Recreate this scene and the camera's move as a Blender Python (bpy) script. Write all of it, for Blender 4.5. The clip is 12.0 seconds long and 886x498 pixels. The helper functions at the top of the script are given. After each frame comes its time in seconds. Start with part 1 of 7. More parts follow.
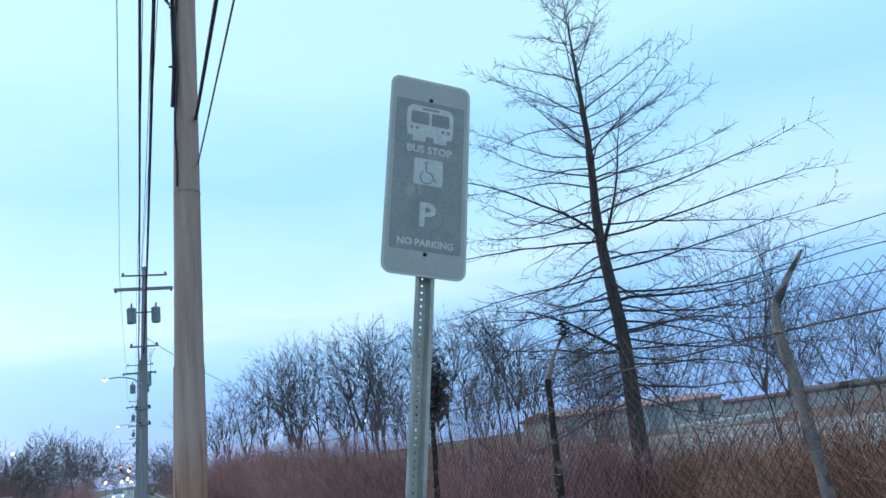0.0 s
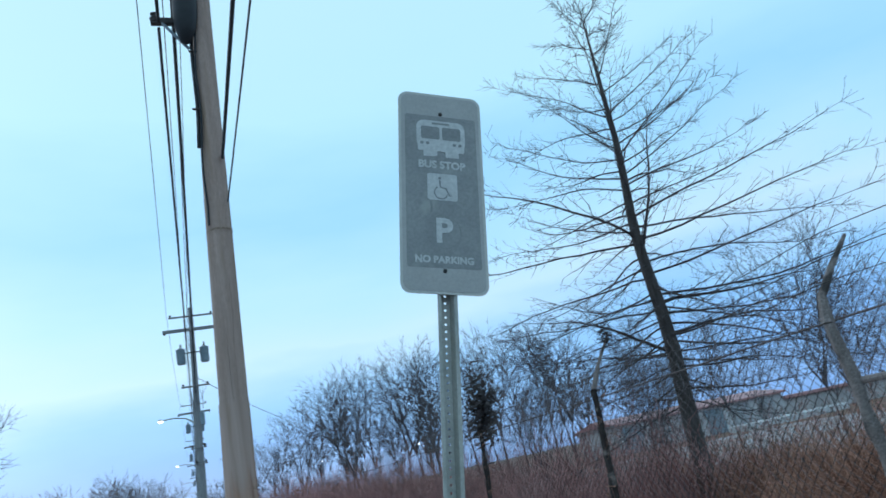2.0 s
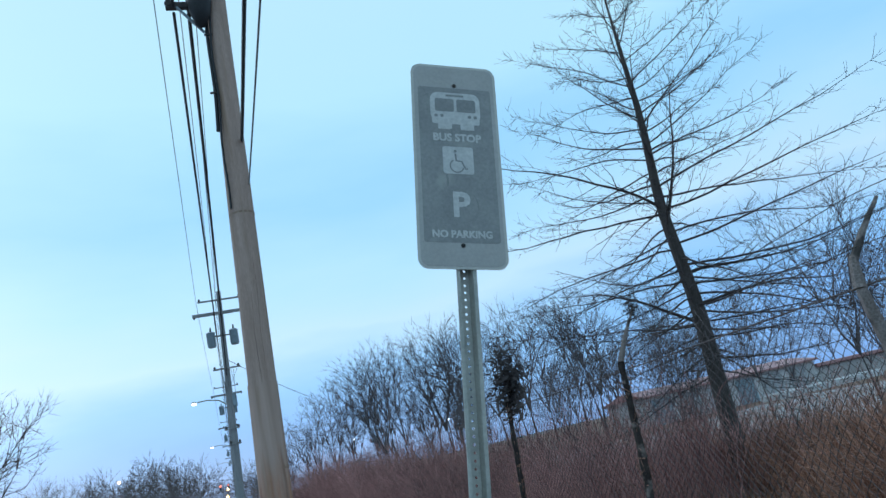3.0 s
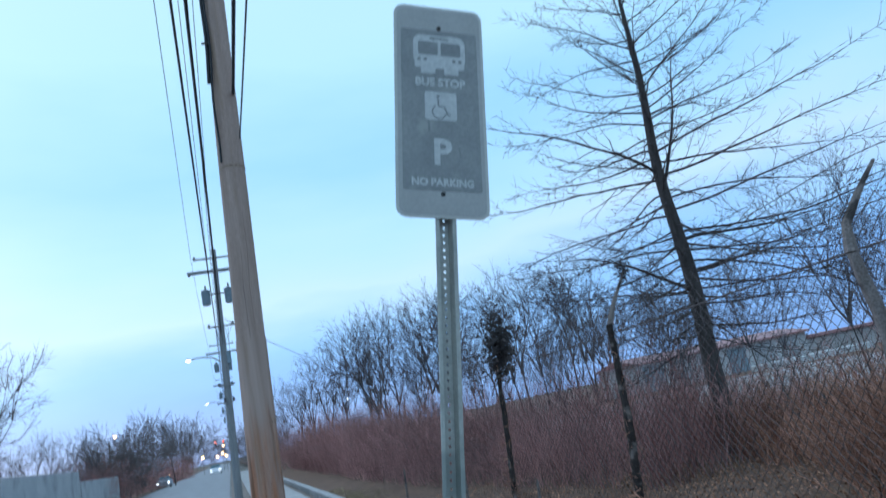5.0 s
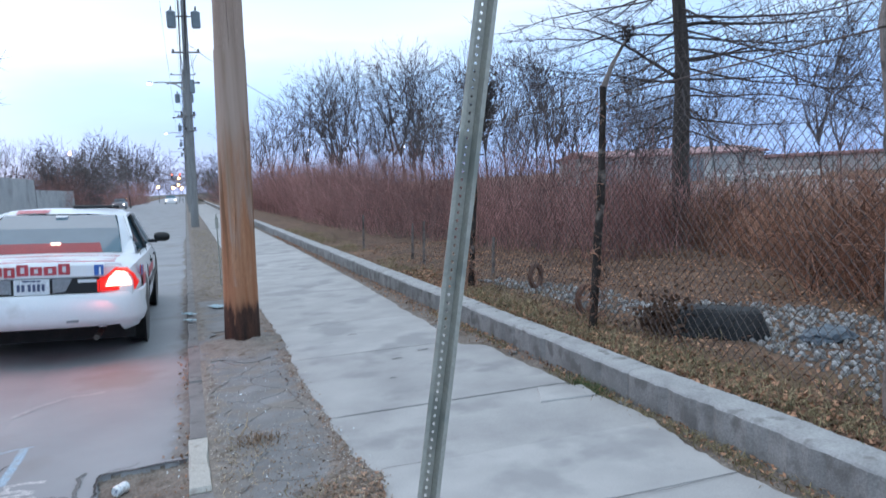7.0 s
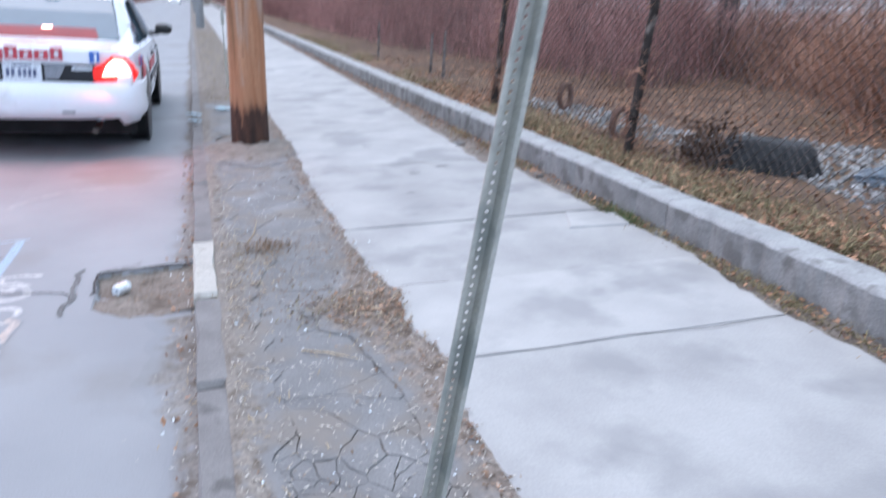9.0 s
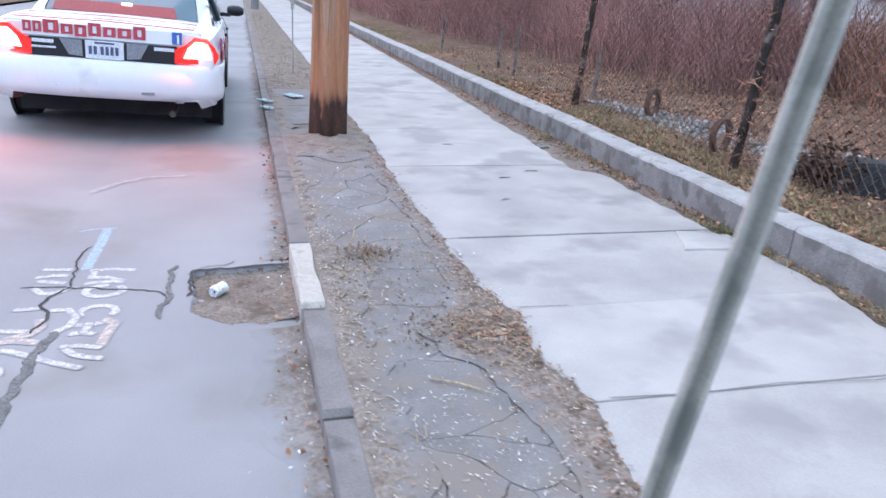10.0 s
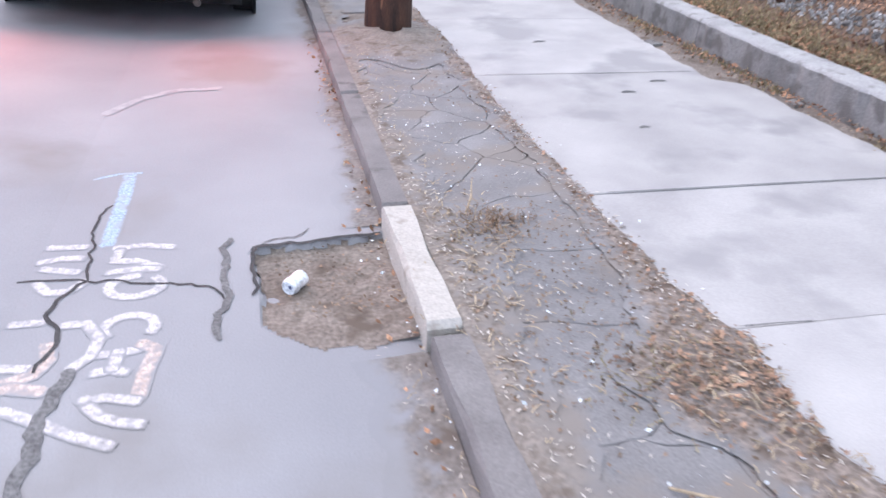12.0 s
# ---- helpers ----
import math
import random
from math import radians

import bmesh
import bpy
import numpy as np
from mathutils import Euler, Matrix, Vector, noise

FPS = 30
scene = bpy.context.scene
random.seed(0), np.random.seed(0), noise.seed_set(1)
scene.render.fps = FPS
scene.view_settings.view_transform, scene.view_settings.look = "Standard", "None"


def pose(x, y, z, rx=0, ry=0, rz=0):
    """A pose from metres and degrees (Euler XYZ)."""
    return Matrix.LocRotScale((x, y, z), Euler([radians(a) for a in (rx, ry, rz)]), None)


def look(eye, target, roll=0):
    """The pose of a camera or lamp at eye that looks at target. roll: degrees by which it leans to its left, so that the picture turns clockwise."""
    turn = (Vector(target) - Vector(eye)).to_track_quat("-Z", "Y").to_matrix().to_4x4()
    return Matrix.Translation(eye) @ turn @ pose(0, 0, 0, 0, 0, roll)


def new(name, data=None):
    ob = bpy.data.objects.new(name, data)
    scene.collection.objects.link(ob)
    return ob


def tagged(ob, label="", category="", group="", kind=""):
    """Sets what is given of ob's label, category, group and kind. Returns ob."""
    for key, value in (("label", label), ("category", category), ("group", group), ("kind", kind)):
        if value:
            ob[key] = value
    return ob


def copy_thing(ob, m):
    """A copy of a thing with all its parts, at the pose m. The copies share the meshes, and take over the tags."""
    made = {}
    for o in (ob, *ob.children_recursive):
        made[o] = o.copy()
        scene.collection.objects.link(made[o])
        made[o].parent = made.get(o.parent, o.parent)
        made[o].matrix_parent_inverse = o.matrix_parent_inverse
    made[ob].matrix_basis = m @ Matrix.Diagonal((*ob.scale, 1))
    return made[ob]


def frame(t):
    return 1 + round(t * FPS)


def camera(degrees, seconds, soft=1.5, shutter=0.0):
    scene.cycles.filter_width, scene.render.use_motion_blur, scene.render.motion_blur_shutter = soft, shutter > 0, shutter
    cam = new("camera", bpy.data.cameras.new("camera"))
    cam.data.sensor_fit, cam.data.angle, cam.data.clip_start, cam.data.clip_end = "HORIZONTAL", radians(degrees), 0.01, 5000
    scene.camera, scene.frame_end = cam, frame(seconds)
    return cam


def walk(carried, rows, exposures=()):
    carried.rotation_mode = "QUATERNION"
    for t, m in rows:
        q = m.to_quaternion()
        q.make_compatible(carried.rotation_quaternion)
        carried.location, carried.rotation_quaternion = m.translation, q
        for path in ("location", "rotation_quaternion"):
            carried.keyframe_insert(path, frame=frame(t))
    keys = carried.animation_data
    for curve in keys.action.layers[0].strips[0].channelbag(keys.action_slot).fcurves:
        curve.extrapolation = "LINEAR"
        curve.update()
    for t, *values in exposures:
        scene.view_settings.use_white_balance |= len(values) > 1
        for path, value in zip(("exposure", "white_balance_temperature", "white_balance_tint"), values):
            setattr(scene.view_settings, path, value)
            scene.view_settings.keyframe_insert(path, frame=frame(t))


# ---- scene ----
cam = camera(62.3, 12.0, shutter=0.5)
PATH = [
    (0, (0.086, 0.879, 1.861), (0.876, 2.646, 2.366), -8.0),
    (0.5, (0.122, 0.927, 1.871), (0.925, 2.68, 2.401), -8.6),
    (1, (0.131, 0.935, 1.877), (0.953, 2.659, 2.47), -9.6),
    (1.5, (0.143, 0.936, 1.867), (0.959, 2.668, 2.446), -11.1),
    (2, (0.176, 0.92, 1.859), (0.87, 2.707, 2.429), -12.1),
    (2.5, (0.202, 0.957, 1.864), (0.849, 2.769, 2.412), -13.0),
    (3, (0.21, 0.954, 1.857), (0.835, 2.78, 2.383), -13.2),
    (4.8, (0.24, 0.984, 1.832), (0.865, 2.825, 2.302), -12.7),
    (5, (0.285, 1.02, 1.813), (0.904, 2.872, 2.245), -11.8),
    (5.5, (0.208, 1.106, 1.725), (0.85, 2.986, 1.953), -7.9),
    (6, (0.133, 1.179, 1.671), (0.776, 3.072, 1.741), -6.2),
    (6.5, (0.135, 1.212, 1.609), (0.787, 3.101, 1.529), -4.4),
    (7, (0.107, 1.191, 1.568), (0.757, 3.073, 1.378), -3.2),
    (7.2, (0.133, 1.172, 1.53), (0.761, 3.058, 1.317), -2.5),
    (8.8, (0.135, 1.544, 1.429), (0.745, 3.373, 0.899), -1.5),
    (9, (0.122, 1.629, 1.41), (0.711, 3.425, 0.755), 0.3),
    (9.5, (0.028, 1.791, 1.399), (0.504, 3.577, 0.634), 2.1),
    (10, (-0.218, 2.036, 1.43), (0.29, 3.847, 0.75), 2.9),
    (10.5, (-0.324, 2.259, 1.395), (0.187, 4.043, 0.649), 4.2),
    (11, (-0.302, 2.561, 1.379), (0.194, 4.332, 0.594), 3.7),
    (11.5, (-0.364, 2.959, 1.339), (0.11, 4.684, 0.445), 3.7),
    (12, (-0.45, 3.356, 1.338), (-0.001, 5.038, 0.355), 2.9),
]
EXPOSURES = [(0.0, 0.1, 5600, 14), (1.5, 0.0, 5560, 10), (3.0, -0.13, 5560, 10), (5.0, -0.03, 5400, 15), (7.2, 0.47, 6300, 27), (9.0, 1.02, 6400, 34), (11.2, 1.05, 6580, 39), (12.0, 1.2, 6850, 41)]
walk(cam, [(t, look(eye, target, roll)) for t, eye, target, roll in PATH], EXPOSURES)

# ---- world and light: an overcast dusk ----
world = bpy.data.worlds.new("dusk_sky")
scene.world = world
world.use_nodes = True
wn, wl = world.node_tree.nodes, world.node_tree.links
wn.clear()


def link_math(nodes, links, op, a, b=None):
    n = nodes.new("ShaderNodeMath")
    n.operation = op
    for i, v in enumerate((a, b)):
        if v is None:
            continue
        if isinstance(v, (int, float)):
            n.inputs[i].default_value = v
        else:
            links.new(v, n.inputs[i])
    return n.outputs[0]


w_coord = wn.new("ShaderNodeTexCoord")
w_sep = wn.new("ShaderNodeSeparateXYZ")
wl.new(w_coord.outputs["Generated"], w_sep.inputs[0])
w_map = wn.new("ShaderNodeMapping")
w_map.inputs["Scale"].default_value = (1.0, 1.0, 3.5)
wl.new(w_coord.outputs["Generated"], w_map.inputs[0])
w_noise = wn.new("ShaderNodeTexNoise")
w_noise.inputs["Scale"].default_value, w_noise.inputs["Detail"].default_value, w_noise.inputs["Roughness"].default_value = 2.2, 5.0, 0.5
wl.new(w_map.outputs[0], w_noise.inputs[0])
w_shift = link_math(wn, wl, "MULTIPLY", link_math(wn, wl, "SUBTRACT", w_noise.outputs["Fac"], 0.5), 0.22)
w_h = link_math(wn, wl, "ADD", w_sep.outputs["Z"], w_shift)
w_ramp = wn.new("ShaderNodeValToRGB")
RAMP = ((0.0, (0.23, 0.44, 0.80)), (0.07, (0.25, 0.50, 0.88)), (0.13, (0.35, 0.63, 0.92)), (0.20, (0.66, 0.86, 0.93)),
        (0.27, (0.56, 0.84, 0.97)), (0.36, (0.43, 0.75, 0.95)), (0.48, (0.60, 0.90, 0.97)), (0.70, (0.66, 0.92, 0.96)), (1.0, (0.62, 0.86, 0.95)))
for i, (at, c) in enumerate(RAMP):
    e = w_ramp.color_ramp.elements[i] if i < 2 else w_ramp.color_ramp.elements.new(at)
    e.position, e.color = at, (*c, 1)
wl.new(w_h, w_ramp.inputs[0])
w_sky = wn.new("ShaderNodeTexSky")
w_sky.sky_type, w_sky.sun_disc, w_sky.sun_elevation, w_sky.sun_rotation = "NISHITA", False, radians(24), radians(-35)
w_bg1, w_bg2, w_add, w_out = wn.new("ShaderNodeBackground"), wn.new("ShaderNodeBackground"), wn.new("ShaderNodeAddShader"), wn.new("ShaderNodeOutputWorld")
wl.new(w_sky.outputs[0], w_bg1.inputs[0])
w_bg1.inputs[1].default_value = 0.025
wl.new(w_ramp.outputs[0], w_bg2.inputs[0])
w_bg2.inputs[1].default_value = 0.92
wl.new(w_bg1.outputs[0], w_add.inputs[0])
wl.new(w_bg2.outputs[0], w_add.inputs[1])
wl.new(w_add.outputs[0], w_out.inputs[0])

sun_data = bpy.data.lights.new("overcast_sun", "SUN")
sun_data.energy, sun_data.angle, sun_data.color = 0.5, radians(50), (1.0, 0.93, 0.88)
sun = new("overcast_sun", sun_data)
sun.matrix_basis = look((-6, 10, 14), (0, 0, 0))


# ---- materials ----
def material(name, base, other, size=8.0, rough=0.8, bump=0.3, metal=0.0, fine=90.0, stain=None, stain_size=1.2, stain_at=0.55, vary=0.0, spec=0.4, emit=None, grain=(1, 1, 1), island=0.0, fine_amount=0.35, over=None, speck=(38.0, 1.1, (1, 1, 1))):
    """Two-scale colour with stains and wear. A coat over another look thins to it where its cover runs out."""
    m = bpy.data.materials.new(name)
    m.use_nodes = True
    n, l = m.node_tree.nodes, m.node_tree.links
    b = n["Principled BSDF"]
    co = n.new("ShaderNodeTexCoord")
    mp = n.new("ShaderNodeMapping")
    mp.inputs["Scale"].default_value = grain
    l.new(co.outputs["Object"], mp.inputs[0])

    def noise_tex(scale, detail):
        t = n.new("ShaderNodeTexNoise")
        t.inputs["Scale"].default_value, t.inputs["Detail"].default_value = scale, detail
        l.new(mp.outputs[0], t.inputs[0])
        return t.outputs["Fac"]

    def mix(f, a, c, mode="MIX"):
        x = n.new("ShaderNodeMix")
        x.data_type, x.blend_type = "RGBA", mode
        for sock, v in ((x.inputs[0], f), (x.inputs[6], a), (x.inputs[7], c)):
            if isinstance(v, (int, float)):
                sock.default_value = v
            elif isinstance(v, tuple):
                sock.default_value = (*v, 1)
            else:
                l.new(v, sock)
        return x.outputs[2]

    big, small = noise_tex(size, 4), noise_tex(fine, 3)
    spread = n.new("ShaderNodeMapRange")
    spread.inputs[1].default_value, spread.inputs[2].default_value = 0.3, 0.7
    l.new(big, spread.inputs[0])
    col = mix(spread.outputs[0], base, other)
    grit = n.new("ShaderNodeMapRange")
    grit.inputs[1].default_value, grit.inputs[2].default_value, grit.inputs[3].default_value, grit.inputs[4].default_value = 0.3, 0.7, 1 - fine_amount, 1 + fine_amount
    l.new(small, grit.inputs[0])
    col = mix(1.0, col, grit.outputs[0], "MULTIPLY")
    if stain:
        st = n.new("ShaderNodeMapRange")
        st.inputs[1].default_value, st.inputs[2].default_value = stain_at, stain_at + 0.1
        l.new(noise_tex(stain_size, 6), st.inputs[0])
        col = mix(st.outputs[0], col, stain)
    if vary:
        inf = n.new("ShaderNodeObjectInfo")
        vr = n.new("ShaderNodeMapRange")
        vr.inputs[3].default_value, vr.inputs[4].default_value = 1 - vary, 1 + vary
        l.new(inf.outputs["Random"], vr.inputs[0])
        col = mix(1.0, col, vr.outputs[0], "MULTIPLY")
    if island:
        gi = n.new("ShaderNodeNewGeometry")
        vr = n.new("ShaderNodeMapRange")
        vr.inputs[3].default_value, vr.inputs[4].default_value = 1 - island, 1 + island
        l.new(gi.outputs["Random Per Island"], vr.inputs[0])
        col = mix(1.0, col, vr.outputs[0], "MULTIPLY")
    if over:
        def reach(f, low, high):
            r = n.new("ShaderNodeMapRange")
            r.interpolation_type = "SMOOTHSTEP"
            r.inputs[1].default_value, r.inputs[2].default_value = low, high
            l.new(f, r.inputs[0])
            return r.outputs[0]

        def placed(scale, detail, stretch):
            mq, t = n.new("ShaderNodeMapping"), n.new("ShaderNodeTexNoise")
            mq.inputs["Scale"].default_value = stretch
            l.new(co.outputs["Object"], mq.inputs[0])
            t.inputs["Scale"].default_value, t.inputs["Detail"].default_value = scale, detail
            l.new(mq.outputs[0], t.inputs[0])
            return t.outputs["Fac"]

        g = over.get("grain", (1, 1, 1))
        bare = mix(link_math(n, l, "MINIMUM", link_math(n, l, "MAXIMUM", link_math(n, l, "MULTIPLY", link_math(n, l, "SUBTRACT", placed(over["size"], 4, g), 0.3), 2.5), 0.0), 1.0), over["base"], over["other"])
        if over["stain"]:
            st = n.new("ShaderNodeMapRange")
            st.inputs[1].default_value, st.inputs[2].default_value = over["stain_at"], over["stain_at"] + 0.1
            l.new(placed(over["stain_size"], 6, g), st.inputs[0])
            bare = mix(st.outputs[0], bare, over["stain"])
        cover = n.new("ShaderNodeAttribute")
        cover.attribute_name = "cover"
        swing = link_math(n, l, "ADD", link_math(n, l, "MULTIPLY", link_math(n, l, "SUBTRACT", placed(speck[0], 5, speck[2]), 0.5), speck[1] * 2.2), 1.0)
        col = mix(reach(link_math(n, l, "MULTIPLY", cover.outputs["Fac"], swing), 0.15, 0.95), bare, col)
    l.new(col, b.inputs["Base Color"])
    b.inputs["Roughness"].default_value, b.inputs["Metallic"].default_value, b.inputs["Specular IOR Level"].default_value = rough, metal, spec
    if bump:
        bp = n.new("ShaderNodeBump")
        bp.inputs["Strength"].default_value, bp.inputs["Distance"].default_value = bump, 0.01
        l.new(small, bp.inputs["Height"])
        l.new(bp.outputs[0], b.inputs["Normal"])
    if emit:
        b.inputs["Emission Color"].default_value, b.inputs["Emission Strength"].default_value = (*emit[0], 1), emit[1]
    return m


ROAD_LOOK = dict(base=(0.24, 0.24, 0.25), other=(0.30, 0.298, 0.305), size=1.1, stain=(0.225, 0.215, 0.21), stain_size=0.8, stain_at=0.55)
VERGE_LOOK = dict(base=(0.17, 0.162, 0.16), other=(0.24, 0.231, 0.228), size=4, stain=(0.215, 0.188, 0.168), stain_size=3.0, stain_at=0.50)
POLE_LOOK = dict(base=(0.34, 0.235, 0.185), other=(0.44, 0.315, 0.255), size=3, stain=(0.29, 0.19, 0.125), stain_size=1.6, stain_at=0.55, grain=(5, 5, 0.25))
STAIN_LOOK = dict(base=(0.33, 0.125, 0.058), other=(0.44, 0.215, 0.12), size=3, stain=None, grain=(5, 5, 0.25))
ASPHALT = material("road_asphalt", (0.24, 0.24, 0.25), (0.30, 0.298, 0.305), 1.1, 0.75, 0.2, fine=140, stain=(0.225, 0.215, 0.21), stain_size=0.8, stain_at=0.55, fine_amount=0.06)
VERGE_ASPHALT = material("old_asphalt", (0.17, 0.162, 0.16), (0.24, 0.231, 0.228), 4, 0.9, 0.3, fine=110, stain=(0.215, 0.188, 0.168), stain_size=3.0, stain_at=0.50, vary=0.05, fine_amount=0.16)
FLECK = material("pale_fleck", (0.38, 0.33, 0.28), (0.60, 0.55, 0.49), 20, 0.7, 0.0, island=0.3)
DIRT = material("dry_dirt", (0.165, 0.13, 0.108), (0.245, 0.205, 0.175), 6, 0.95, 0.3, fine=60, stain=(0.12, 0.09, 0.07), stain_size=7, fine_amount=0.35)
CONCRETE = material("pavement_concrete", (0.33, 0.315, 0.308), (0.435, 0.417, 0.402), 2.2, 0.85, 0.15, fine=120, stain=(0.298, 0.287, 0.283), stain_size=1.6, stain_at=0.53, vary=0.06, fine_amount=0.07)
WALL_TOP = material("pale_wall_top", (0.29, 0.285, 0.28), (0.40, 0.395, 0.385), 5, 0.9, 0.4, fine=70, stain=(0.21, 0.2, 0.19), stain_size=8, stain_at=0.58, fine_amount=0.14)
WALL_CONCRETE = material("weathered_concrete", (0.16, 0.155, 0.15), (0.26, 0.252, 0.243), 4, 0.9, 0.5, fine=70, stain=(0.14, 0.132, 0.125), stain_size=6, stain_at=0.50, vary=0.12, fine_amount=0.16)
KERB_STONE = material("grey_kerbstone", (0.165, 0.15, 0.145), (0.225, 0.208, 0.20), 5, 0.85, 0.4, fine=120, vary=0.12, fine_amount=0.14, stain=(0.12, 0.11, 0.105), stain_size=6, stain_at=0.58)
KERB_NEW = material("pale_kerbstone", (0.41, 0.375, 0.335), (0.49, 0.455, 0.41), 9, 0.85, 0.4, fine=110, fine_amount=0.15, stain=(0.33, 0.29, 0.25), stain_size=9, stain_at=0.56)
LAND = material("leafy_soil", (0.10, 0.056, 0.036), (0.19, 0.11, 0.07), 2.0, 0.95, 0.9, fine=40, stain=(0.16, 0.095, 0.055), stain_size=0.9, stain_at=0.55, fine_amount=0.7)
FAR_GROUND = material("far_ground", (0.10, 0.09, 0.075), (0.14, 0.12, 0.09), 0.2, 0.95, 0.2, fine=5)
CRUMB = material("leaf_crumbs", (0.13, 0.08, 0.053), (0.26, 0.175, 0.12), 3, 0.9, 0.0, island=0.6)
LEAF = material("dead_leaf", (0.21, 0.10, 0.057), (0.42, 0.225, 0.135), 3, 0.85, 0.1, island=0.7)
STRAW = material("dry_straw", (0.30, 0.22, 0.14), (0.42, 0.33, 0.23), 3, 0.85, 0.0, island=0.35)
WEED = material("green_weed", (0.06, 0.10, 0.035), (0.12, 0.16, 0.06), 3, 0.8, 0.0, island=0.4)
DULL_WALL = material("dull_brown_wall", (0.36, 0.33, 0.31), (0.45, 0.41, 0.385), 0.6, 0.9, 0.1)
GRASS = material("dry_grass", (0.185, 0.15, 0.075), (0.32, 0.25, 0.145), 2, 0.85, 0.0, island=0.5)
GRAVEL = material("grey_gravel", (0.21, 0.20, 0.195), (0.39, 0.375, 0.362), 9, 0.9, 0.4, island=0.5)
GALV = material("galvanised_steel", (0.33, 0.32, 0.28), (0.43, 0.42, 0.37), 9, 0.55, 0.1, metal=0.25, stain=(0.27, 0.28, 0.25), stain_size=6, fine_amount=0.1)
SIGN_FACE = material("faded_sign", (0.38, 0.36, 0.33), (0.44, 0.42, 0.385), 5, 0.55, 0.05, fine_amount=0.06)
SIGN_RIM = material("faded_sign_rim", (0.50, 0.48, 0.43), (0.56, 0.54, 0.48), 7, 0.55, 0.05, fine_amount=0.06)
SIGN_MARK = material("faded_marking", (0.49, 0.48, 0.45), (0.58, 0.565, 0.53), 30, 0.6, 0.05, fine_amount=0.1)
POLE_WOOD = material("weathered_pole_wood", (0.34, 0.235, 0.185), (0.44, 0.315, 0.255), 3, 0.85, 0.4, fine=60, grain=(5, 5, 0.25), stain=(0.29, 0.19, 0.125), stain_size=1.6, stain_at=0.55, fine_amount=0.2)
POLE_FOOT = material("tarred_pole_foot", (0.028, 0.014, 0.011), (0.115, 0.048, 0.028), 4, 0.85, 0.5, fine=60, grain=(5, 5, 0.5), fine_amount=0.4)
FAR_POLE = material("grey_pole_wood", (0.20, 0.20, 0.20), (0.27, 0.265, 0.26), 3, 0.85, 0.3, grain=(5, 5, 0.4))
CABLE = material("black_cable", (0.012, 0.012, 0.014), (0.02, 0.02, 0.022), 5, 0.6, 0.0)
WIRE = material("thin_grey_wire", (0.06, 0.06, 0.07), (0.09, 0.09, 0.10), 5, 0.6, 0.0)
IRON = material("dark_iron", (0.03, 0.028, 0.027), (0.07, 0.055, 0.045), 9, 0.75, 0.2)
FENCE_WIRE = material("dull_fence_wire", (0.10, 0.08, 0.075), (0.16, 0.13, 0.12), 3, 0.8, 0.0, metal=0.1, spec=0.2)
FENCE_POST = material("rusted_fence_post", (0.028, 0.022, 0.02), (0.06, 0.048, 0.042), 9, 0.85, 0.3, stain=(0.19, 0.155, 0.135), stain_size=11, stain_at=0.56, spec=0.1)
PEELED_POST = material("peeling_fence_post", (0.15, 0.12, 0.105), (0.24, 0.20, 0.18), 9, 0.8, 0.3, stain=(0.05, 0.04, 0.035), stain_size=7, stain_at=0.5)
BARK = material("dark_bark", (0.045, 0.036, 0.032), (0.085, 0.07, 0.062), 6, 0.9, 0.6, fine=40, grain=(4, 4, 0.6))
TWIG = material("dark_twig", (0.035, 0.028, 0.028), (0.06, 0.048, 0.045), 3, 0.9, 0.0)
# lighter than dark_twig: the far wood's haze is mixed into the colour
FAR_TWIG = material("haze_lifted_twig", (0.07, 0.062, 0.066), (0.11, 0.095, 0.098), 1, 0.9, 0.0)
# distance haze is put into this paler twig colour
HAZY_TWIG = material("haze_paled_twig", (0.13, 0.108, 0.104), (0.185, 0.152, 0.145), 1, 0.9, 0.0)
BRUSH = material("red_brown_brush", (0.195, 0.088, 0.076), (0.46, 0.235, 0.203), 0.5, 0.9, 0.0, island=0.7)
BRUSH_TAN = material("tan_brush", (0.16, 0.072, 0.047), (0.42, 0.21, 0.135), 0.6, 0.9, 0.0, island=0.7)
WHITE_PAINT = material("white_car_paint", (0.74, 0.75, 0.77), (0.80, 0.80, 0.82), 3, 0.28, 0.0, stain=(0.62, 0.61, 0.60), stain_size=2.2, stain_at=0.62, spec=0.5, fine_amount=0.03)
BLACK_TRIM = material("black_trim", (0.012, 0.012, 0.013), (0.02, 0.02, 0.021), 6, 0.35, 0.0)
RUBBER = material("tyre_rubber", (0.015, 0.015, 0.015), (0.028, 0.027, 0.026), 9, 0.85, 0.2)
RIM_STEEL = material("rim_steel", (0.42, 0.42, 0.43), (0.5, 0.5, 0.5), 9, 0.35, 0.0, metal=0.7)
RED_LENS = material("red_lamp_lens", (0.50, 0.02, 0.015), (0.55, 0.03, 0.02), 9, 0.2, 0.0, emit=((1.0, 0.025, 0.015), 0.42))
LIT_LENS = material("lit_brake_lamp", (0.9, 0.6, 0.5), (0.9, 0.6, 0.5), 9, 0.2, 0.0, emit=((1.0, 0.62, 0.45), 2.2))
CAR_GLASS = material("tinted_glass", (0.05, 0.115, 0.15), (0.075, 0.15, 0.19), 2, 0.04, 0.0, spec=0.5, fine_amount=0.02)
for glass_node in CAR_GLASS.node_tree.nodes:
    if glass_node.type == "BSDF_PRINCIPLED":
        glass_node.inputs["IOR"].default_value = 1.65
RED_VINYL = material("red_vinyl", (0.52, 0.06, 0.07), (0.55, 0.07, 0.09), 6, 0.4, 0.0)
BLUE_VINYL = material("blue_vinyl", (0.04, 0.13, 0.42), (0.05, 0.15, 0.46), 6, 0.4, 0.0)
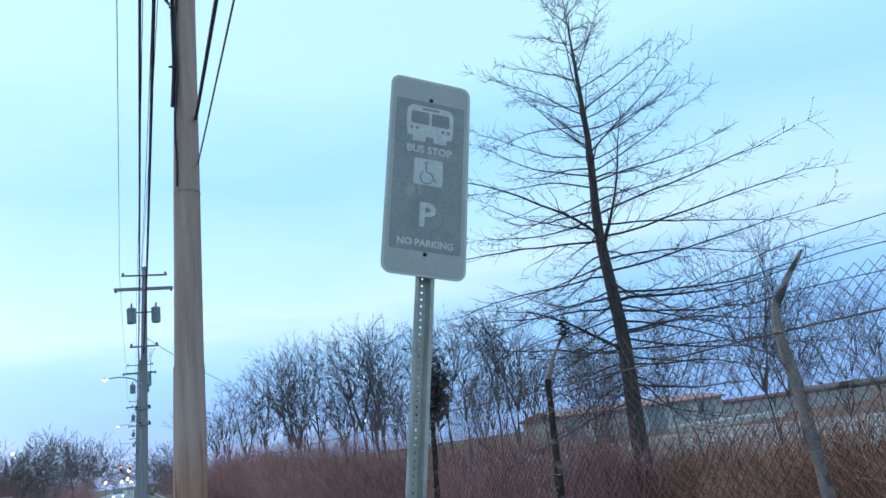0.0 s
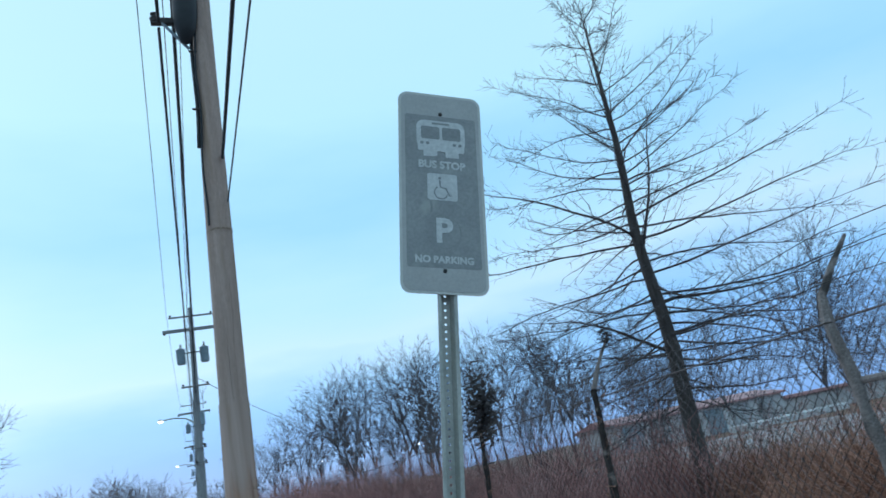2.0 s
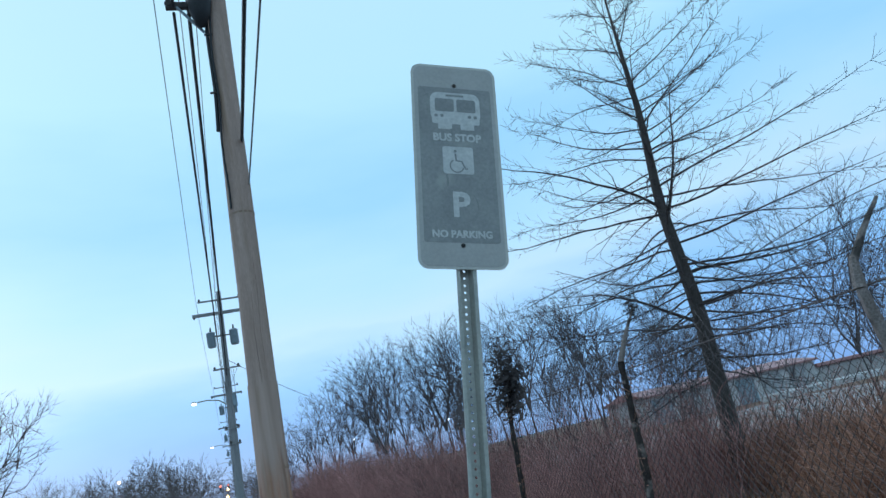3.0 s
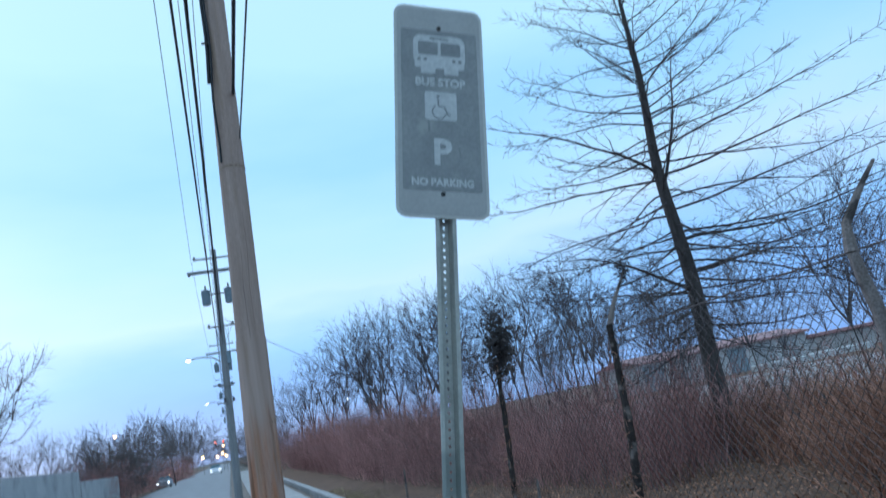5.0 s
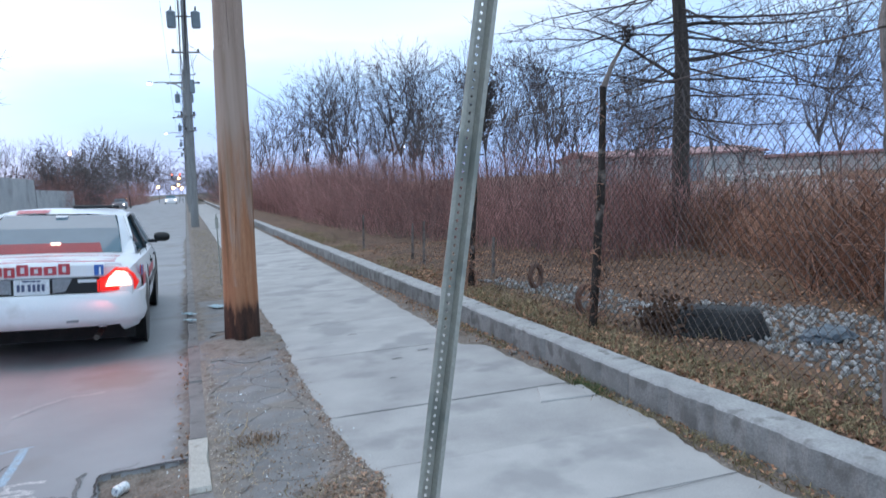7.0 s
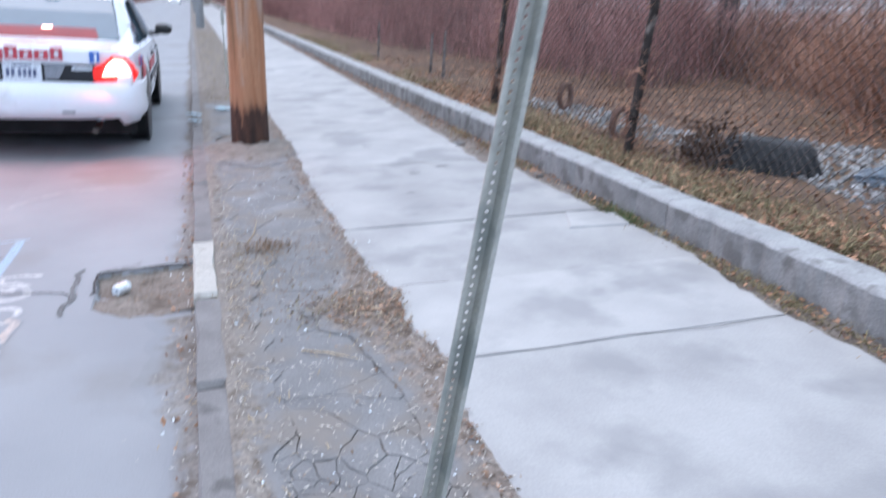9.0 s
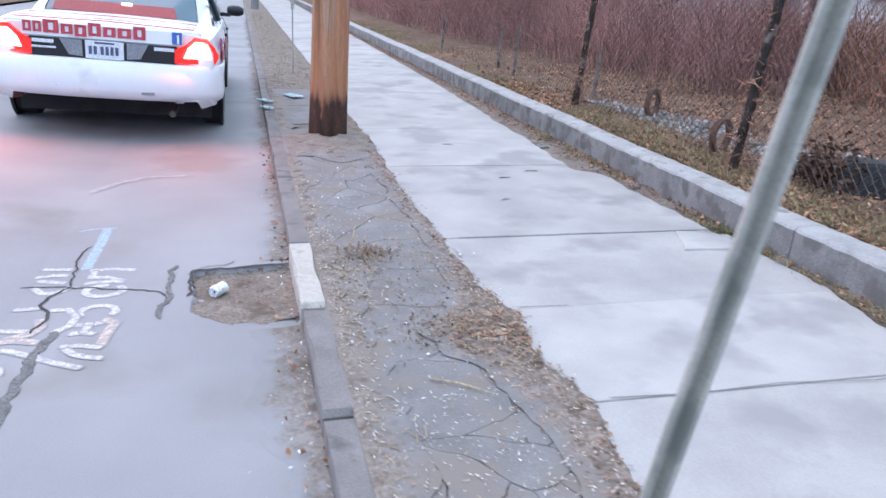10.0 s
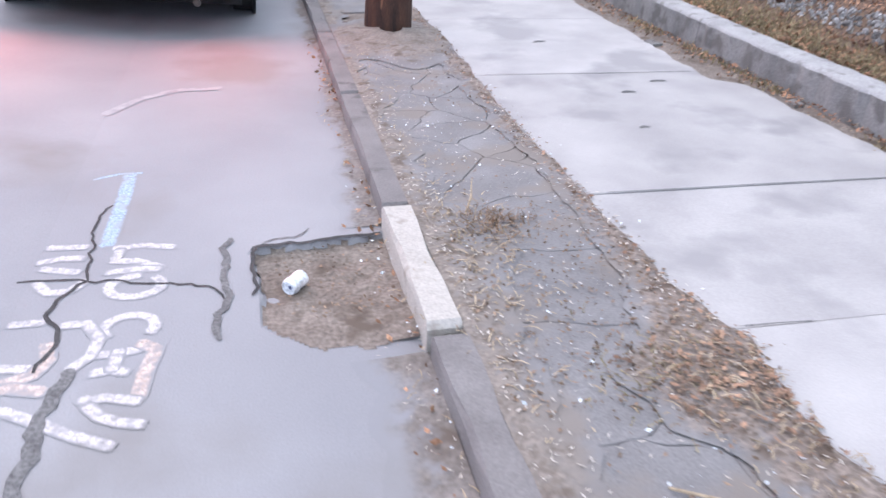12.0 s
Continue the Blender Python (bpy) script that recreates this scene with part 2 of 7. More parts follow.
GREY_PLASTIC = material("grey_plastic", (0.20, 0.21, 0.23), (0.26, 0.27, 0.29), 6, 0.4, 0.0)
PLATE = material("plate_face", (0.62, 0.65, 0.68), (0.68, 0.70, 0.73), 12, 0.4, 0.0)
INK = material("plate_ink", (0.07, 0.09, 0.16), (0.09, 0.11, 0.2), 12, 0.5, 0.0)
PAINT_MARK = material("sprayed_white_paint", (0.50, 0.46, 0.455), (0.58, 0.54, 0.535), 14, 0.8, 0.2, stain=(0.35, 0.335, 0.335), stain_size=45, stain_at=0.52, over=ROAD_LOOK)
PINK_MARK = material("sprayed_pink_paint", (0.52, 0.40, 0.345), (0.58, 0.46, 0.41), 14, 0.8, 0.2, stain=(0.36, 0.31, 0.295), stain_size=45, stain_at=0.5, over=ROAD_LOOK)
BLUE_MARK = material("sprayed_blue_paint", (0.27, 0.37, 0.46), (0.34, 0.45, 0.54), 14, 0.8, 0.2, stain=(0.31, 0.36, 0.40), stain_size=14, stain_at=0.5, over=ROAD_LOOK)
TAR = material("crack_tar_and_shade", (0.03, 0.03, 0.031), (0.055, 0.054, 0.053), 12, 0.8, 0.4)
TAR_GREY = material("old_crack_filler", (0.115, 0.113, 0.112), (0.165, 0.163, 0.16), 12, 0.8, 0.4, fine_amount=0.4)
ALU = material("bright_can", (0.66, 0.68, 0.70), (0.78, 0.79, 0.80), 30, 0.35, 0.0, metal=0.4)
LITTER = material("pale_litter", (0.55, 0.62, 0.66), (0.70, 0.74, 0.76), 20, 0.6, 0.0, island=0.25)
BLACK_PLASTIC = material("black_plastic_tray", (0.010, 0.010, 0.011), (0.025, 0.024, 0.024), 8, 0.65, 0.4)
BAG = material("grey_blue_bag", (0.08, 0.10, 0.12), (0.16, 0.19, 0.22), 12, 0.5, 0.4)
PANEL_GREY = material("grey_fence_panel", (0.34, 0.34, 0.345), (0.44, 0.435, 0.43), 0.8, 0.8, 0.1, vary=0.03, stain=(0.26, 0.255, 0.25), stain_size=0.5, stain_at=0.56)
# warehouse wall and roof colours are faded to carry the distance haze
BUILDING = material("haze_paled_block_wall", (0.48, 0.465, 0.45), (0.58, 0.56, 0.54), 0.6, 0.9, 0.1)
RED_ROOF = material("haze_dulled_red_roof", (0.36, 0.185, 0.175), (0.43, 0.24, 0.225), 0.5, 0.6, 0.1)
LAMP_GLOW = material("street_lamp_glow", (0.9, 0.9, 0.8), (0.9, 0.9, 0.8), 5, 0.4, 0.0, emit=((1.0, 0.95, 0.82), 4.0))
AMBER_GLOW = material("amber_lamp_glow", (0.9, 0.6, 0.2), (0.9, 0.6, 0.2), 5, 0.4, 0.0, emit=((1.0, 0.50, 0.14), 16.0))
RED_GLOW = material("red_signal_glow", (0.8, 0.1, 0.05), (0.8, 0.1, 0.05), 5, 0.4, 0.0, emit=((1.0, 0.15, 0.05), 5.0))
TRANSFORMER = material("grey_transformer_paint", (0.20, 0.25, 0.28), (0.26, 0.31, 0.34), 4, 0.5, 0.0)


# ---- thin coats that fade out ----
SOFT_MULCH = material("leaf_mould", (0.175, 0.135, 0.112), (0.265, 0.215, 0.182), 9, 0.95, 0.7, fine=60, fine_amount=0.4, stain=(0.125, 0.09, 0.07), stain_size=12, stain_at=0.56, over=VERGE_LOOK, speck=(16.0, 1.5, (1, 1, 1)))
SOFT_DIRT = material("tan_dirt", (0.18, 0.148, 0.125), (0.255, 0.218, 0.188), 6, 0.95, 0.5, fine=60, stain=(0.13, 0.10, 0.08), stain_size=9, fine_amount=0.3, over=VERGE_LOOK, speck=(18.0, 1.5, (1, 1, 1)))
SOFT_GUTTER = material("gutter_silt", (0.175, 0.148, 0.13), (0.25, 0.226, 0.208), 5, 0.95, 0.3, fine=60, stain=(0.14, 0.11, 0.09), stain_size=6, stain_at=0.56, fine_amount=0.25, over=ROAD_LOOK, speck=(14.0, 1.4, (1, 1, 1)))


SOFT_STAIN = material("stained_pole_wood", (0.33, 0.125, 0.058), (0.44, 0.215, 0.12), 3, 0.85, 0.4, fine=60, grain=(5, 5, 0.25), stain=(0.20, 0.09, 0.045), stain_size=1.8, stain_at=0.55, fine_amount=0.25, over=POLE_LOOK, speck=(14.0, 1.3, (1, 1, 0.12)))
SOFT_FOOT = material("tarred_pole_foot", (0.024, 0.013, 0.011), (0.085, 0.036, 0.022), 4, 0.85, 0.5, fine=60, grain=(5, 5, 0.5), fine_amount=0.4, over=STAIN_LOOK, speck=(16.0, 1.5, (1, 1, 0.22)))


def coat(name, geo, cover, mat, parent, label):
    """A thin layer with a cover value at each of its points."""
    ob = part(name, geo, mat, parent, label)
    ob.data.attributes.new("cover", "FLOAT", "POINT").data.foreach_set("value", cover)
    return ob


# ---- mesh helpers ----
class Geo:
    """Vertices and faces gathered in lists, for one mesh."""

    def __init__(self):
        self.v, self.f = [], []

    def add(self, verts, faces):
        k = len(self.v)
        self.v.extend(tuple(p) for p in verts)
        self.f.extend(tuple(i + k for i in f) for f in faces)
        return self

    def box(self, c, s, m=None, b=0.0):
        hx, hy, hz = (a / 2 for a in s)
        if b <= 0:
            vs = [Vector((x * hx, y * hy, z * hz)) for z in (-1, 1) for x, y in ((-1, -1), (1, -1), (1, 1), (-1, 1))]
            fs = [(3, 2, 1, 0), (4, 5, 6, 7)] + [(i, (i + 1) % 4, 4 + (i + 1) % 4, 4 + i) for i in range(4)]
        else:
            vs, fs = [], []
            for z, inset in ((-hz, b), (-hz + b, 0), (hz - b, 0), (hz, b)):
                for x, y in ((-1, -1), (1, -1), (1, 1), (-1, 1)):
                    vs.append(Vector((x * (hx - inset), y * (hy - inset), z)))
            fs = [(3, 2, 1, 0), (12, 13, 14, 15)]
            for r in range(3):
                fs += [(4 * r + i, 4 * r + (i + 1) % 4, 4 * r + 4 + (i + 1) % 4, 4 * r + 4 + i) for i in range(4)]
        c = Vector(c)
        return self.add([(m @ p if m else p) + c for p in vs], fs)

    def tube(self, pts, radii, n=6, cap=True):
        pts = [Vector(p) for p in pts]
        if isinstance(radii, (int, float)):
            radii = [radii] * len(pts)
        ref = None
        rings = []
        for i, p in enumerate(pts):
            d = (pts[min(i + 1, len(pts) - 1)] - pts[max(i - 1, 0)]).normalized()
            if ref is None:
                ref = d.orthogonal().normalized()
            u = (ref - d * ref.dot(d)).normalized()
            w = d.cross(u)
            ref = u
            rings.append([p + (u * math.cos(6.28318 * k / n) + w * math.sin(6.28318 * k / n)) * radii[i] for k in range(n)])
        fs = [(r * n + k, r * n + (k + 1) % n, (r + 1) * n + (k + 1) % n, (r + 1) * n + k) for r in range(len(pts) - 1) for k in range(n)]
        if cap:
            fs += [tuple(reversed(range(n))), tuple((len(pts) - 1) * n + k for k in range(n))]
        return self.add([p for r in rings for p in r], fs)

    def lathe(self, profile, m, n=24):
        """profile: (radius, height) pairs round the local z of m."""
        vs = [m @ Vector((r * math.cos(6.28318 * k / n), r * math.sin(6.28318 * k / n), h)) for r, h in profile for k in range(n)]
        fs = [(i * n + k, i * n + (k + 1) % n, (i + 1) * n + (k + 1) % n, (i + 1) * n + k) for i in range(len(profile) - 1) for k in range(n)]
        return self.add(vs, fs)

    def prism(self, poly, z0, z1, b=0.0, top=None):
        """A flat polygon raised from z0 to z1, its upper edge worn by b."""
        n = len(poly)
        cx, cy = sum(p[0] for p in poly) / n, sum(p[1] for p in poly) / n
        rise = top or (lambda x, y: 0.0)
        vs = [(x, y, z0) for x, y in poly] + [(x, y, z1 - b + rise(x, y)) for x, y in poly]
        fs = [(i, (i + 1) % n, n + (i + 1) % n, n + i) for i in range(n)]
        if b > 0:
            for x, y in poly:
                d = math.hypot(x - cx, y - cy) or 1
                vs.append((x - (x - cx) / d * b, y - (y - cy) / d * b, z1 + rise(x, y)))
            fs += [(n + i, n + (i + 1) % n, 2 * n + (i + 1) % n, 2 * n + i) for i in range(n)]
            fs.append(tuple(range(2 * n, 3 * n)))
        else:
            fs.append(tuple(range(n, 2 * n)))
        return self.add(vs, fs)

    def ribbon(self, pts, width, z, thick=0.003):
        """A flat painted stroke with a ragged edge."""
        pts = [Vector((x, y, 0)) for x, y in pts]
        fine = []
        for a, b in zip(pts, pts[1:]):
            k = max(1, int((b - a).length / 0.02))
            fine += [a.lerp(b, i / k) for i in range(k)]
        fine.append(pts[-1])
        vs, n = [], len(fine)
        for i, p in enumerate(fine):
            d = (fine[min(i + 1, n - 1)] - fine[max(i - 1, 0)]).normalized()
            s = Vector((-d.y, d.x, 0)) * width / 2
            e = 0.55 if i in (0, n - 1) else 1.0
            vs += [p + s * e * random.uniform(0.8, 1.2) + Vector((0, 0, z)), p - s * e * random.uniform(0.8, 1.2) + Vector((0, 0, z))]
        return self.add(vs, [(2 * i, 2 * i + 1, 2 * i + 3, 2 * i + 2) for i in range(n - 1)])

    def mesh(self, name, mat, smooth=False):
        me = bpy.data.meshes.new(name)
        me.from_pydata(self.v, [], self.f)
        me.materials.append(mat)
        if smooth:
            me.polygons.foreach_set("use_smooth", [True] * len(me.polygons))
            me.set_sharp_from_angle(angle=radians(40))
        me.update()
        return me


def part(name, geo, mat, parent=None, label="", smooth=False):
    """Links a Geo, or a mesh, as one object, under a thing or a part if given. Its vertices are in world metres."""
    me = geo.mesh(name, mat, smooth) if isinstance(geo, Geo) else geo
    ob = new(name, me)
    if parent is not None:
        ob.parent = parent
        ob.matrix_parent_inverse = Matrix.Identity(4) if parent.parent or parent.type == "MESH" else parent.matrix_basis.inverted()
    return tagged(ob, label)


def thing(name, place, label, category, group="", kind=""):
    ob = new(name)
    ob.matrix_basis = Matrix.Translation(place)
    ob.empty_display_size = 0.2
    return tagged(ob, label, category, group, kind)


def wob(x, y, s=1.0, seed=0.0):
    return noise.noise(Vector((x * s + seed, y * s, seed * 1.7)))


# ---- ground, road, kerb, pavement, wall ----
ROAD_Z = -0.10


def grid(xs, ys, height):
    g = Geo()
    g.v = [(x, y, height(x, y)) for y in ys for x in xs]
    w = len(xs)
    g.f = [(j * w + i, j * w + i + 1, (j + 1) * w + i + 1, (j + 1) * w + i) for j in range(len(ys) - 1) for i in range(w - 1)]
    return g


def spaced(a, b, step):
    n = max(1, round((b - a) / step))
    return [a + (b - a) * i / n for i in range(n)]


ground = part("ground", Geo().add([(-2500, -2500, -0.30), (2500, -2500, -0.30), (2500, 2500, -0.30), (-2500, 2500, -0.30)], [(0, 1, 2, 3)]), FAR_GROUND)
tagged(ground, "dull brown open ground reaching the horizon", "ground", kind="structure")


def in_hole(x, y):
    """How far a place lies inside the broken patch beside the kerb; above 0 is inside."""
    n = 0.035 * wob(x, y, 9, 3)
    front = 5.23 + 0.16 * max(0.0, (-0.33 - x) / 0.2) + 0.5 * max(0.0, -0.46 - x)
    return min(x + 0.53 + n, 5.98 + 0.1 * (x + 0.1) + n - y, y - front + n)


def road_z(x, y):
    z = ROAD_Z + (0.10 * max(0.0, min(-1.3 - x, 2.4)) if x > -3.7 else 0.24 * (x + 8.6) / 4.9)
    if -0.75 < x < 0.05 and 5.1 < y < 6.2:
        d = in_hole(x, y)
        back = max(0.0, min(1.0, (y - 5.35) / 0.35))
        z -= (0.001 + 0.036 * back) * max(0.0, min(1.0, d / 0.012))
    return z


road_x = spaced(-8.6, -1.7, 0.6) + spaced(-1.7, -0.7, 0.05) + spaced(-0.7, 0.0, 0.0125) + [0.012]
road_y = spaced(-25, 3.5, 1.5) + spaced(3.5, 5.2, 0.06) + spaced(5.2, 6.1, 0.0125) + spaced(6.1, 9, 0.08) + spaced(9, 40, 2) + spaced(40, 420, 20) + [420]
road = part("road", grid(road_x, road_y, road_z), ASPHALT, smooth=False)
tagged(road, "worn grey asphalt road with cracks and a broken patch", "road", kind="structure")

# dirt in the broken patch and along the gutter
fill = Geo()
fx, fy = spaced(-0.56, 0.0, 0.014) + [0.0], spaced(5.22, 6.02, 0.014)
index = {}
for j, y in enumerate(fy):
    for i, x in enumerate(fx):
        if in_hole(x, y) > 0.004:
            index[i, j] = len(fill.v)
            fill.v.append((x, y, road_z(x, y) + 0.0014 + 0.011 * (wob(x, y, 14, 1) + 0.5) * max(0.0, min(1.0, (y - 5.4) / 0.3)) + 0.012 * max(0, 1 + x / 0.15)))
for (i, j) in list(index):
    q = [(i, j), (i + 1, j), (i + 1, j + 1), (i, j + 1)]
    if all(k in index for k in q):
        fill.f.append(tuple(index[k] for k in q))
part("dirt_fill", fill, DIRT, road, "dry brown dirt in the broken patch")
gutter = Geo()
for j, y in enumerate(gy := spaced(1.0, 30.0, 0.08)):
    w = max(0.012, (0.085 if y > 5.3 else 0.15) + 0.10 * wob(0, y, 1.3, 5) + 0.06 * wob(0, y, 7, 6) + 0.02 * wob(0, y, 23, 8))
    if y > 6.3:
        w *= 0.75
    z = ROAD_Z + 0.0008
    gutter.v += [(-w * 1.5, y, z), (-w * 0.6, y, z + 0.003), (0.0, y, z + 0.012)]
    if j and not 5.2 < y < 6.05:
        k = 3 * j
        gutter.f += [(k - 3, k - 2, k + 1, k), (k - 2, k - 1, k + 2, k + 1)]
coat("gutter_dirt", gutter, [0.0, 0.85, 1.2] * (len(gutter.v) // 3), SOFT_GUTTER, road, "brown dirt washed along the kerb")

def streak(name, line, width, height, mat, parent, label):
    """A flat stroke along a line, fading to its sides and ends."""
    pts = [Vector((x, y, height)) for x, y in line]
    fine = []
    for a, b in zip(pts, pts[1:]):
        k = max(1, int((b - a).length / 0.02))
        fine += [a.lerp(b, q / k) for q in range(k)]
    fine.append(pts[-1])
    fine.insert(0, fine[0] - (fine[1] - fine[0]).normalized() * width * 0.5)
    fine.append(fine[-1] + (fine[-1] - fine[-2]).normalized() * width * 0.5)
    g, n, cover = Geo(), len(fine), []
    for q, p in enumerate(fine):
        d = (fine[min(q + 1, n - 1)] - fine[max(q - 1, 0)]).normalized()
        side = Vector((-d.y, d.x, 0)) * width * 0.66
        end = q in (0, n - 1)
        for u in (-1, -0.45, 0.45, 1):
            g.v.append(p + side * u * (0.7 if end else 1.0))
            cover.append(0.0 if end or abs(u) > 0.9 else 0.9)
    g.f = [(4 * q + k, 4 * q + k + 1, 4 * q + 5 + k, 4 * q + 4 + k) for q in range(n - 1) for k in range(3)]
    return coat(name, g, cover, mat, parent, label)


# cracks: thin sunken-looking lines of tar and shade, each a stroke of its own
def crack(pts, w, mat, lab):
    fine = []
    for (xa, ya), (xb, yb) in zip(pts, pts[1:]):
        k = max(1, int(math.hypot(xb - xa, yb - ya) / 0.03))
        fine += [(xa + (xb - xa) * q / k, ya + (yb - ya) * q / k) for q in range(k)]
    fine = [(x + 0.022 * wob(x, y, 21, 7), y + 0.022 * wob(x, y, 21, 9)) for x, y in fine + [pts[-1]]]
    crack_count.append(lab)
    part("crack", Geo().ribbon(fine, w, ROAD_Z + 0.0034 + 0.00012 * len(crack_count)), mat, road, lab)


crack_count = []
crack([(-2.6, 5.78), (-1.9, 5.84), (-1.41, 5.83), (-1.21, 5.81), (-1.10, 5.79), (-0.95, 5.76), (-0.84, 5.73), (-0.72, 5.70), (-0.66, 5.66), (-0.63, 5.58)], 0.010, TAR, "thin dark crack")
crack([(-1.10, 5.79), (-1.12, 5.90), (-1.12, 6.03), (-1.15, 6.18), (-1.12, 6.36), (-1.09, 6.40)], 0.010, TAR, "thin dark crack")
crack([(-1.10, 5.79), (-1.16, 5.70), (-1.20, 5.58), (-1.15, 5.52), (-1.13, 5.43), (-1.15, 5.34), (-1.17, 5.28)], 0.015, TAR, "thin dark crack")
crack([(-1.06, 5.28), (-1.08, 5.18), (-1.11, 5.07), (-1.10, 4.92), (-1.12, 4.76), (-1.11, 4.5), (-1.13, 4.2)], 0.042, TAR_GREY, "dark filled crack")
crack([(-0.60, 6.04), (-0.64, 5.95), (-0.62, 5.84), (-0.64, 5.72), (-0.61, 5.60), (-0.65, 5.50), (-0.64, 5.35)], 0.026, TAR_GREY, "old crack filler")
crack([(-0.53, 5.93), (-0.45, 5.99), (-0.36, 6.0), (-0.30, 6.06)], 0.008, TAR_GREY, "thin dark crack")
# two dark strokes painted as the shade under the patch's broken edge
crack([(-0.53, 5.945), (-0.42, 5.95), (-0.30, 5.955), (-0.16, 5.975), (-0.02, 5.985)], 0.020, TAR, "painted shade along the broken edge of the patch")
crack([(-0.52, 5.95), (-0.535, 5.8), (-0.52, 5.68), (-0.53, 5.6)], 0.014, TAR, "painted shade along the broken edge of the patch")


WORN_MARK = material("worn_paint", (0.32, 0.315, 0.32), (0.36, 0.355, 0.36), 12, 0.8, 0.0, fine_amount=0.1, over=ROAD_LOOK, speck=(12.0, 1.8, (1, 1, 1)))


stroke_count = []


def strokes(label, mat, width, lines):
    for ln in lines:
        stroke_count.append(label)
        streak("paint_stroke", ln, width, ROAD_Z + 0.0007 + 0.00007 * len(stroke_count), mat, paint, label)


def arc(cx, cy, rx, ry, a0, a1, n=9):
    return [(cx + rx * math.cos(radians(a0 + (a1 - a0) * i / n)), cy + ry * math.sin(radians(a0 + (a1 - a0) * i / n))) for i in range(n + 1)]


paint = thing("road_marking", (-1.05, 5.6, ROAD_Z), "sprayed white, pink and blue survey marks on asphalt", "road marking", kind="structure")
strokes("pale blue sprayed arrow shaft", BLUE_MARK, 0.062, [[(-1.07, 6.74), (-1.065, 6.5), (-1.07, 6.25), (-1.075, 6.05)]])
strokes("pale blue sprayed bar", BLUE_MARK, 0.02, [[(-1.22, 6.69), (-1.12, 6.74), (-1.02, 6.74)]])
strokes("blurred white sprayed mark", PAINT_MARK, 0.040, [[(-1.04, 6.02), (-0.94, 6.03), (-0.83, 6.00)], [(-1.02, 6.0), (-1.03, 5.92), (-0.95, 5.91), (-0.86, 5.85)], [(-1.04, 5.84), (-0.94, 5.85), (-0.87, 5.84)],
        [(-1.28, 6.06), (-1.15, 6.05)], [(-1.29, 5.95), (-1.22, 5.97), (-1.15, 5.96)], [(-1.27, 5.90), (-1.15, 5.86)], [(-1.27, 5.80), (-1.22, 5.73), (-1.15, 5.73), (-1.11, 5.79)], arc(-0.935, 5.73, 0.09, 0.07, 90, 405, 14)])
strokes("white sprayed ring", PAINT_MARK, 0.038, [arc(-0.925, 5.475, 0.08, 0.07, -30, 215, 14), [(-1.0, 5.34), (-0.93, 5.34), (-0.88, 5.35)], [(-1.0, 5.25), (-0.95, 5.26), (-0.91, 5.24)], [(-0.94, 5.35), (-0.95, 5.26)]])
strokes("white sprayed hook", PAINT_MARK, 0.038, [[(-1.29, 5.55), (-1.20, 5.55)], [(-1.13, 5.52), (-1.06, 5.52), (-1.01, 5.43), (-1.02, 5.34), (-1.07, 5.28)], [(-1.32, 5.33), (-1.22, 5.31), (-1.16, 5.30)]])
strokes("pink sprayed hook", PINK_MARK, 0.045, [[(-0.88, 5.38), (-0.83, 5.34), (-0.85, 5.24), (-0.86, 5.12)], [(-1.16, 5.42), (-1.14, 5.34), (-1.17, 5.27), (-1.25, 5.24)], [(-1.32, 5.20), (-1.22, 5.22), (-1.13, 5.19)]])
strokes("white sprayed tail", PAINT_MARK, 0.036, [[(-1.01, 5.13), (-0.94, 5.13), (-0.86, 5.10)], [(-0.99, 5.10), (-0.95, 5.05), (-0.90, 5.02), (-0.84, 5.0)], [(-1.32, 5.15), (-1.21, 5.12), (-1.10, 5.05), (-1.0, 4.98), (-0.91, 4.93)], [(-1.32, 4.99), (-1.21, 4.97), (-1.20, 4.92)]])
strokes("worn pale sprayed arc", WORN_MARK, 0.06, [[(-1.3, 7.6), (-1.15, 7.85), (-0.95, 8.0), (-0.7, 8.02)]])

# kerb: single stones, one of them pale and renewed
kerb = thing("kerb", (0.07, 6, 0), "row of worn grey kerbstones beside the road", "kerb", kind="structure")
breaks = [-16, -14, -12, -10, -8, -6, -4, -2, 0, 1.6, 2.9, 4.25, 5.15, 6.03, 7.55, 9.05, 10.4, 11.9, 13.5]
breaks += [15.5 + 2 * i for i in range(60)]
for a, b in zip(breaks, breaks[1:]):
    pale = abs(a - 5.15) < 0.01
    n = 7
    drop = -0.03 if 11.0 < a < 60 else 0.0
    left = [(0.006 * wob(0, a + (b - a) * i / n, 5, 2), a + 0.012 + (b - a - 0.024) * i / n) for i in range(n + 1)]
    right = [(0.120 + 0.008 * wob(1, a + (b - a) * i / n, 4, 4), a + 0.012 + (b - a - 0.024) * i / n) for i in range(n + 1)]
    if pale:
        left, right = [(x - 0.008, y) for x, y in left], [(x - 0.008, y) for x, y in right]
    part("kerbstone", Geo().prism(right + left[::-1], -0.26, (0.012 if pale else 0.0) + drop + random.uniform(-0.006, 0.004), 0.022), KERB_NEW if pale else KERB_STONE, kerb, "pale renewed kerbstone" if pale else "")

# verge between kerb and pavement
verge = part("verge", grid([0.105, 0.3, 0.5, 0.7, 0.9, 1.02], spaced(-16, 30, 0.25) + spaced(30, 130, 5) + [130], lambda x, y: -0.010 + 0.006 * wob(x, y, 3, 9)), DIRT)
tagged(verge, "strip of broken asphalt, dirt and dead leaves", "verge", kind="structure")


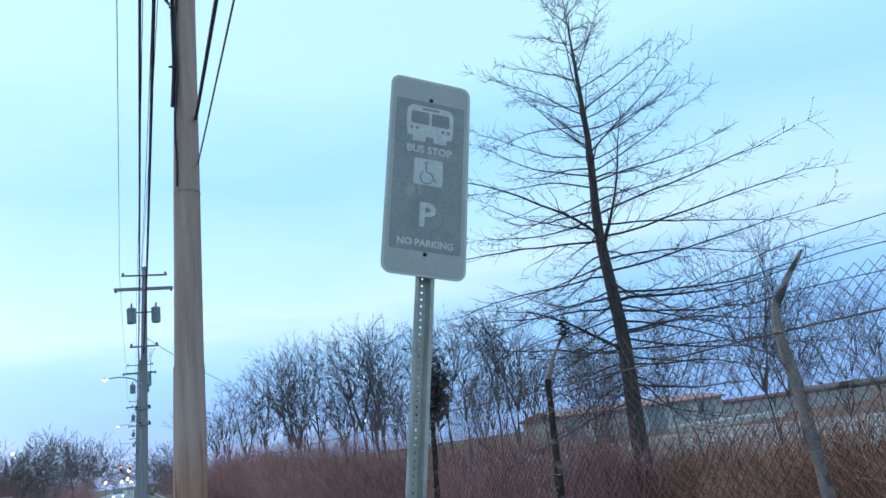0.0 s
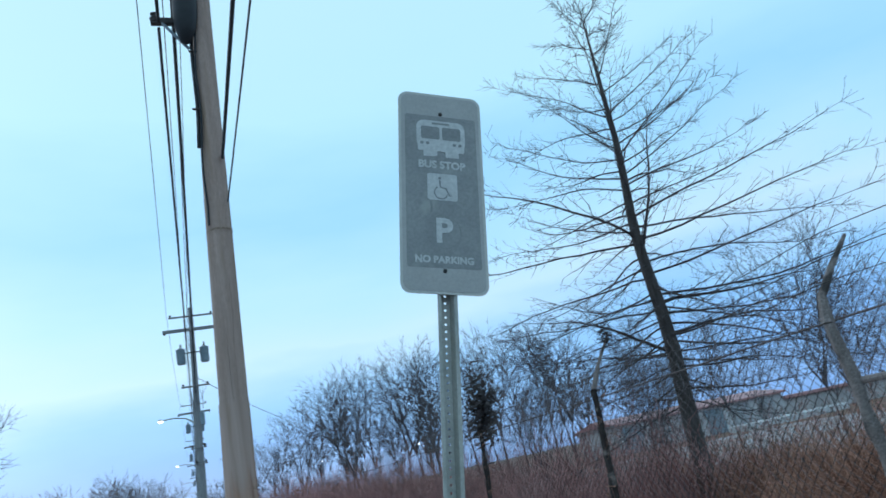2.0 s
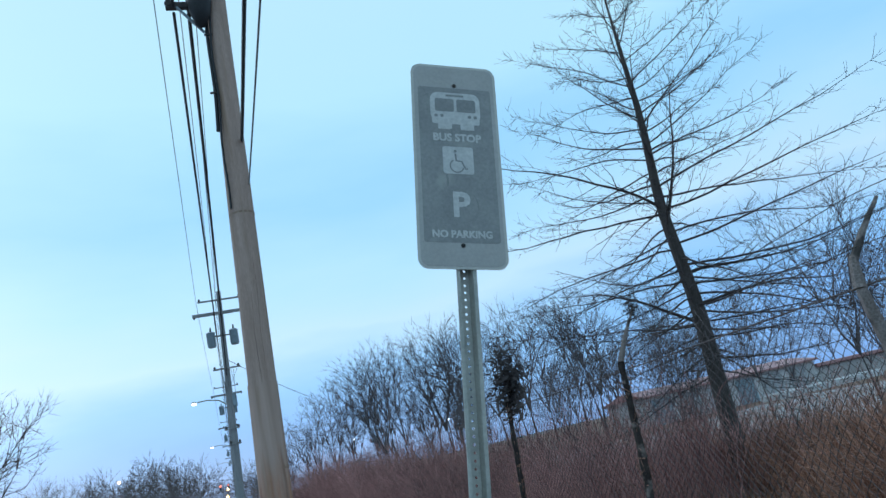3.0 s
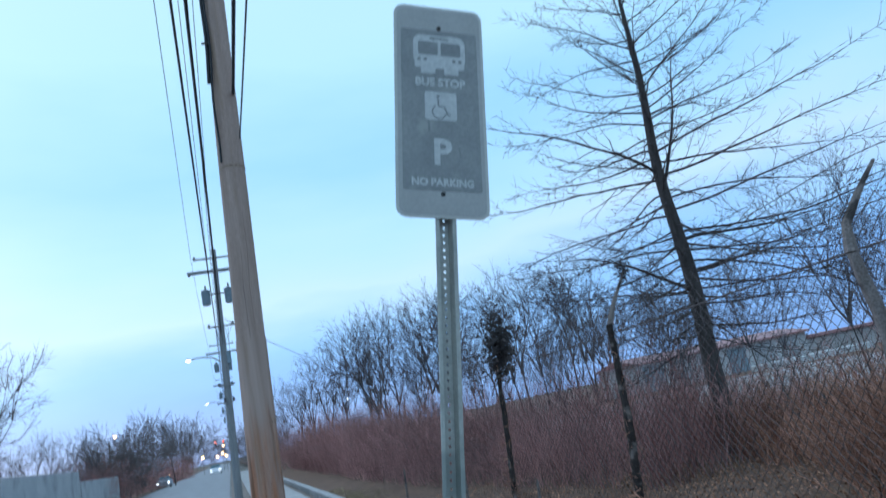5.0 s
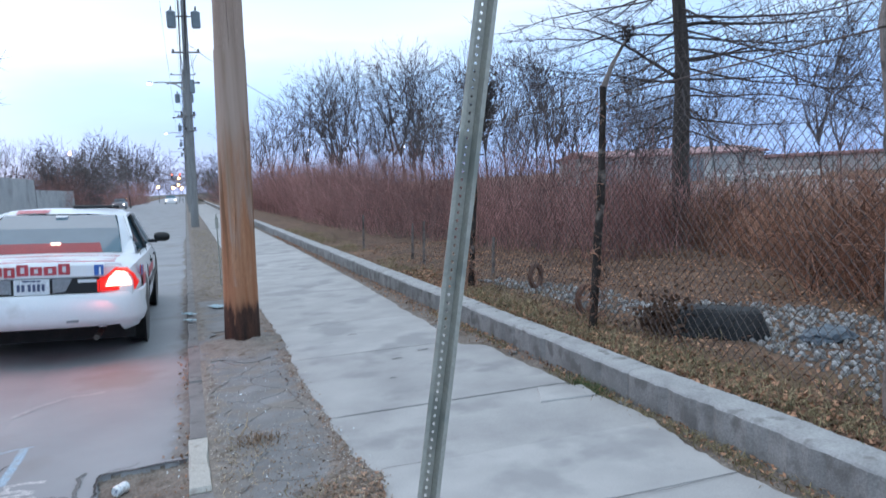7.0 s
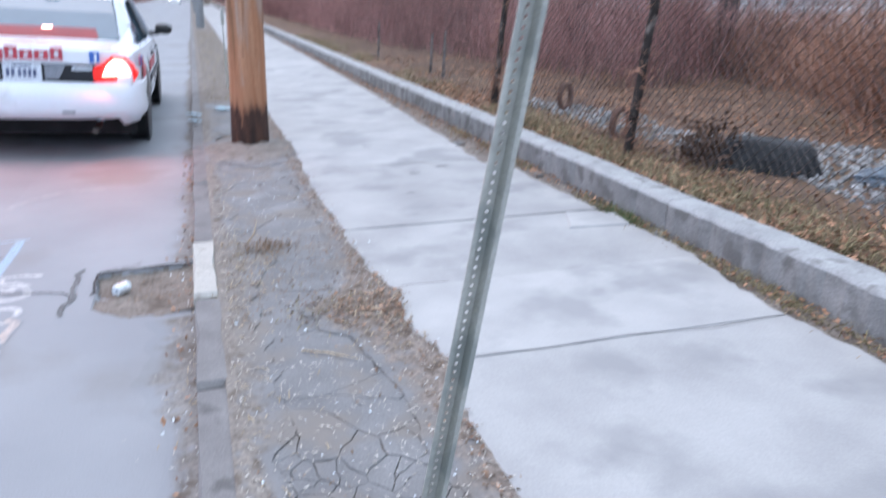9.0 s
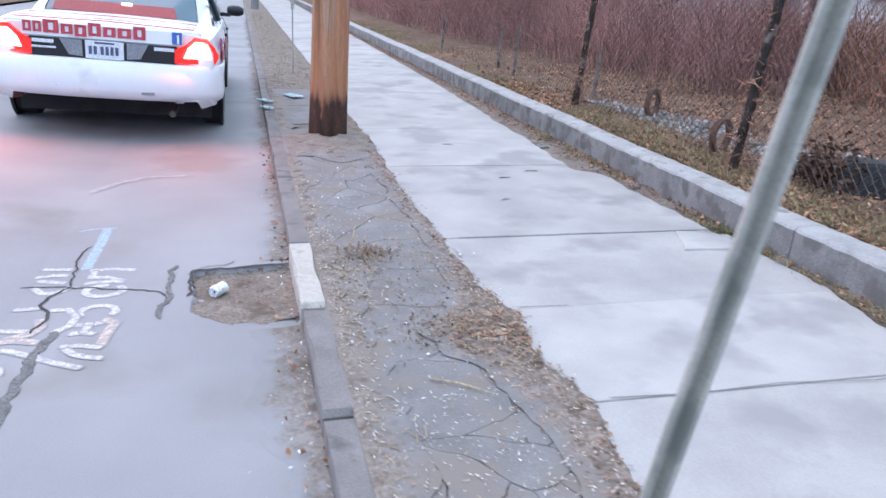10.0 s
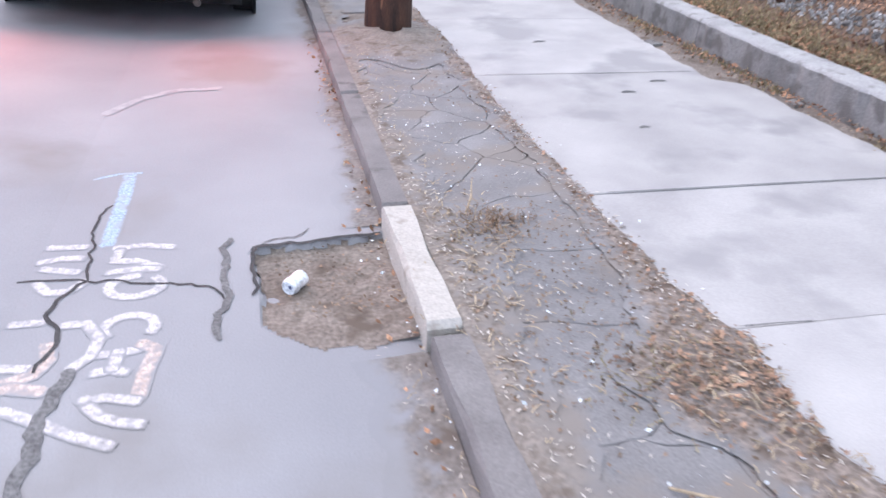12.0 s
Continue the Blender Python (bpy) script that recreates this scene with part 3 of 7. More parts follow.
def cells(seeds, box):
    """The cells round the seeds, cut to a box."""
    out = []
    for i, (sx, sy) in enumerate(seeds):
        poly = [(box[0], box[1]), (box[2], box[1]), (box[2], box[3]), (box[0], box[3])]
        for k, (tx, ty) in enumerate(seeds):
            if k == i or abs(tx - sx) + abs(ty - sy) > 1.6:
                continue
            mx, my, dx, dy = (sx + tx) / 2, (sy + ty) / 2, tx - sx, ty - sy
            cut = []
            for (ax, ay), (bx, by) in zip(poly, poly[1:] + poly[:1]):
                da, db = (ax - mx) * dx + (ay - my) * dy, (bx - mx) * dx + (by - my) * dy
                if da <= 0:
                    cut.append((ax, ay))
                if (da < 0) != (db < 0):
                    u = da / (da - db)
                    cut.append((ax + (bx - ax) * u, ay + (by - ay) * u))
            poly = cut
            if len(poly) < 3:
                break
        if len(poly) >= 3:
            out.append(poly)
    return out


def ragged(poly, gap, amount, step=0.05):
    """The outline drawn in by gap, with small teeth."""
    n = len(poly)
    cx, cy = sum(p[0] for p in poly) / n, sum(p[1] for p in poly) / n
    out = []
    for (ax, ay), (bx, by) in zip(poly, poly[1:] + poly[:1]):
        k = max(1, int(math.hypot(bx - ax, by - ay) / step))
        for i in range(k):
            x, y = ax + (bx - ax) * i / k, ay + (by - ay) * i / k
            d = math.hypot(x - cx, y - cy) or 1
            s = max(0.2, 1 - (gap + amount * (wob(x, y, 17, 4) + 0.3)) / d)
            out.append((cx + (x - cx) * s, cy + (y - cy) * s))
    return out


def asphalt_pieces(spread):
    """Broken asphalt in pieces; spread holds (from y, to y, how many)."""
    y0, y1 = spread[0][0], spread[-1][1]
    seeds = [(random.uniform(0.14, 1.0), random.uniform(a, b)) for a, b, count in spread for _ in range(count)]
    bend = lambda x, y: (min(0.97, max(0.14, x + 0.055 * wob(x, y, 4.5, 61) + 0.016 * wob(x, y, 16, 63))), y + 0.055 * wob(x, y, 4.5, 62) + 0.016 * wob(x, y, 16, 64))
    for poly in cells(seeds, (0.14, y0, 0.97, y1)):
        part("asphalt_piece", Geo().prism([bend(*p) for p in ragged(poly, 0.0012 if poly[0][1] > 5.9 else 0.0006, 0.003, 0.025)], -0.05, random.uniform(-0.002, 0.002), 0.003), VERGE_ASPHALT, verge)


asphalt_pieces([(-3.0, 2.0, 40), (2.0, 3.0, 100), (3.0, 3.7, 66), (3.7, 4.3, 4), (4.3, 5.9, 7), (5.9, 7.0, 12), (7.0, 8.75, 30)])
asphalt_pieces([(9.7, 12.2, 9)])

def along(y, knots):
    """A value that runs straight from knot to knot (y, value)."""
    for (ya, va), (yb, vb) in zip(knots, knots[1:]):
        if y < yb:
            return va + (vb - va) * max(0.0, (y - ya) / (yb - ya))
    return knots[-1][1]


EDGE = ((-8, 0.95), (2.5, 0.92), (3.3, 0.91), (3.9, 0.92), (4.15, 0.98), (4.3, 0.96), (4.45, 0.91), (4.8, 0.93), (4.93, 1.0), (5.02, 0.94), (5.3, 0.89), (6.0, 0.888), (6.8, 0.875), (7.5, 0.885), (8.3, 0.905), (9.1, 0.925), (10, 0.90), (14, 0.93))


def left_edge(y):
    return along(y, EDGE) + 0.022 * wob(0, y, 4.3, 12) + (0.014 * wob(0, y, 19, 13) if 0 < y < 14 else 0)


# dirt worn over the verge along the pavement
band = Geo()
INNER = ((-2, 0.80), (3.5, 0.80), (4.2, 0.76), (4.45, 0.74), (4.62, 0.56), (4.88, 0.54), (5.05, 0.70), (5.3, 0.79), (5.8, 0.82), (7, 0.81), (8.4, 0.78), (8.8, 0.50), (9.2, 0.50), (9.5, 0.75), (14, 0.82))
for j, y in enumerate(spaced(-2, 14, 0.04)):
    inner = along(y, INNER) - 0.05 + 0.04 * wob(3, y, 3.1, 71) + 0.04 * wob(3, y, 8, 72) + 0.02 * wob(3, y, 21, 75)
    band.v += [(inner, y, 0.0055), (min(inner + 0.09, 0.985), y, 0.008 + 0.004 * wob(inner, y, 9, 2)), (max(min(inner + 0.095, 0.988), left_edge(y) - 0.03), y, 0.008 + 0.003 * wob(0.9, y, 9, 3)), (max(min(inner + 0.10, 0.992), left_edge(y) + 0.004), y, 0.0045)]
    if j:
        k = 4 * j
        band.f += [(k - 4 + i, k - 3 + i, k + 1 + i, k + i) for i in range(3)]
band2 = Geo()
for j, y in enumerate(spaced(-2, 12, 0.04)):
    outer = 0.19 + 0.09 * wob(4, y, 2.1, 73) + 0.06 * wob(4, y, 8, 74) + 0.10 * math.exp(-((y - 5.6) / 0.3) ** 2)
    band2.v += [(0.108, y, 0.002), (0.15, y, 0.007 + 0.003 * wob(0.2, y, 9, 2)), (outer * 1.4, y, 0.0045)]
    if j:
        k = 3 * j
        band2.f += [(k - 3 + i, k - 2 + i, k + 1 + i, k + i) for i in range(2)]
coat("dirt_band", band2, [1.1, 0.95, 0.0] * (len(band2.v) // 3), SOFT_DIRT, verge, "tan dirt and straw along the kerb")
coat("dirt_band", band, [0.0, 0.8, 1.2, 1.2] * (len(band.v) // 4), SOFT_MULCH, verge, "brown dirt and leaf mould along the pavement")

mound, mound_cover = Geo(), []
for k in range(48):
    a = 6.28318 * k / 48
    for q, c, z in ((0.16, 1.5, 0.045), (0.5, 1.2, 0.022), (0.8, 0.8, 0.011), (1.15, 0.0, 0.006)):
        q *= 1 + 0.25 * wob(math.cos(a) * 2, math.sin(a) * 2, 1, 5)
        mound.v.append((min(0.93, max(0.11, 0.54 + 0.5 * q * math.cos(a))), 8.95 + (0.75 if math.sin(a) < 0 else 0.4) * q * math.sin(a), z))
        mound_cover.append(c)
mound.f = [(4 * k + q, 4 * ((k + 1) % 48) + q, 4 * ((k + 1) % 48) + q + 1, 4 * k + q + 1) for k in range(48) for q in range(3)]
coat("dirt_mound", mound, mound_cover, SOFT_DIRT, verge, "tan dirt heaped round the pole foot")

# pavement: concrete slabs with broken edges
pavement = thing("pavement", (1.8, 6, 0), "pale concrete pavement of cast slabs with broken edges", "pavement", kind="structure")
joints = [-8 + 1.55 * i for i in range(6)] + [1.3, 2.75, 4.15, 4.98, 6.0, 7.79]
joints += [9.4 + 1.6 * i for i in range(60)]


FAR_EDGE = ((-8, 2.62), (3.6, 2.65), (4.1, 2.63), (4.5, 2.64), (5.0, 2.73), (5.5, 2.74), (6.0, 2.68), (6.9, 2.65), (7.48, 2.62), (7.6, 2.44), (8.5, 2.50), (10, 2.52), (12.6, 2.60), (20, 2.66))


def right_edge(y):
    return along(y, FAR_EDGE) + 0.035 * wob(2, y, 5, 22) + 0.015 * wob(2, y, 16, 23)


for a, b in zip(joints, joints[1:]):
    n = 44 if b < 14 else 3
    ys = [a + 0.0025 + (b - a - 0.005) * i / n for i in range(n + 1)]
    slope = -0.02
    left = [(left_edge(y), y) for y in ys]
    right = [(right_edge(y), y + slope * 1.7) for y in ys]
    tilt = random.uniform(-0.004, 0.004) if b < 14 else 0
    part("slab", Geo().prism(right + left[::-1], -0.12, 0.006 + tilt, 0.004), CONCRETE, pavement)
part("slab_fragment", Geo().prism(ragged([(2.28, 5.62), (2.70, 5.58), (2.74, 5.84), (2.42, 5.96)], 0.0, 0.01), -0.05, 0.016, 0.008), CONCRETE, pavement, "cracked and lifted slab corner")
crack_c = lambda pts, w: part("crack", Geo().ribbon(pts, w, 0.0135), TAR_GREY, pavement, "hairline crack")
crack_c([(1.05, 4.16), (1.4, 4.13), (1.8, 4.14), (2.2, 4.09), (2.62, 4.11)], 0.005)
crack_c([(0.98, 4.985), (1.12, 4.98), (1.25, 4.97)], 0.006)
crack_c([(0.98, 6.0), (1.3, 5.99), (1.7, 5.985), (2.2, 5.97), (2.6, 5.96)], 0.005)
crack_c([(0.95, 7.79), (1.3, 7.78), (1.8, 7.76), (2.4, 7.75)], 0.006)
for x, y, w in ((1.75, 7.35, 0.05), (2.05, 7.55, 0.06), (1.62, 8.6, 0.05), (1.55, 6.75, 0.03)):
    part("stain", Geo().ribbon([(x - w, y), (x, y + 0.02), (x + w, y + 0.005)], 0.025, 0.0135), TAR_GREY, pavement, "small dark stain")

random.seed(35)
for y in (5.4, 7.1, 8.6):
    x, w = right_edge(y) + random.uniform(0.03, 0.12), random.uniform(0.03, 0.07)
    part("concrete_chip", Geo().prism(ragged([(x - w, y - w * 1.6), (x + w, y - w), (x + w * 0.8, y + w * 1.5), (x - w * 0.7, y + w)], 0.0, 0.02, 0.02), -0.05, random.uniform(-0.008, 0.0), 0.004), WALL_CONCRETE, pavement, "broken chip of concrete")
gap = part("joint_soil", grid([2.3, 2.45, 2.65, 2.8, 2.9], spaced(-16, 130, 0.5) + [130], lambda x, y: -0.02 + 0.01 * wob(x, y, 4, 2)), DIRT)
tagged(gap, "leafy dirt between the pavement and the low wall", "soil", kind="structure")

# the low concrete wall on the far side of the pavement
wall = thing("wall_low", (2.95, 6, 0), "low weathered concrete edging wall with chipped top", "wall", kind="structure")
wall_cuts = [-8 + 3.0 * i for i in range(4)] + [3.35, 5.42, 8.45, 11.5] + [14.5 + 3 * i for i in range(38)]
for a, b in zip(wall_cuts, wall_cuts[1:]):
    n = 44 if b < 16 else 4
    g, cap = Geo(), Geo()
    for i in range(n + 1):
        y = a + 0.004 + (b - a - 0.008) * i / n
        e = 0.022 * wob(5, y, 4, 7) + 0.018 * wob(5, y, 13, 8)
        h = 0.205 + 0.012 * wob(5, y, 0.8, 9) + 0.004 * wob(5, y, 12, 3)
        g.v += [(2.84 + e * 0.5, y, -0.1), (2.848 + e, y, h - 0.026), (3.06, y, h - 0.026), (3.06, y, -0.1)]
        cap.v += [(2.848 + e, y, h - 0.026), (2.856 + e * 1.3, y, h - 0.010), (2.878 + e * 1.5, y, h), (3.04 + e * 0.5, y, h + 0.004), (3.06, y, h - 0.02)]
    g.f = [(4 * i + k, 4 * i + (k + 1) % 4, 4 * i + 4 + (k + 1) % 4, 4 * i + 4 + k) for i in range(n) for k in (0, 2, 3)]
    g.f += [tuple(range(4)), tuple(4 * n + k for k in reversed(range(4)))]
    cap.f = [(5 * i + k, 5 * i + 1 + k, 5 * i + 6 + k, 5 * i + 5 + k) for i in range(n) for k in range(4)] + [tuple(range(5)), tuple(5 * n + k for k in reversed(range(5)))]
    # the cap takes a paler concrete than the block's face
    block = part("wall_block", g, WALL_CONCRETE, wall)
    part("worn_top", cap, WALL_TOP, block, "paler top of the wall", True)


def land_z(x, y):
    z = 0.17 + 0.05 * wob(x, y, 0.5, 31) + 0.02 * wob(x, y, 2.0, 32)
    z += 0.12 * max(0.0, min(1.0, (x - 5.5) / 3))
    return z if x > 3.2 else 0.175 + 0.015 * wob(x, y, 3, 5)


land_x = [3.03] + spaced(3.2, 9, 0.2) + spaced(9, 20, 1) + spaced(20, 200, 12) + [200]
land_y = spaced(-30, 0, 3) + spaced(0, 14, 0.2) + spaced(14, 60, 2) + spaced(60, 420, 24) + [420]
land = part("waste_ground", grid(land_x, land_y, land_z), LAND, smooth=True)
tagged(land, "waste ground of soil, dead leaves and thin grass", "ground", kind="structure")
far_side = part("far_verge", grid(spaced(-200, -20, 20) + spaced(-20, -8.6, 1.5) + [-8.6], spaced(-30, 420, 15) + [420], lambda x, y: -0.02 + 0.03 * wob(x, y, 0.6, 12)), LAND)
tagged(far_side, "brown verge across the road", "verge", kind="structure")
lot = part("gravel_lot", grid(spaced(10.5, 36, 1.5), spaced(13, 42, 1.5), lambda x, y: land_z(x, y) + 0.06), material("pale_lot_gravel", (0.30, 0.28, 0.275), (0.42, 0.40, 0.39), 0.5, 0.9, 0.2, fine=30, stain=(0.20, 0.15, 0.12), stain_size=0.35, stain_at=0.52))
tagged(lot, "pale worn gravel lot beyond the thicket", "ground", kind="structure")


# ---- bus stop sign on its post ----
def bus_sign():
    base, head = Vector((0.63, 3.29, 0)), Vector((1.065, 3.262, 2.44))
    up = (head - base).normalized()
    side = Vector((0.286, -0.008, -0.04))
    side = (side - up * side.dot(up)).normalized()
    face = side.cross(up)
    frame_m = Matrix((side, -face, up)).transposed().to_4x4()
    post = thing("street_sign", base, "faded grey bus stop sign on a leaning perforated steel post", "street sign")
    at = lambda x, y, z: base + side * x - face * y + up * z
    # channel post: web with punched holes, two side walls and two lips
    g = Geo()
    pitch, r, half, top = 0.0254, 0.0050, 0.0155, 3.02
    k = int(top / pitch)
    for i in range(-4, k):
        z = i * pitch
        out = [(-half, z), (0, z), (half, z), (half, z + pitch / 2), (half, z + pitch), (0, z + pitch), (-half, z + pitch), (-half, z + pitch / 2)]
        ins = [(r * math.cos(radians(225 + 45 * q)), z + pitch / 2 + r * math.sin(radians(225 + 45 * q))) for q in range(8)]
        vs = [at(x, 0.026, zz) for x, zz in out] + [at(x, 0.026, zz) for x, zz in ins] + [at(x, 0.0305, zz) for x, zz in ins]
        g.add(vs, [(q, (q + 1) % 8, 8 + (q + 1) % 8, 8 + q) for q in range(8)] + [(8 + q, 8 + (q + 1) % 8, 16 + (q + 1) % 8, 16 + q) for q in range(8)])
    prof = [(-half, 0.026), (-0.023, -0.006), (-0.036, -0.006), (-0.036, -0.002), (-0.026, -0.002), (-half, 0.0305), (half, 0.0305), (0.026, -0.002), (0.036, -0.002), (0.036, -0.006), (0.023, -0.006), (half, 0.026)]
    vs = [at(x, y, -0.1) for x, y in prof] + [at(x, y, top) for x, y in prof]
    g.add(vs, [(i, i + 1, 13 + i, 12 + i) for i in range(11) if i != 5])
    part("post", g, GALV, post, "galvanised steel channel post with punched holes")
    c = base + up * 2.87 - side * 0.008
    w, h, rad = 0.162, 0.397, 0.038

    def plate(hw, hh, rr, y0, y1, cz=0.0, cx=0.0):
        ring = []
        for sx, sz, a0 in ((1, 1, 0), (-1, 1, 90), (-1, -1, 180), (1, -1, 270)):
            for q in range(6):
                a = radians(a0 + 18 * q)
                ring.append((cx + sx * (hw - rr) + rr * math.cos(a), cz + sz * (hh - rr) + rr * math.sin(a)))
        n = len(ring)
        vs = [c + side * x - face * y0 + up * z for x, z in ring] + [c + side * x - face * y1 + up * z for x, z in ring]
        return Geo().add(vs, [tuple(reversed(range(n))), tuple(range(n, 2 * n))] + [(i, (i + 1) % n, n + (i + 1) % n, n + i) for i in range(n)])

    board = part("sign_board", plate(w, h, rad, -0.009, -0.012), SIGN_RIM, post, "faded grey aluminium board with rounded corners")
    part("sign_panel", plate(w - 0.010, h - 0.010, rad - 0.008, -0.0125, -0.0132), SIGN_FACE, board, "darker faded panel")
    # worn printed field, a touch darker again
    part("print_field", plate(0.138, 0.302, 0.010, -0.0135, -0.0140, 0.0), material("faded_print", (0.25, 0.247, 0.235), (0.30, 0.295, 0.275), 14, 0.6, 0.05, fine_amount=0.10, stain=(0.35, 0.342, 0.31), stain_size=8, stain_at=0.58), board, "weathered printed field")

    # the bus seen from the front
    def mark(geo, label, mat=SIGN_MARK, name="marking"):
        return part(name, geo, mat, board, label)
    DARK = material("bare_print", (0.22, 0.22, 0.21), (0.28, 0.275, 0.26), 20, 0.6, 0.05, fine_amount=0.1)
    mark(plate(0.094, 0.060, 0.030, -0.0142, -0.0148, 0.222), "pale bus pictogram")
    mark(plate(0.090, 0.022, 0.006, -0.0143, -0.0149, 0.176), "pale lower body of the bus")
    for sx in (-1, 1):
        mark(plate(0.026, 0.012, 0.003, -0.0142, -0.0148, 0.144, sx * 0.042), "pale bus wheel")
        mark(plate(0.036, 0.026, 0.007, -0.0150, -0.0154, 0.230, sx * 0.041), "dark bus window", DARK)
        for q in (0.052, 0.074):
            mark(plate(0.0065, 0.006, 0.005, -0.0150, -0.0154, 0.186, sx * q), "bus headlamp", DARK)
    mark(plate(0.034, 0.004, 0.002, -0.0150, -0.0154, 0.270), "roof line", DARK)
    mark(plate(0.057, 0.053, 0.009, -0.0142, -0.0148, 0.010), "pale access square")

    # access symbol: head, body and wheel, as joined strokes
    def stroke(pts, wd, mat=None, y=0.0150):
        g = Geo()
        q = [Vector((x, 0, z)) for x, z in pts]
        vs = []
        for i, p in enumerate(q):
            d = (q[min(i + 1, len(q) - 1)] - q[max(i - 1, 0)]).normalized() * wd / 2
            vs += [(p.x - d.z, p.z + d.x), (p.x + d.z, p.z - d.x)]
        return g.add([c + side * x + face * y + up * z for x, z in vs], [(2 * i, 2 * i + 1, 2 * i + 3, 2 * i + 2) for i in range(len(q) - 1)])
    mark(plate(0.006, 0.006, 0.006, -0.0150, -0.0154, 0.045, -0.010), "symbol head", DARK)
    mark(stroke([(-0.010, 0.036), (-0.008, 0.008), (0.012, 0.006), (0.026, -0.024), (0.034, -0.021)], 0.007), "symbol body", DARK)
    mark(stroke([(-0.006 + 0.025 * math.cos(radians(a)), -0.012 + 0.025 * math.sin(radians(a))) for a in range(120, 346, 15)], 0.0055), "symbol wheel", DARK)
    mark(stroke([(0.064 * math.cos(radians(a)), -0.165 + 0.064 * math.sin(radians(a))) for a in range(0, 361, 10)], 0.004, None, 0.0146), "worn ring round the letter", DARK)

    def lettering(text, size, cx, cz, mat, weight=0.0):
        cu = bpy.data.curves.new("letters", "FONT")
        cu.body, cu.size, cu.extrude, cu.align_x, cu.align_y, cu.offset, cu.resolution_u = text, size, 0.0004, "CENTER", "CENTER", weight, 3
        tmp = new("letters", cu)
        me = bpy.data.meshes.new_from_object(tmp.evaluated_get(bpy.context.evaluated_depsgraph_get()))
        bpy.data.objects.remove(tmp)
        rot = Matrix((side, up, face)).transposed().to_4x4()
        me.transform(Matrix.Translation(c + side * cx + up * cz + face * 0.0150) @ rot)
        me.materials.clear()
        me.materials.append(mat)
        part("lettering", me, mat, board, "pale letters reading " + text)

    lettering("BUS STOP", 0.041, 0.0, 0.098, SIGN_MARK, 0.0016)
    lettering("P", 0.128, 0.0, -0.165, SIGN_MARK, 0.004)
    lettering("NO PARKING", 0.036, 0.0, -0.272, SIGN_MARK, 0.0014)
    # scratches and runs in the print
    for x, z, dx, dz in ((0.090, 0.055, 0.012, 0.010), (0.075, -0.055, 0.016, 0.006), (0.092, -0.070, 0.008, -0.022), (-0.118, 0.262, 0.018, 0.010), (0.085, 0.290, 0.03, -0.006), (0.10, 0.135, 0.022, 0.004), (-0.115, 0.155, 0.03, -0.003), (-0.122, 0.205, 0.02, 0.002)):
        mark(stroke([(x, z), (x + dx * 0.5, z + dz * 0.7), (x + dx, z + dz)], 0.004), "scratch in the print", DARK, "scratch")
    for x, z, ln in ((-0.046, -0.046, 0.045), (0.032, -0.046, 0.050), (-0.012, -0.046, 0.03), (-0.02, 0.135, 0.03), (0.012, 0.135, 0.03)):
        mark(stroke([(x, z), (x + 0.003, z - ln * 0.5), (x + 0.001, z - ln)], 0.008, None, 0.0149), "pale run in the print", DARK, "scratch")
    for z in (0.312, -0.312):
        p = c + up * z + face * 0.0140
        part("bolt", Geo().lathe([(0.0001, 0.006), (0.006, 0.005), (0.008, 0.0)], Matrix.Translation(p) @ Matrix((side, up, face)).transposed().to_4x4(), 10), IRON, board, "dark bolt head")
    # plinth of dirt at the foot
    return post


bus_sign()


# ---- poles and cables ----
RING = material("pole_ring", (0.22, 0.14, 0.09), (0.32, 0.22, 0.16), 9, 0.85, 0.3, grain=(3, 3, 1), stain=(0.36, 0.27, 0.2), stain_size=14, stain_at=0.52)


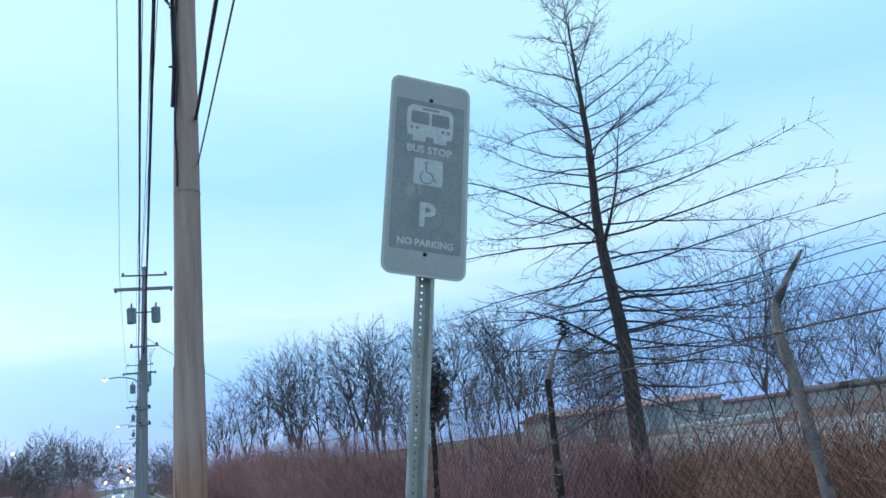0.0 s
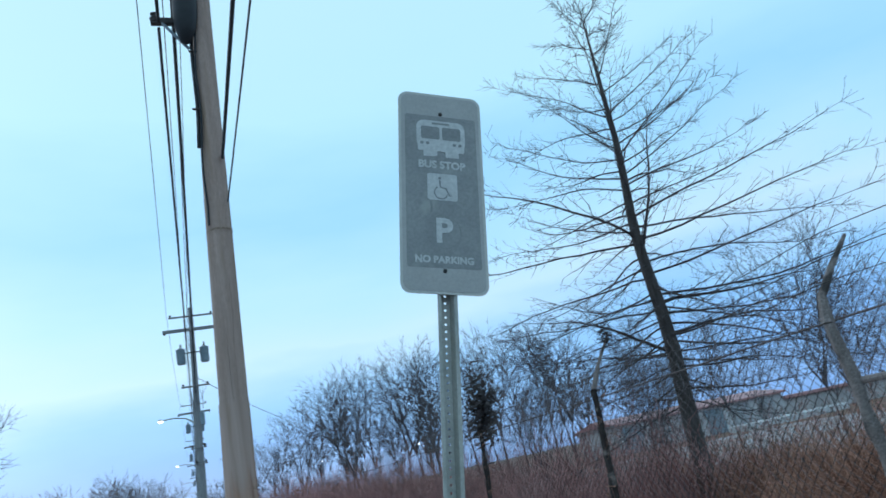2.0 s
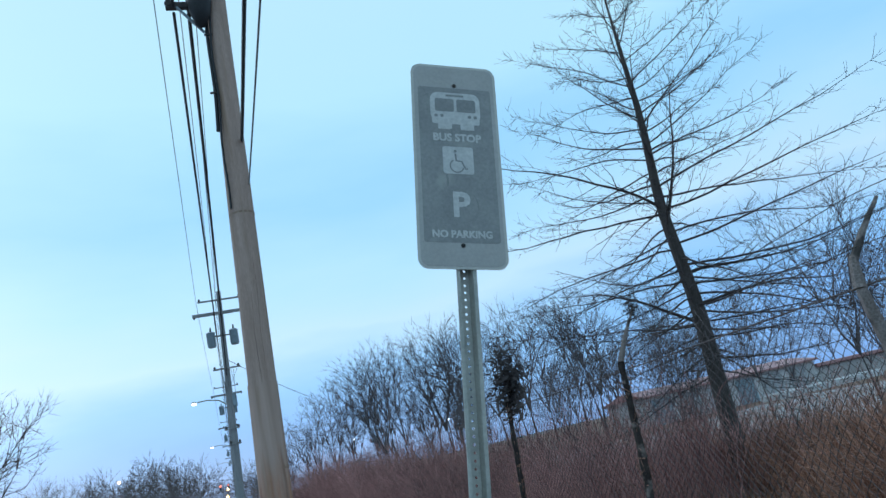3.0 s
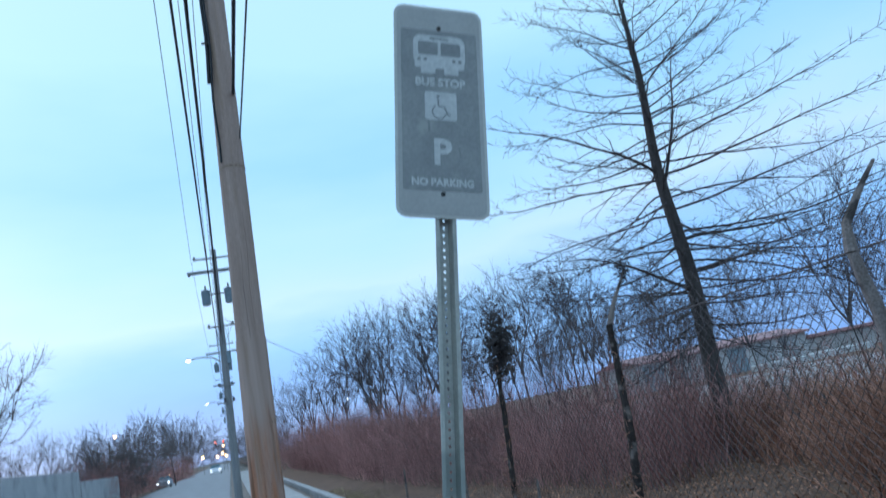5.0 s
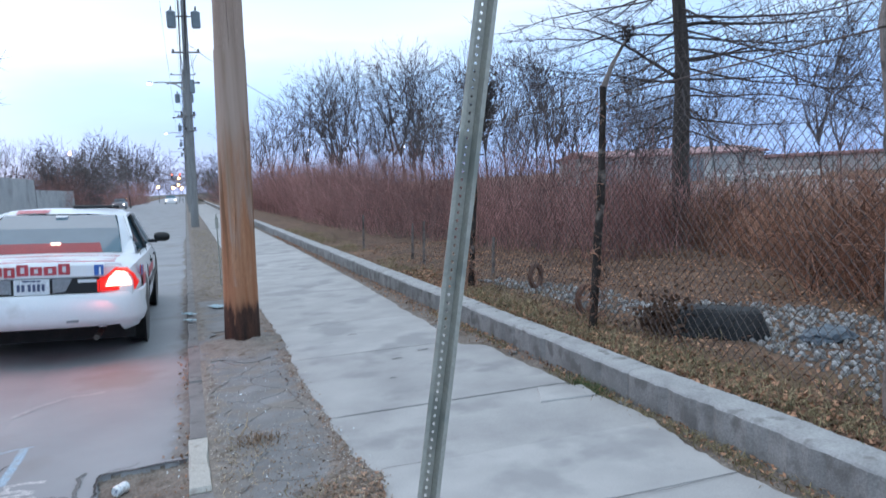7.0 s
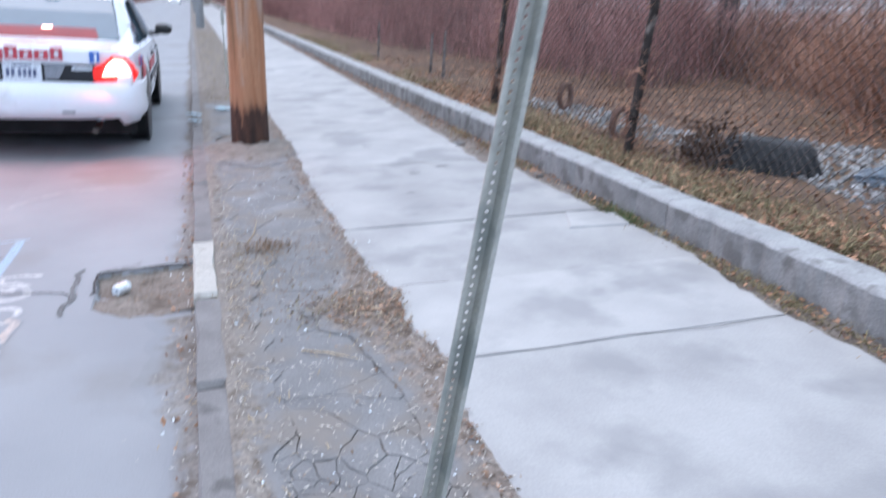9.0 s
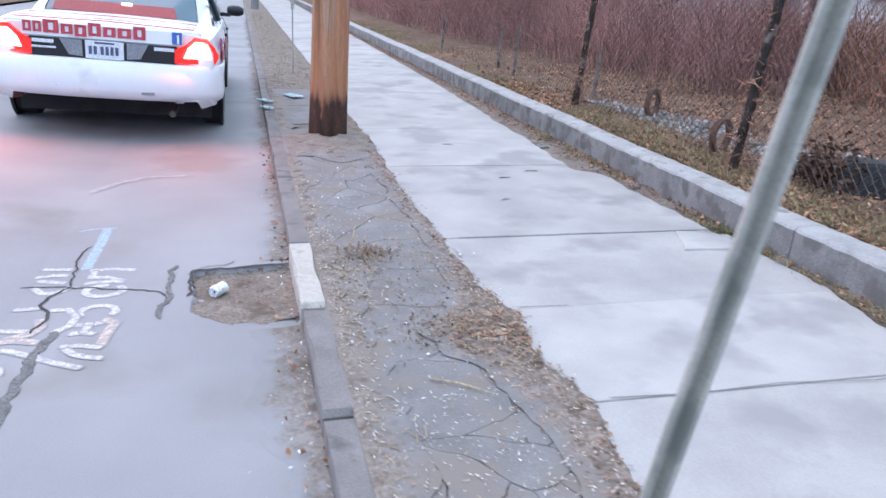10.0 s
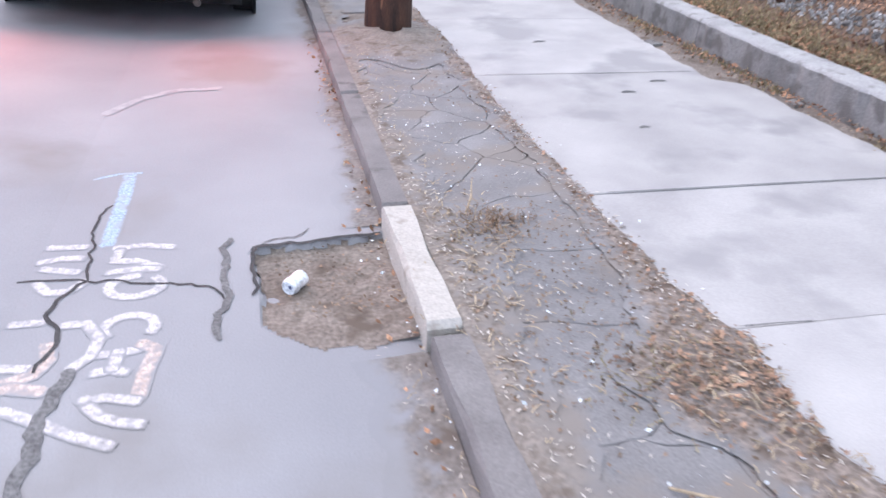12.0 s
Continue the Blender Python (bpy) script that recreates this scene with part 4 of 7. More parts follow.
def utility_pole():
    pole = thing("utility_pole", (0.55, 9.14, 0), "tall weathered brown wooden utility pole with cables", "utility pole")
    g = Geo()
    pts, rad = [], []
    for i in range(60):
        z = -0.1 + i * 0.2
        pts.append((0.555 + 0.033 * max(z, 0), 9.14, z))
        rad.append(0.172 - 0.0062 * max(z, 0) + (0.012 * max(0, 0.4 - z)))
    g.tube(pts, rad, 20)
    g.v = [(x + 0.006 * wob(math.atan2(y - 9.14, x - 0.555 - 0.033 * max(z, 0)) * 3, z * 0.25, 2, 4), y + 0.004 * wob(x * 9, z, 1, 6), z) for x, y, z in g.v]
    part("shaft", g, POLE_WOOD, pole, "weathered brown wooden shaft", True)
    # the stained and tarred lower shaft
    def sleeve(name, gap, rows, mat, label):
        g, cover, n = Geo(), [], 48
        for z, c in rows:
            for k in range(n):
                a = 6.28318 * k / n
                r = 0.172 - 0.0062 * max(z, 0) + 0.012 * max(0, 0.4 - z) + 0.006 + gap
                g.v.append((0.555 + 0.033 * max(z, 0) + r * math.cos(a), 9.14 + r * math.sin(a), z))
                cover.append(max(0.0, c * (1 + 0.5 * noise.noise(Vector((math.cos(a) * 2.2, math.sin(a) * 2.2, 3.3))))))
        g.f = [(i * n + k, i * n + (k + 1) % n, (i + 1) * n + (k + 1) % n, (i + 1) * n + k) for i in range(len(rows) - 1) for k in range(n)]
        coat(name, g, cover, mat, pole, label)

    sleeve("brown_stain", 0.0, ((0.0, 1.3), (0.6, 1.1), (1.1, 0.85), (1.7, 0.55), (2.4, 0.25), (3.0, 0.0)), SOFT_STAIN, "orange-brown stain on the lower shaft")
    sleeve("tarred_foot", 0.002, ((-0.05, 1.8), (0.12, 1.5), (0.28, 0.95), (0.42, 0.35), (0.58, 0.0)), SOFT_FOOT, "dark stained foot of the pole")
    for z, w in ((2.11, 0.06), (4.95, 0.025)):
        part("band_mark", Geo().tube([(0.557 + 0.033 * z, 9.14, z - w / 2), (0.557 + 0.033 * z, 9.14, z + w / 2)], [0.177 - 0.0062 * z] * 2, 24, False), RING, pole, "dark ring mark round the shaft", True)
    # long drying splits
    for a, z0, z1 in ((-100, 0.5, 1.7), (-80, 0.9, 1.5), (-60, 0.4, 1.2), (-120, 1.1, 1.9), (-95, 2.6, 4.0), (-70, 3.1, 4.4)):
        r = 0.1725 - 0.0062 * z0
        part("split", Geo().tube([(0.555 + 0.033 * z + r * math.cos(radians(a + 4 * math.sin(z * 5))), 9.14 + r * math.sin(radians(a)), z) for z in (z0, (z0 * 2 + z1) / 3, (z0 + 2 * z1) / 3, z1)], [0.0008, 0.002, 0.0018, 0.0006], 4), POLE_FOOT, pole, "long drying split")
    for _ in range(26):
        a, z0, ln, w = random.uniform(-165, -15), random.uniform(0.32, 1.5), random.uniform(0.18, 0.7), random.uniform(0.0015, 0.004)
        r = 0.1715 - 0.0062 * z0
        zs = [z0 + ln * k / 4 for k in range(5)]
        part("split", Geo().tube([(0.555 + 0.033 * z + r * math.cos(radians(a + 2 * math.sin(z * 7 + a))), 9.14 + r * math.sin(radians(a + 2 * math.sin(z * 7 + a))), z) for z in zs], [0.0006, w * 0.8, w * 0.7, w * 0.8, 0.0006], 4), POLE_FOOT, pole, "dark vertical streak in the wood")
    # conduit of cables down the road side, on stand-offs
    x0 = lambda z: 0.555 + 0.033 * z - (0.172 - 0.0062 * z)
    part("riser_cable", Geo().tube([(x0(z) - 0.012 + 0.010 * math.sin(z * 4.1), 9.06, z) for z in [6.0 + 0.2 * i for i in range(11)]], 0.022, 6), CABLE, pole, "black riser cable", True)
    part("riser_cable", Geo().tube([(x0(z) + 0.02 + 0.012 * math.sin(z * 5 + 1), 9.02, z) for z in [5.0 + 0.2 * i for i in range(16)]], 0.013, 6), CABLE, pole, "black riser cable", True)
    for z in (6.5, 7.3):
        part("standoff", Geo().box((x0(z) - 0.01, 9.04, z), (0.10, 0.03, 0.014)), IRON, pole, "iron stand-off bracket")
    sp = Geo().lathe([(0.001, -0.48), (0.06, -0.44), (0.13, -0.25), (0.15, 0.0), (0.15, 0.6), (0.12, 0.75), (0.001, 0.78)], pose(0.62, 9.0, 7.85, 0, 4, 0), 14)
    part("splice_case", sp, CABLE, pole, "bulky black cable splice case", True)
    part("bracket_arm", Geo().box((0.44, 9.08, 7.75), (0.46, 0.07, 0.09), b=0.01), IRON, pole, "dark iron bracket arm")
    part("insulator", Geo().lathe([(0.001, -0.07), (0.05, -0.06), (0.06, 0.0), (0.03, 0.03), (0.05, 0.06), (0.001, 0.08)], Matrix.Translation((0.26, 9.08, 7.80)), 10), IRON, pole, "dark insulator", True)
    part("brace", Geo().tube([(0.62, 9.06, 7.35), (0.34, 9.06, 7.72)], 0.018, 6), TRANSFORMER, pole, "steel brace")
    for z, x1 in ((10.4, 1.3), (10.9, 1.2)):
        part("crossarm", Geo().box((0.9, 9.02, z), (2.4, 0.1, 0.12), b=0.01), FAR_POLE, pole, "wooden crossarm")
    return pole


utility_pole()


def far_pole(y, s=1.0, lit=True):
    x0, lean = 0.42, 0.031
    at = lambda z: x0 + lean * z
    pole = thing("utility_pole", (x0, y, 0), "grey wooden utility pole with crossarms and a lit street lamp", "utility pole", "poles along the road")
    part("shaft", Geo().tube([(at(-0.2), y, -0.2), (at(6), y, 6), (at(11.7), y, 11.7)], [0.19, 0.155, 0.11], 12), FAR_POLE, pole, "", True)
    for z, a, b, t in ((11.25, -1.0, 1.0, 0.07), (10.6, -1.3, 1.25, 0.15), (7.9, -0.62, 0.62, 0.07), (5.1, -0.4, 0.3, 0.05), (4.4, -0.25, 0.3, 0.04)):
        part("crossarm", Geo().box((at(z) + (a + b) / 2, y - 0.16, z), (b - a, 0.1, t), b=0.008), FAR_POLE, pole)
        for x in (a + 0.08, b - 0.08):
            part("insulator", Geo().lathe([(0.001, -0.16), (0.045, -0.14), (0.05, 0.02), (0.001, 0.05)] if t > 0.1 else [(0.001, 0.16), (0.045, 0.14), (0.05, -0.02), (0.001, -0.05)], Matrix.Translation((at(z) + x, y - 0.16, z)), 8), IRON, pole, "", True)
    for sx in (-0.55, 0.5):
        tr = part("transformer", Geo().lathe([(0.001, -0.36), (0.17, -0.36), (0.2, -0.3), (0.2, 0.3), (0.22, 0.33), (0.1, 0.40), (0.001, 0.42)], Matrix.Translation((at(9.4) + sx, y - 0.1, 9.35)), 14), TRANSFORMER, pole, "grey can transformer", True)
        part("bushing", Geo().tube([(at(9.4) + sx, y - 0.1, 9.72), (at(9.4) + sx + 0.02, y - 0.1, 9.95)], [0.05, 0.03], 6), IRON, tr)
        part("hanger", Geo().box((at(9.4) + sx / 2, y - 0.1, 9.5), (abs(sx), 0.05, 0.05)), IRON, tr)
    part("cable_box", Geo().box((at(6.6) + 0.2, y, 6.4), (0.2, 0.24, 0.6), b=0.03), TRANSFORMER, pole)
    for i in range(6):
        part("drop_wire", Geo().tube([(at(7.9) + random.uniform(-0.5, 0.5), y - 0.2, 7.8), (at(7) + random.uniform(-0.2, 0.3), y - 0.2, random.uniform(6.4, 7.2))], 0.012, 4), WIRE, pole)
    arm = [(at(6.3) - 0.1, y - 0.05, 6.2), (at(6.3) - 0.5, y - 0.05, 6.5), (at(6.3) - 1.0, y - 0.05, 6.6), (at(6.3) - 1.45, y - 0.05, 6.58)]
    lamp = part("lamp_arm", Geo().tube(arm, [0.035, 0.03, 0.028, 0.028], 6), GALV, pole, "slim curved lamp arm", True)
    part("lamp_head", Geo().lathe([(0.001, 0.08), (0.09, 0.06), (0.12, 0.0)], pose(at(6.3) - 1.6, y - 0.05, 6.56), 12), GALV, lamp)
    if y < 70:
        part("lamp_glass", Geo().lathe([(0.115, 0.0), (0.09, -0.07), (0.001, -0.09)], pose(at(6.3) - 1.6, y - 0.05, 6.555), 12), LAMP_GLOW, lamp, "glowing white lamp glass")
    return pole


for y in (37.0, 66.0, 95.0, 126.0, 160.0):
    far_pole(y)


def cable(a, b, sag, r, mat, name, label, n=18):
    a, b = Vector(a), Vector(b)
    pts = []
    for i in range(n + 1):
        u = i / n
        p = a.lerp(b, u)
        p.z -= sag * 4 * u * (1 - u)
        pts.append(p)
    ob = part(name, Geo().tube(pts, r, 5, False), mat)
    return tagged(ob, label, "cable", "cables along the road")


def span(xa, za, xb, zb, sag, r, mat, label, name="overhead_cable"):
    cable((xa, 9.14, za), (xb, 36.85, zb), sag, r, mat, name, label)
    dx = xb - xa
    cable((xb, 36.85, zb), (xb, 65.85, zb), sag, r, mat, name, label, 8)
    cable((xb, 65.85, zb), (xb, 125.85, zb), sag * 2, r, mat, name, label, 8)


span(0.08, 10.9, -0.30, 11.3, 0.45, 0.009, WIRE, "thin grey overhead power wire", "overhead_wire")
span(0.30, 7.7, 0.42, 8.0, 0.55, 0.020, CABLE, "thick black overhead cable")
span(0.50, 8.4, 0.62, 7.6, 0.5, 0.027, CABLE, "thick black bundled overhead cable")
span(0.45, 10.5, 0.42, 10.6, 0.5, 0.008, WIRE, "thin grey overhead power wire", "overhead_wire")
span(0.62, 10.5, 0.55, 10.6, 0.55, 0.008, WIRE, "thin grey overhead power wire", "overhead_wire")
span(0.75, 10.9, 0.62, 11.3, 0.5, 0.008, WIRE, "thin grey overhead power wire", "overhead_wire")
cable((0.85, 9.05, 5.85), (0.60, -14, 5.6), 0.35, 0.020, CABLE, "overhead_cable", "thick black cable slung from the pole")
cable((0.85, 9.1, 5.3), (1.0, -14, 6.2), 0.30, 0.009, WIRE, "overhead_wire", "thin grey wire slung from the pole")
cable((0.75, 36.9, 8.3), (8.2, 48, 5.6), 0.25, 0.014, WIRE, "overhead_wire", "thin grey wire running into the trees")
cable((0.30, 9.0, 7.7), (0.0, -16, 8.3), 0.5, 0.022, CABLE, "overhead_cable", "thick black overhead cable")


# ---- chain-link fence ----
FENCE_X = 3.43


def lean(y):
    """How far the fence leans back for each metre of height."""
    return 0.085 * max(0.0, min(1.0, (y - 4.2) / 2.2))


def fence():
    fe = thing("chain_link_fence", (FENCE_X, 7, 0.2), "old leaning chain-link fence with barbed wire on angled arms", "fence")
    posts = [-4.75, -1.85, 1.05, 3.95, 6.80, 9.80]
    shapes = {3.95: [(3.465, 0.05), (3.49, 1.30), (3.475, 1.87), (3.43, 2.19), (3.455, 2.34), (3.60, 2.50), (3.78, 2.67)], 6.80: [(3.385, 0.05), (3.53, 1.36), (3.595, 2.28), (3.69, 2.47), (3.87, 2.74)]}
    for i, y in enumerate(posts):
        peel = abs(y - 3.95) < 0.1
        line = shapes.get(y, [(FENCE_X - 0.01, 0.05), (FENCE_X + lean(y) * 1.1, 1.2), (FENCE_X + lean(y) * 2.15, 2.30), (FENCE_X + lean(y) * 2.15 + 0.08, 2.46), (FENCE_X + lean(y) * 2.15 + 0.24, 2.72)])
        top = 4 if peel else 3
        fine = []
        for (xa, za), (xb, zb) in zip(line, line[1:]):
            k = max(2, int((zb - za) / 0.06))
            fine += [(xa + (xb - xa) * q / k, za + (zb - za) * q / k) for q in range(k)]
        fine.append(line[-1])
        knee = line[top - 1][1]
        shaft = [q for q in fine if q[1] <= knee + 0.001]
        arm = [q for q in fine if q[1] >= knee - 0.02]
        g = Geo()
        g.tube([Vector((x + 0.006 * wob(z * 5, y, 1, 3), y + 0.010 * wob(z * 5, y, 1, 6), z)) for x, z in shaft], [0.035 * (1.05 - 0.07 * z) * (1 + 0.26 * wob(z * 9, y, 1, 8)) for x, z in shaft], 10)
        g.v = [(vx + 0.006 * wob(vy * 30, vz * 6, 1, 2), vy + 0.006 * wob(vx * 30, vz * 7, 1, 4), vz) for vx, vy, vz in g.v]
        p = part("fence_post", g, PEELED_POST if peel else FENCE_POST, fe, "peeling grey post" if peel else "", True)
        n = len(arm) - 1
        part("arm", Geo().tube([Vector((x, y + 0.004 * wob(z * 20, y, 1, 5), z)) for x, z in arm], [(0.036 if peel else 0.028) * (1 - 0.75 * k / n) * (1 + 0.25 * wob(k * 0.9, y, 1, 4)) for k in range(n + 1)], 7), PEELED_POST, p, "bent barbed-wire arm", True)
    part("rail", Geo().tube([(3.485, 3.95, 1.87), (3.47, 2.5, 1.85), (3.46, 1.05, 1.88), (3.46, -1.85, 1.88)], 0.019, 8), PEELED_POST, fe, "rusted pipe rail", True)
    # dark clumps of dried vine on two arms and post feet
    for x, y, dz, s in ((FENCE_X + 0.27, 9.80, 0.22, 0.2), (3.86, 6.80, 0.43, 0.06)):
        g = Geo()
        for _ in range(700 if s > 0.1 else 260):
            a = Vector((x + random.gauss(0, s * 0.45), y + random.gauss(0, s * 0.5), 2.3 + dz + random.gauss(0, s)))
            d = Vector((random.gauss(0, 1), random.gauss(0, 1), random.gauss(0, 1))).normalized() * s * random.uniform(0.3, 0.8)
            w = d.orthogonal().normalized() * (0.022 if s > 0.1 else 0.012)
            g.add([a - w, a + w, a + d], [(0, 1, 2)])
        part("dried_vine", g, TWIG, fe, "dark clump of dried vine")
    for y in (6.8, 9.8):
        g = Geo()
        for _ in range(420):
            z = abs(random.gauss(0, 0.45)) if random.random() < 0.6 else random.uniform(0, 2.1)
            a = Vector((FENCE_X + 0.085 * z + random.gauss(0, 0.05), y + random.gauss(0, 0.06), 0.2 + z))
            d = Vector((random.gauss(0, 0.6), random.gauss(0, 0.6), random.gauss(0.4, 1))).normalized() * random.uniform(0.05, 0.16)
            w = d.orthogonal().normalized() * 0.006
            g.add([a - w, a + w, a + d], [(0, 1, 2)])
        part("dried_vine", g, BRUSH_TAN, fe, "dried vine round the post")
    # woven wire
    pitch, y0, y1, z0, z1 = 0.041, -4.7, 24.0, 0.24, 2.50
    steps = int((z1 - z0) / 0.042)
    g = Geo()
    r = 0.0030
    for i in range(int((y1 - y0) / pitch)):
        c = y0 + i * pitch
        sgn = 1 if i % 2 else -1
        k0 = len(g.v)
        bow = 0.03 * wob(c, 0, 0.6, 41)
        r = 0.0025 * (1 - 0.9 * min(1.0, max(0.0, (c - 7.0) / 13.0)))
        for k in range(0, steps + 1):
            z = z0 + 0.042 * k + 0.012 * wob(c, k * 0.05, 3, 19)
            y = c + sgn * (pitch / 2 if k % 2 else -pitch / 2)
            x = FENCE_X + 0.045 + lean(c) * (z - 0.15) + bow * math.sin((z - z0) * 1.6) + 0.03 * wob(y, z, 1.6, 6) + 0.45 * max(0.0, z - 2.28) + (0.0022 if k % 2 else -0.0022)
            y += 0.034 * wob(y, z, 1.8, 16) + 0.016 * wob(y, z, 7, 17) + random.uniform(-0.003, 0.003)
            g.v += [(x - r, y, z), (x + r * 0.5, y - r, z), (x + r * 0.5, y + r, z)]
        for k in range(steps):
            a = k0 + 3 * k
            g.f += [(a, a + 1, a + 4, a + 3), (a + 1, a + 2, a + 5, a + 4), (a + 2, a, a + 3, a + 5)]
    woven = part("woven_wire", g, FENCE_WIRE, fe, "diamond mesh of dull wire")
    tagged(woven, kind="stuff")
    part("top_rail", Geo().tube([(FENCE_X + 0.05 + lean(y) * 2.1 + 0.01 * wob(0, y, 1, 2), y, 2.20 + 0.03 * wob(0, y, 0.5, 3)) for y in spaced(-4.7, 24.0, 0.7)], 0.006, 5), FENCE_WIRE, fe, "sagging top wire")
    for i, (u, w) in enumerate(((0.25, 0.0), (0.6, 0.3), (0.97, 0.7))):
        g = Geo()
        pts = []
        for k in range(121):
            y = -4.7 + k * 0.145
            ph = (y - 3.95) / 2.9
            sag = 0.06 * (1 - abs(2 * (ph - math.floor(ph)) - 1))
            pts.append((FENCE_X + lean(y) * 2.15 + 0.22 * u, y, 2.30 + 0.42 * u - sag + 0.015 * wob(y, i, 1.2, 7)))
        g.tube(pts, 0.003, 4, False)
        for p in pts[::1]:
            q = Vector(p)
            for s in (-1, 1):
                d = Vector((0.018 * s, random.uniform(-0.01, 0.01), 0.016))
                g.add([q - d, q + d, q + Vector((0.003, 0.003, 0.003))], [(0, 1, 2)])
        part("barbed_wire", g, IRON, fe, "strand of barbed wire")
    return fe


fence()


# ---- trees ----
def limb(geo, start, way, length, r, bend, parts, n=4, up=0.0):
    """A tapering limb; returns its points and radii."""
    pts, rad = [Vector(start)], [r]
    d = Vector(way).normalized()
    for i in range(parts):
        d = (d + Vector((random.gauss(0, bend), random.gauss(0, bend), random.gauss(0, bend) + up))).normalized()
        pts.append(pts[-1] + d * length / parts)
        rad.append(max(r * (1 - (i + 1) / (parts + 0.6)), 0.0022))
    geo.tube(pts, rad, n, False)
    return pts, rad


def side_way(d, spread):
    o = d.orthogonal().normalized()
    o.rotate(Matrix.Rotation(random.uniform(0, 6.28318), 4, d))
    return (d * math.cos(spread) + o * math.sin(spread)).normalized()


def pin_oak():
    base = Vector((7.96, 11.5, 0.15))
    tree = thing("bare_tree", base, "tall bare pin oak with a straight dark trunk and drooping twigs", "tree")
    random.seed(404)
    trunk, twigs = Geo(), Geo()
    top = 10.0
    heights = [0.5 * i for i in range(21)]
    pts = [base + Vector((0.09 * wob(z, 0, 0.5, 3) + 0.0025 * z * z, 0.05 * wob(z, 1, 0.4, 5), z * 0.985)) for z in heights]
    girth = lambda z: max(0.008, 0.168 * (1 - z / (top + 0.1)) ** 0.9) + 0.05 * max(0.0, 0.5 - z)
    trunk.tube([base - Vector((0, 0, 0.3))] + pts, [0.23] + [girth(z) for z in heights], 12)
    part("trunk", trunk, BARK, tree, "straight dark grey-brown trunk", True)

    def on_trunk(z):
        k = min(int(z / 0.5), 19)
        return pts[k].lerp(pts[k + 1], z / 0.5 - k)

    def bough(start, d, ln, r, lift, spray=1.0, n=11):
        """A slender limb, with whippy side shoots that point on and upward."""
        g = Geo()
        p, rr = limb(g, start, d, ln, r, 0.075, n, 5, lift)
        side = 1
        for j in range(1, n):
            ahead = (p[j + 1] - p[j]).normalized()
            flat = Vector((-ahead.y, ahead.x, 0)).normalized()
            for _ in range(2 if j > 1 else 1):
                if random.random() < 0.18:
                    continue
                side = -side
                a = random.uniform(0.5, 0.95)
                dd = ahead * math.cos(a) + (flat * side * random.uniform(0.5, 1.0) + Vector((0, 0, random.uniform(-0.4, 0.6)))).normalized() * math.sin(a)
                l2 = spray * (0.12 + 0.25 * ln * (1 - j / (n + 2.0))) * random.uniform(0.55, 1.15)
                q, qr = limb(g, p[j].lerp(p[j + 1], random.random()), dd, l2, max(0.0052, rr[j] * 0.42), 0.10, 5, 3, 0.012)
                for m in range(1, 5):
                    if random.random() < 0.30:
                        continue
                    fwd = (q[m + 1] - q[m]).normalized()
                    limb(twigs, q[m].lerp(q[m + 1], random.random()), side_way(fwd, random.uniform(0.5, 0.95)), random.uniform(0.12, 0.40) * (0.6 + 0.25 * l2), 0.0044, 0.12, 3, 3, 0.02)
        for j in range(3, n):
            limb(twigs, p[j].lerp(p[j + 1], random.random()), side_way((p[j + 1] - p[j]).normalized(), random.uniform(0.6, 1.1)), random.uniform(0.10, 0.30), 0.0038, 0.12, 2, 3, 0.02)
        part("limb", g, TWIG, tree)

    reach = lambda z: 4.0 * min(1.0, max(0.0, (10.25 - z) / 5.6)) ** 0.8 * (1.0 if z > 3.6 else 0.72 + 0.175 * (z - 2.0))
    z, turn = 2.0, 0.6
    while z < top - 0.35:
        turn += 2.4 + random.uniform(-0.45, 0.45)
        u = (z - 2.0) / (top - 2.0)
        ln = (reach(z) + 0.2) * random.uniform(0.72, 1.08) * (1.05 if math.cos(turn) > 0 else 0.9)
        rise = -0.13 + 0.45 * u + 1.0 * max(0.0, u - 0.42) + random.uniform(-0.16, 0.14) + 0.16 * min(0.0, math.sin(turn)) * (1 - u)
        bough(on_trunk(z), Vector((math.cos(turn), math.sin(turn), rise)), ln, 0.006 + 0.0040 * ln, -0.002 + 0.010 * min(1, u * 1.5))
        z += random.uniform(0.045, 0.08) if z < 4.0 else random.uniform(0.06, 0.10) if z < 7.5 else random.uniform(0.12, 0.20)
    # the heavier limbs and the second leader
    bough(on_trunk(2.85), Vector((-0.80, -0.30, 0.42)), 3.0, 0.036, -0.01)
    bough(on_trunk(3.75), Vector((0.90, 0.05, 0.20)), 3.9, 0.034, 0.005)
    bough(on_trunk(3.2), Vector((0.90, -0.30, 0.06)), 3.8, 0.028, 0.005)
    bough(on_trunk(5.0), Vector((-0.85, -0.35, 0.35)), 3.8, 0.030, 0.0)
    bough(on_trunk(4.7), Vector((0.42, -0.20, 0.75)), 2.9, 0.034, 0.07)
    tagged(part("crown", twigs, TWIG, tree, "fine bare twigs"), kind="stuff")
    return tree


pin_oak()


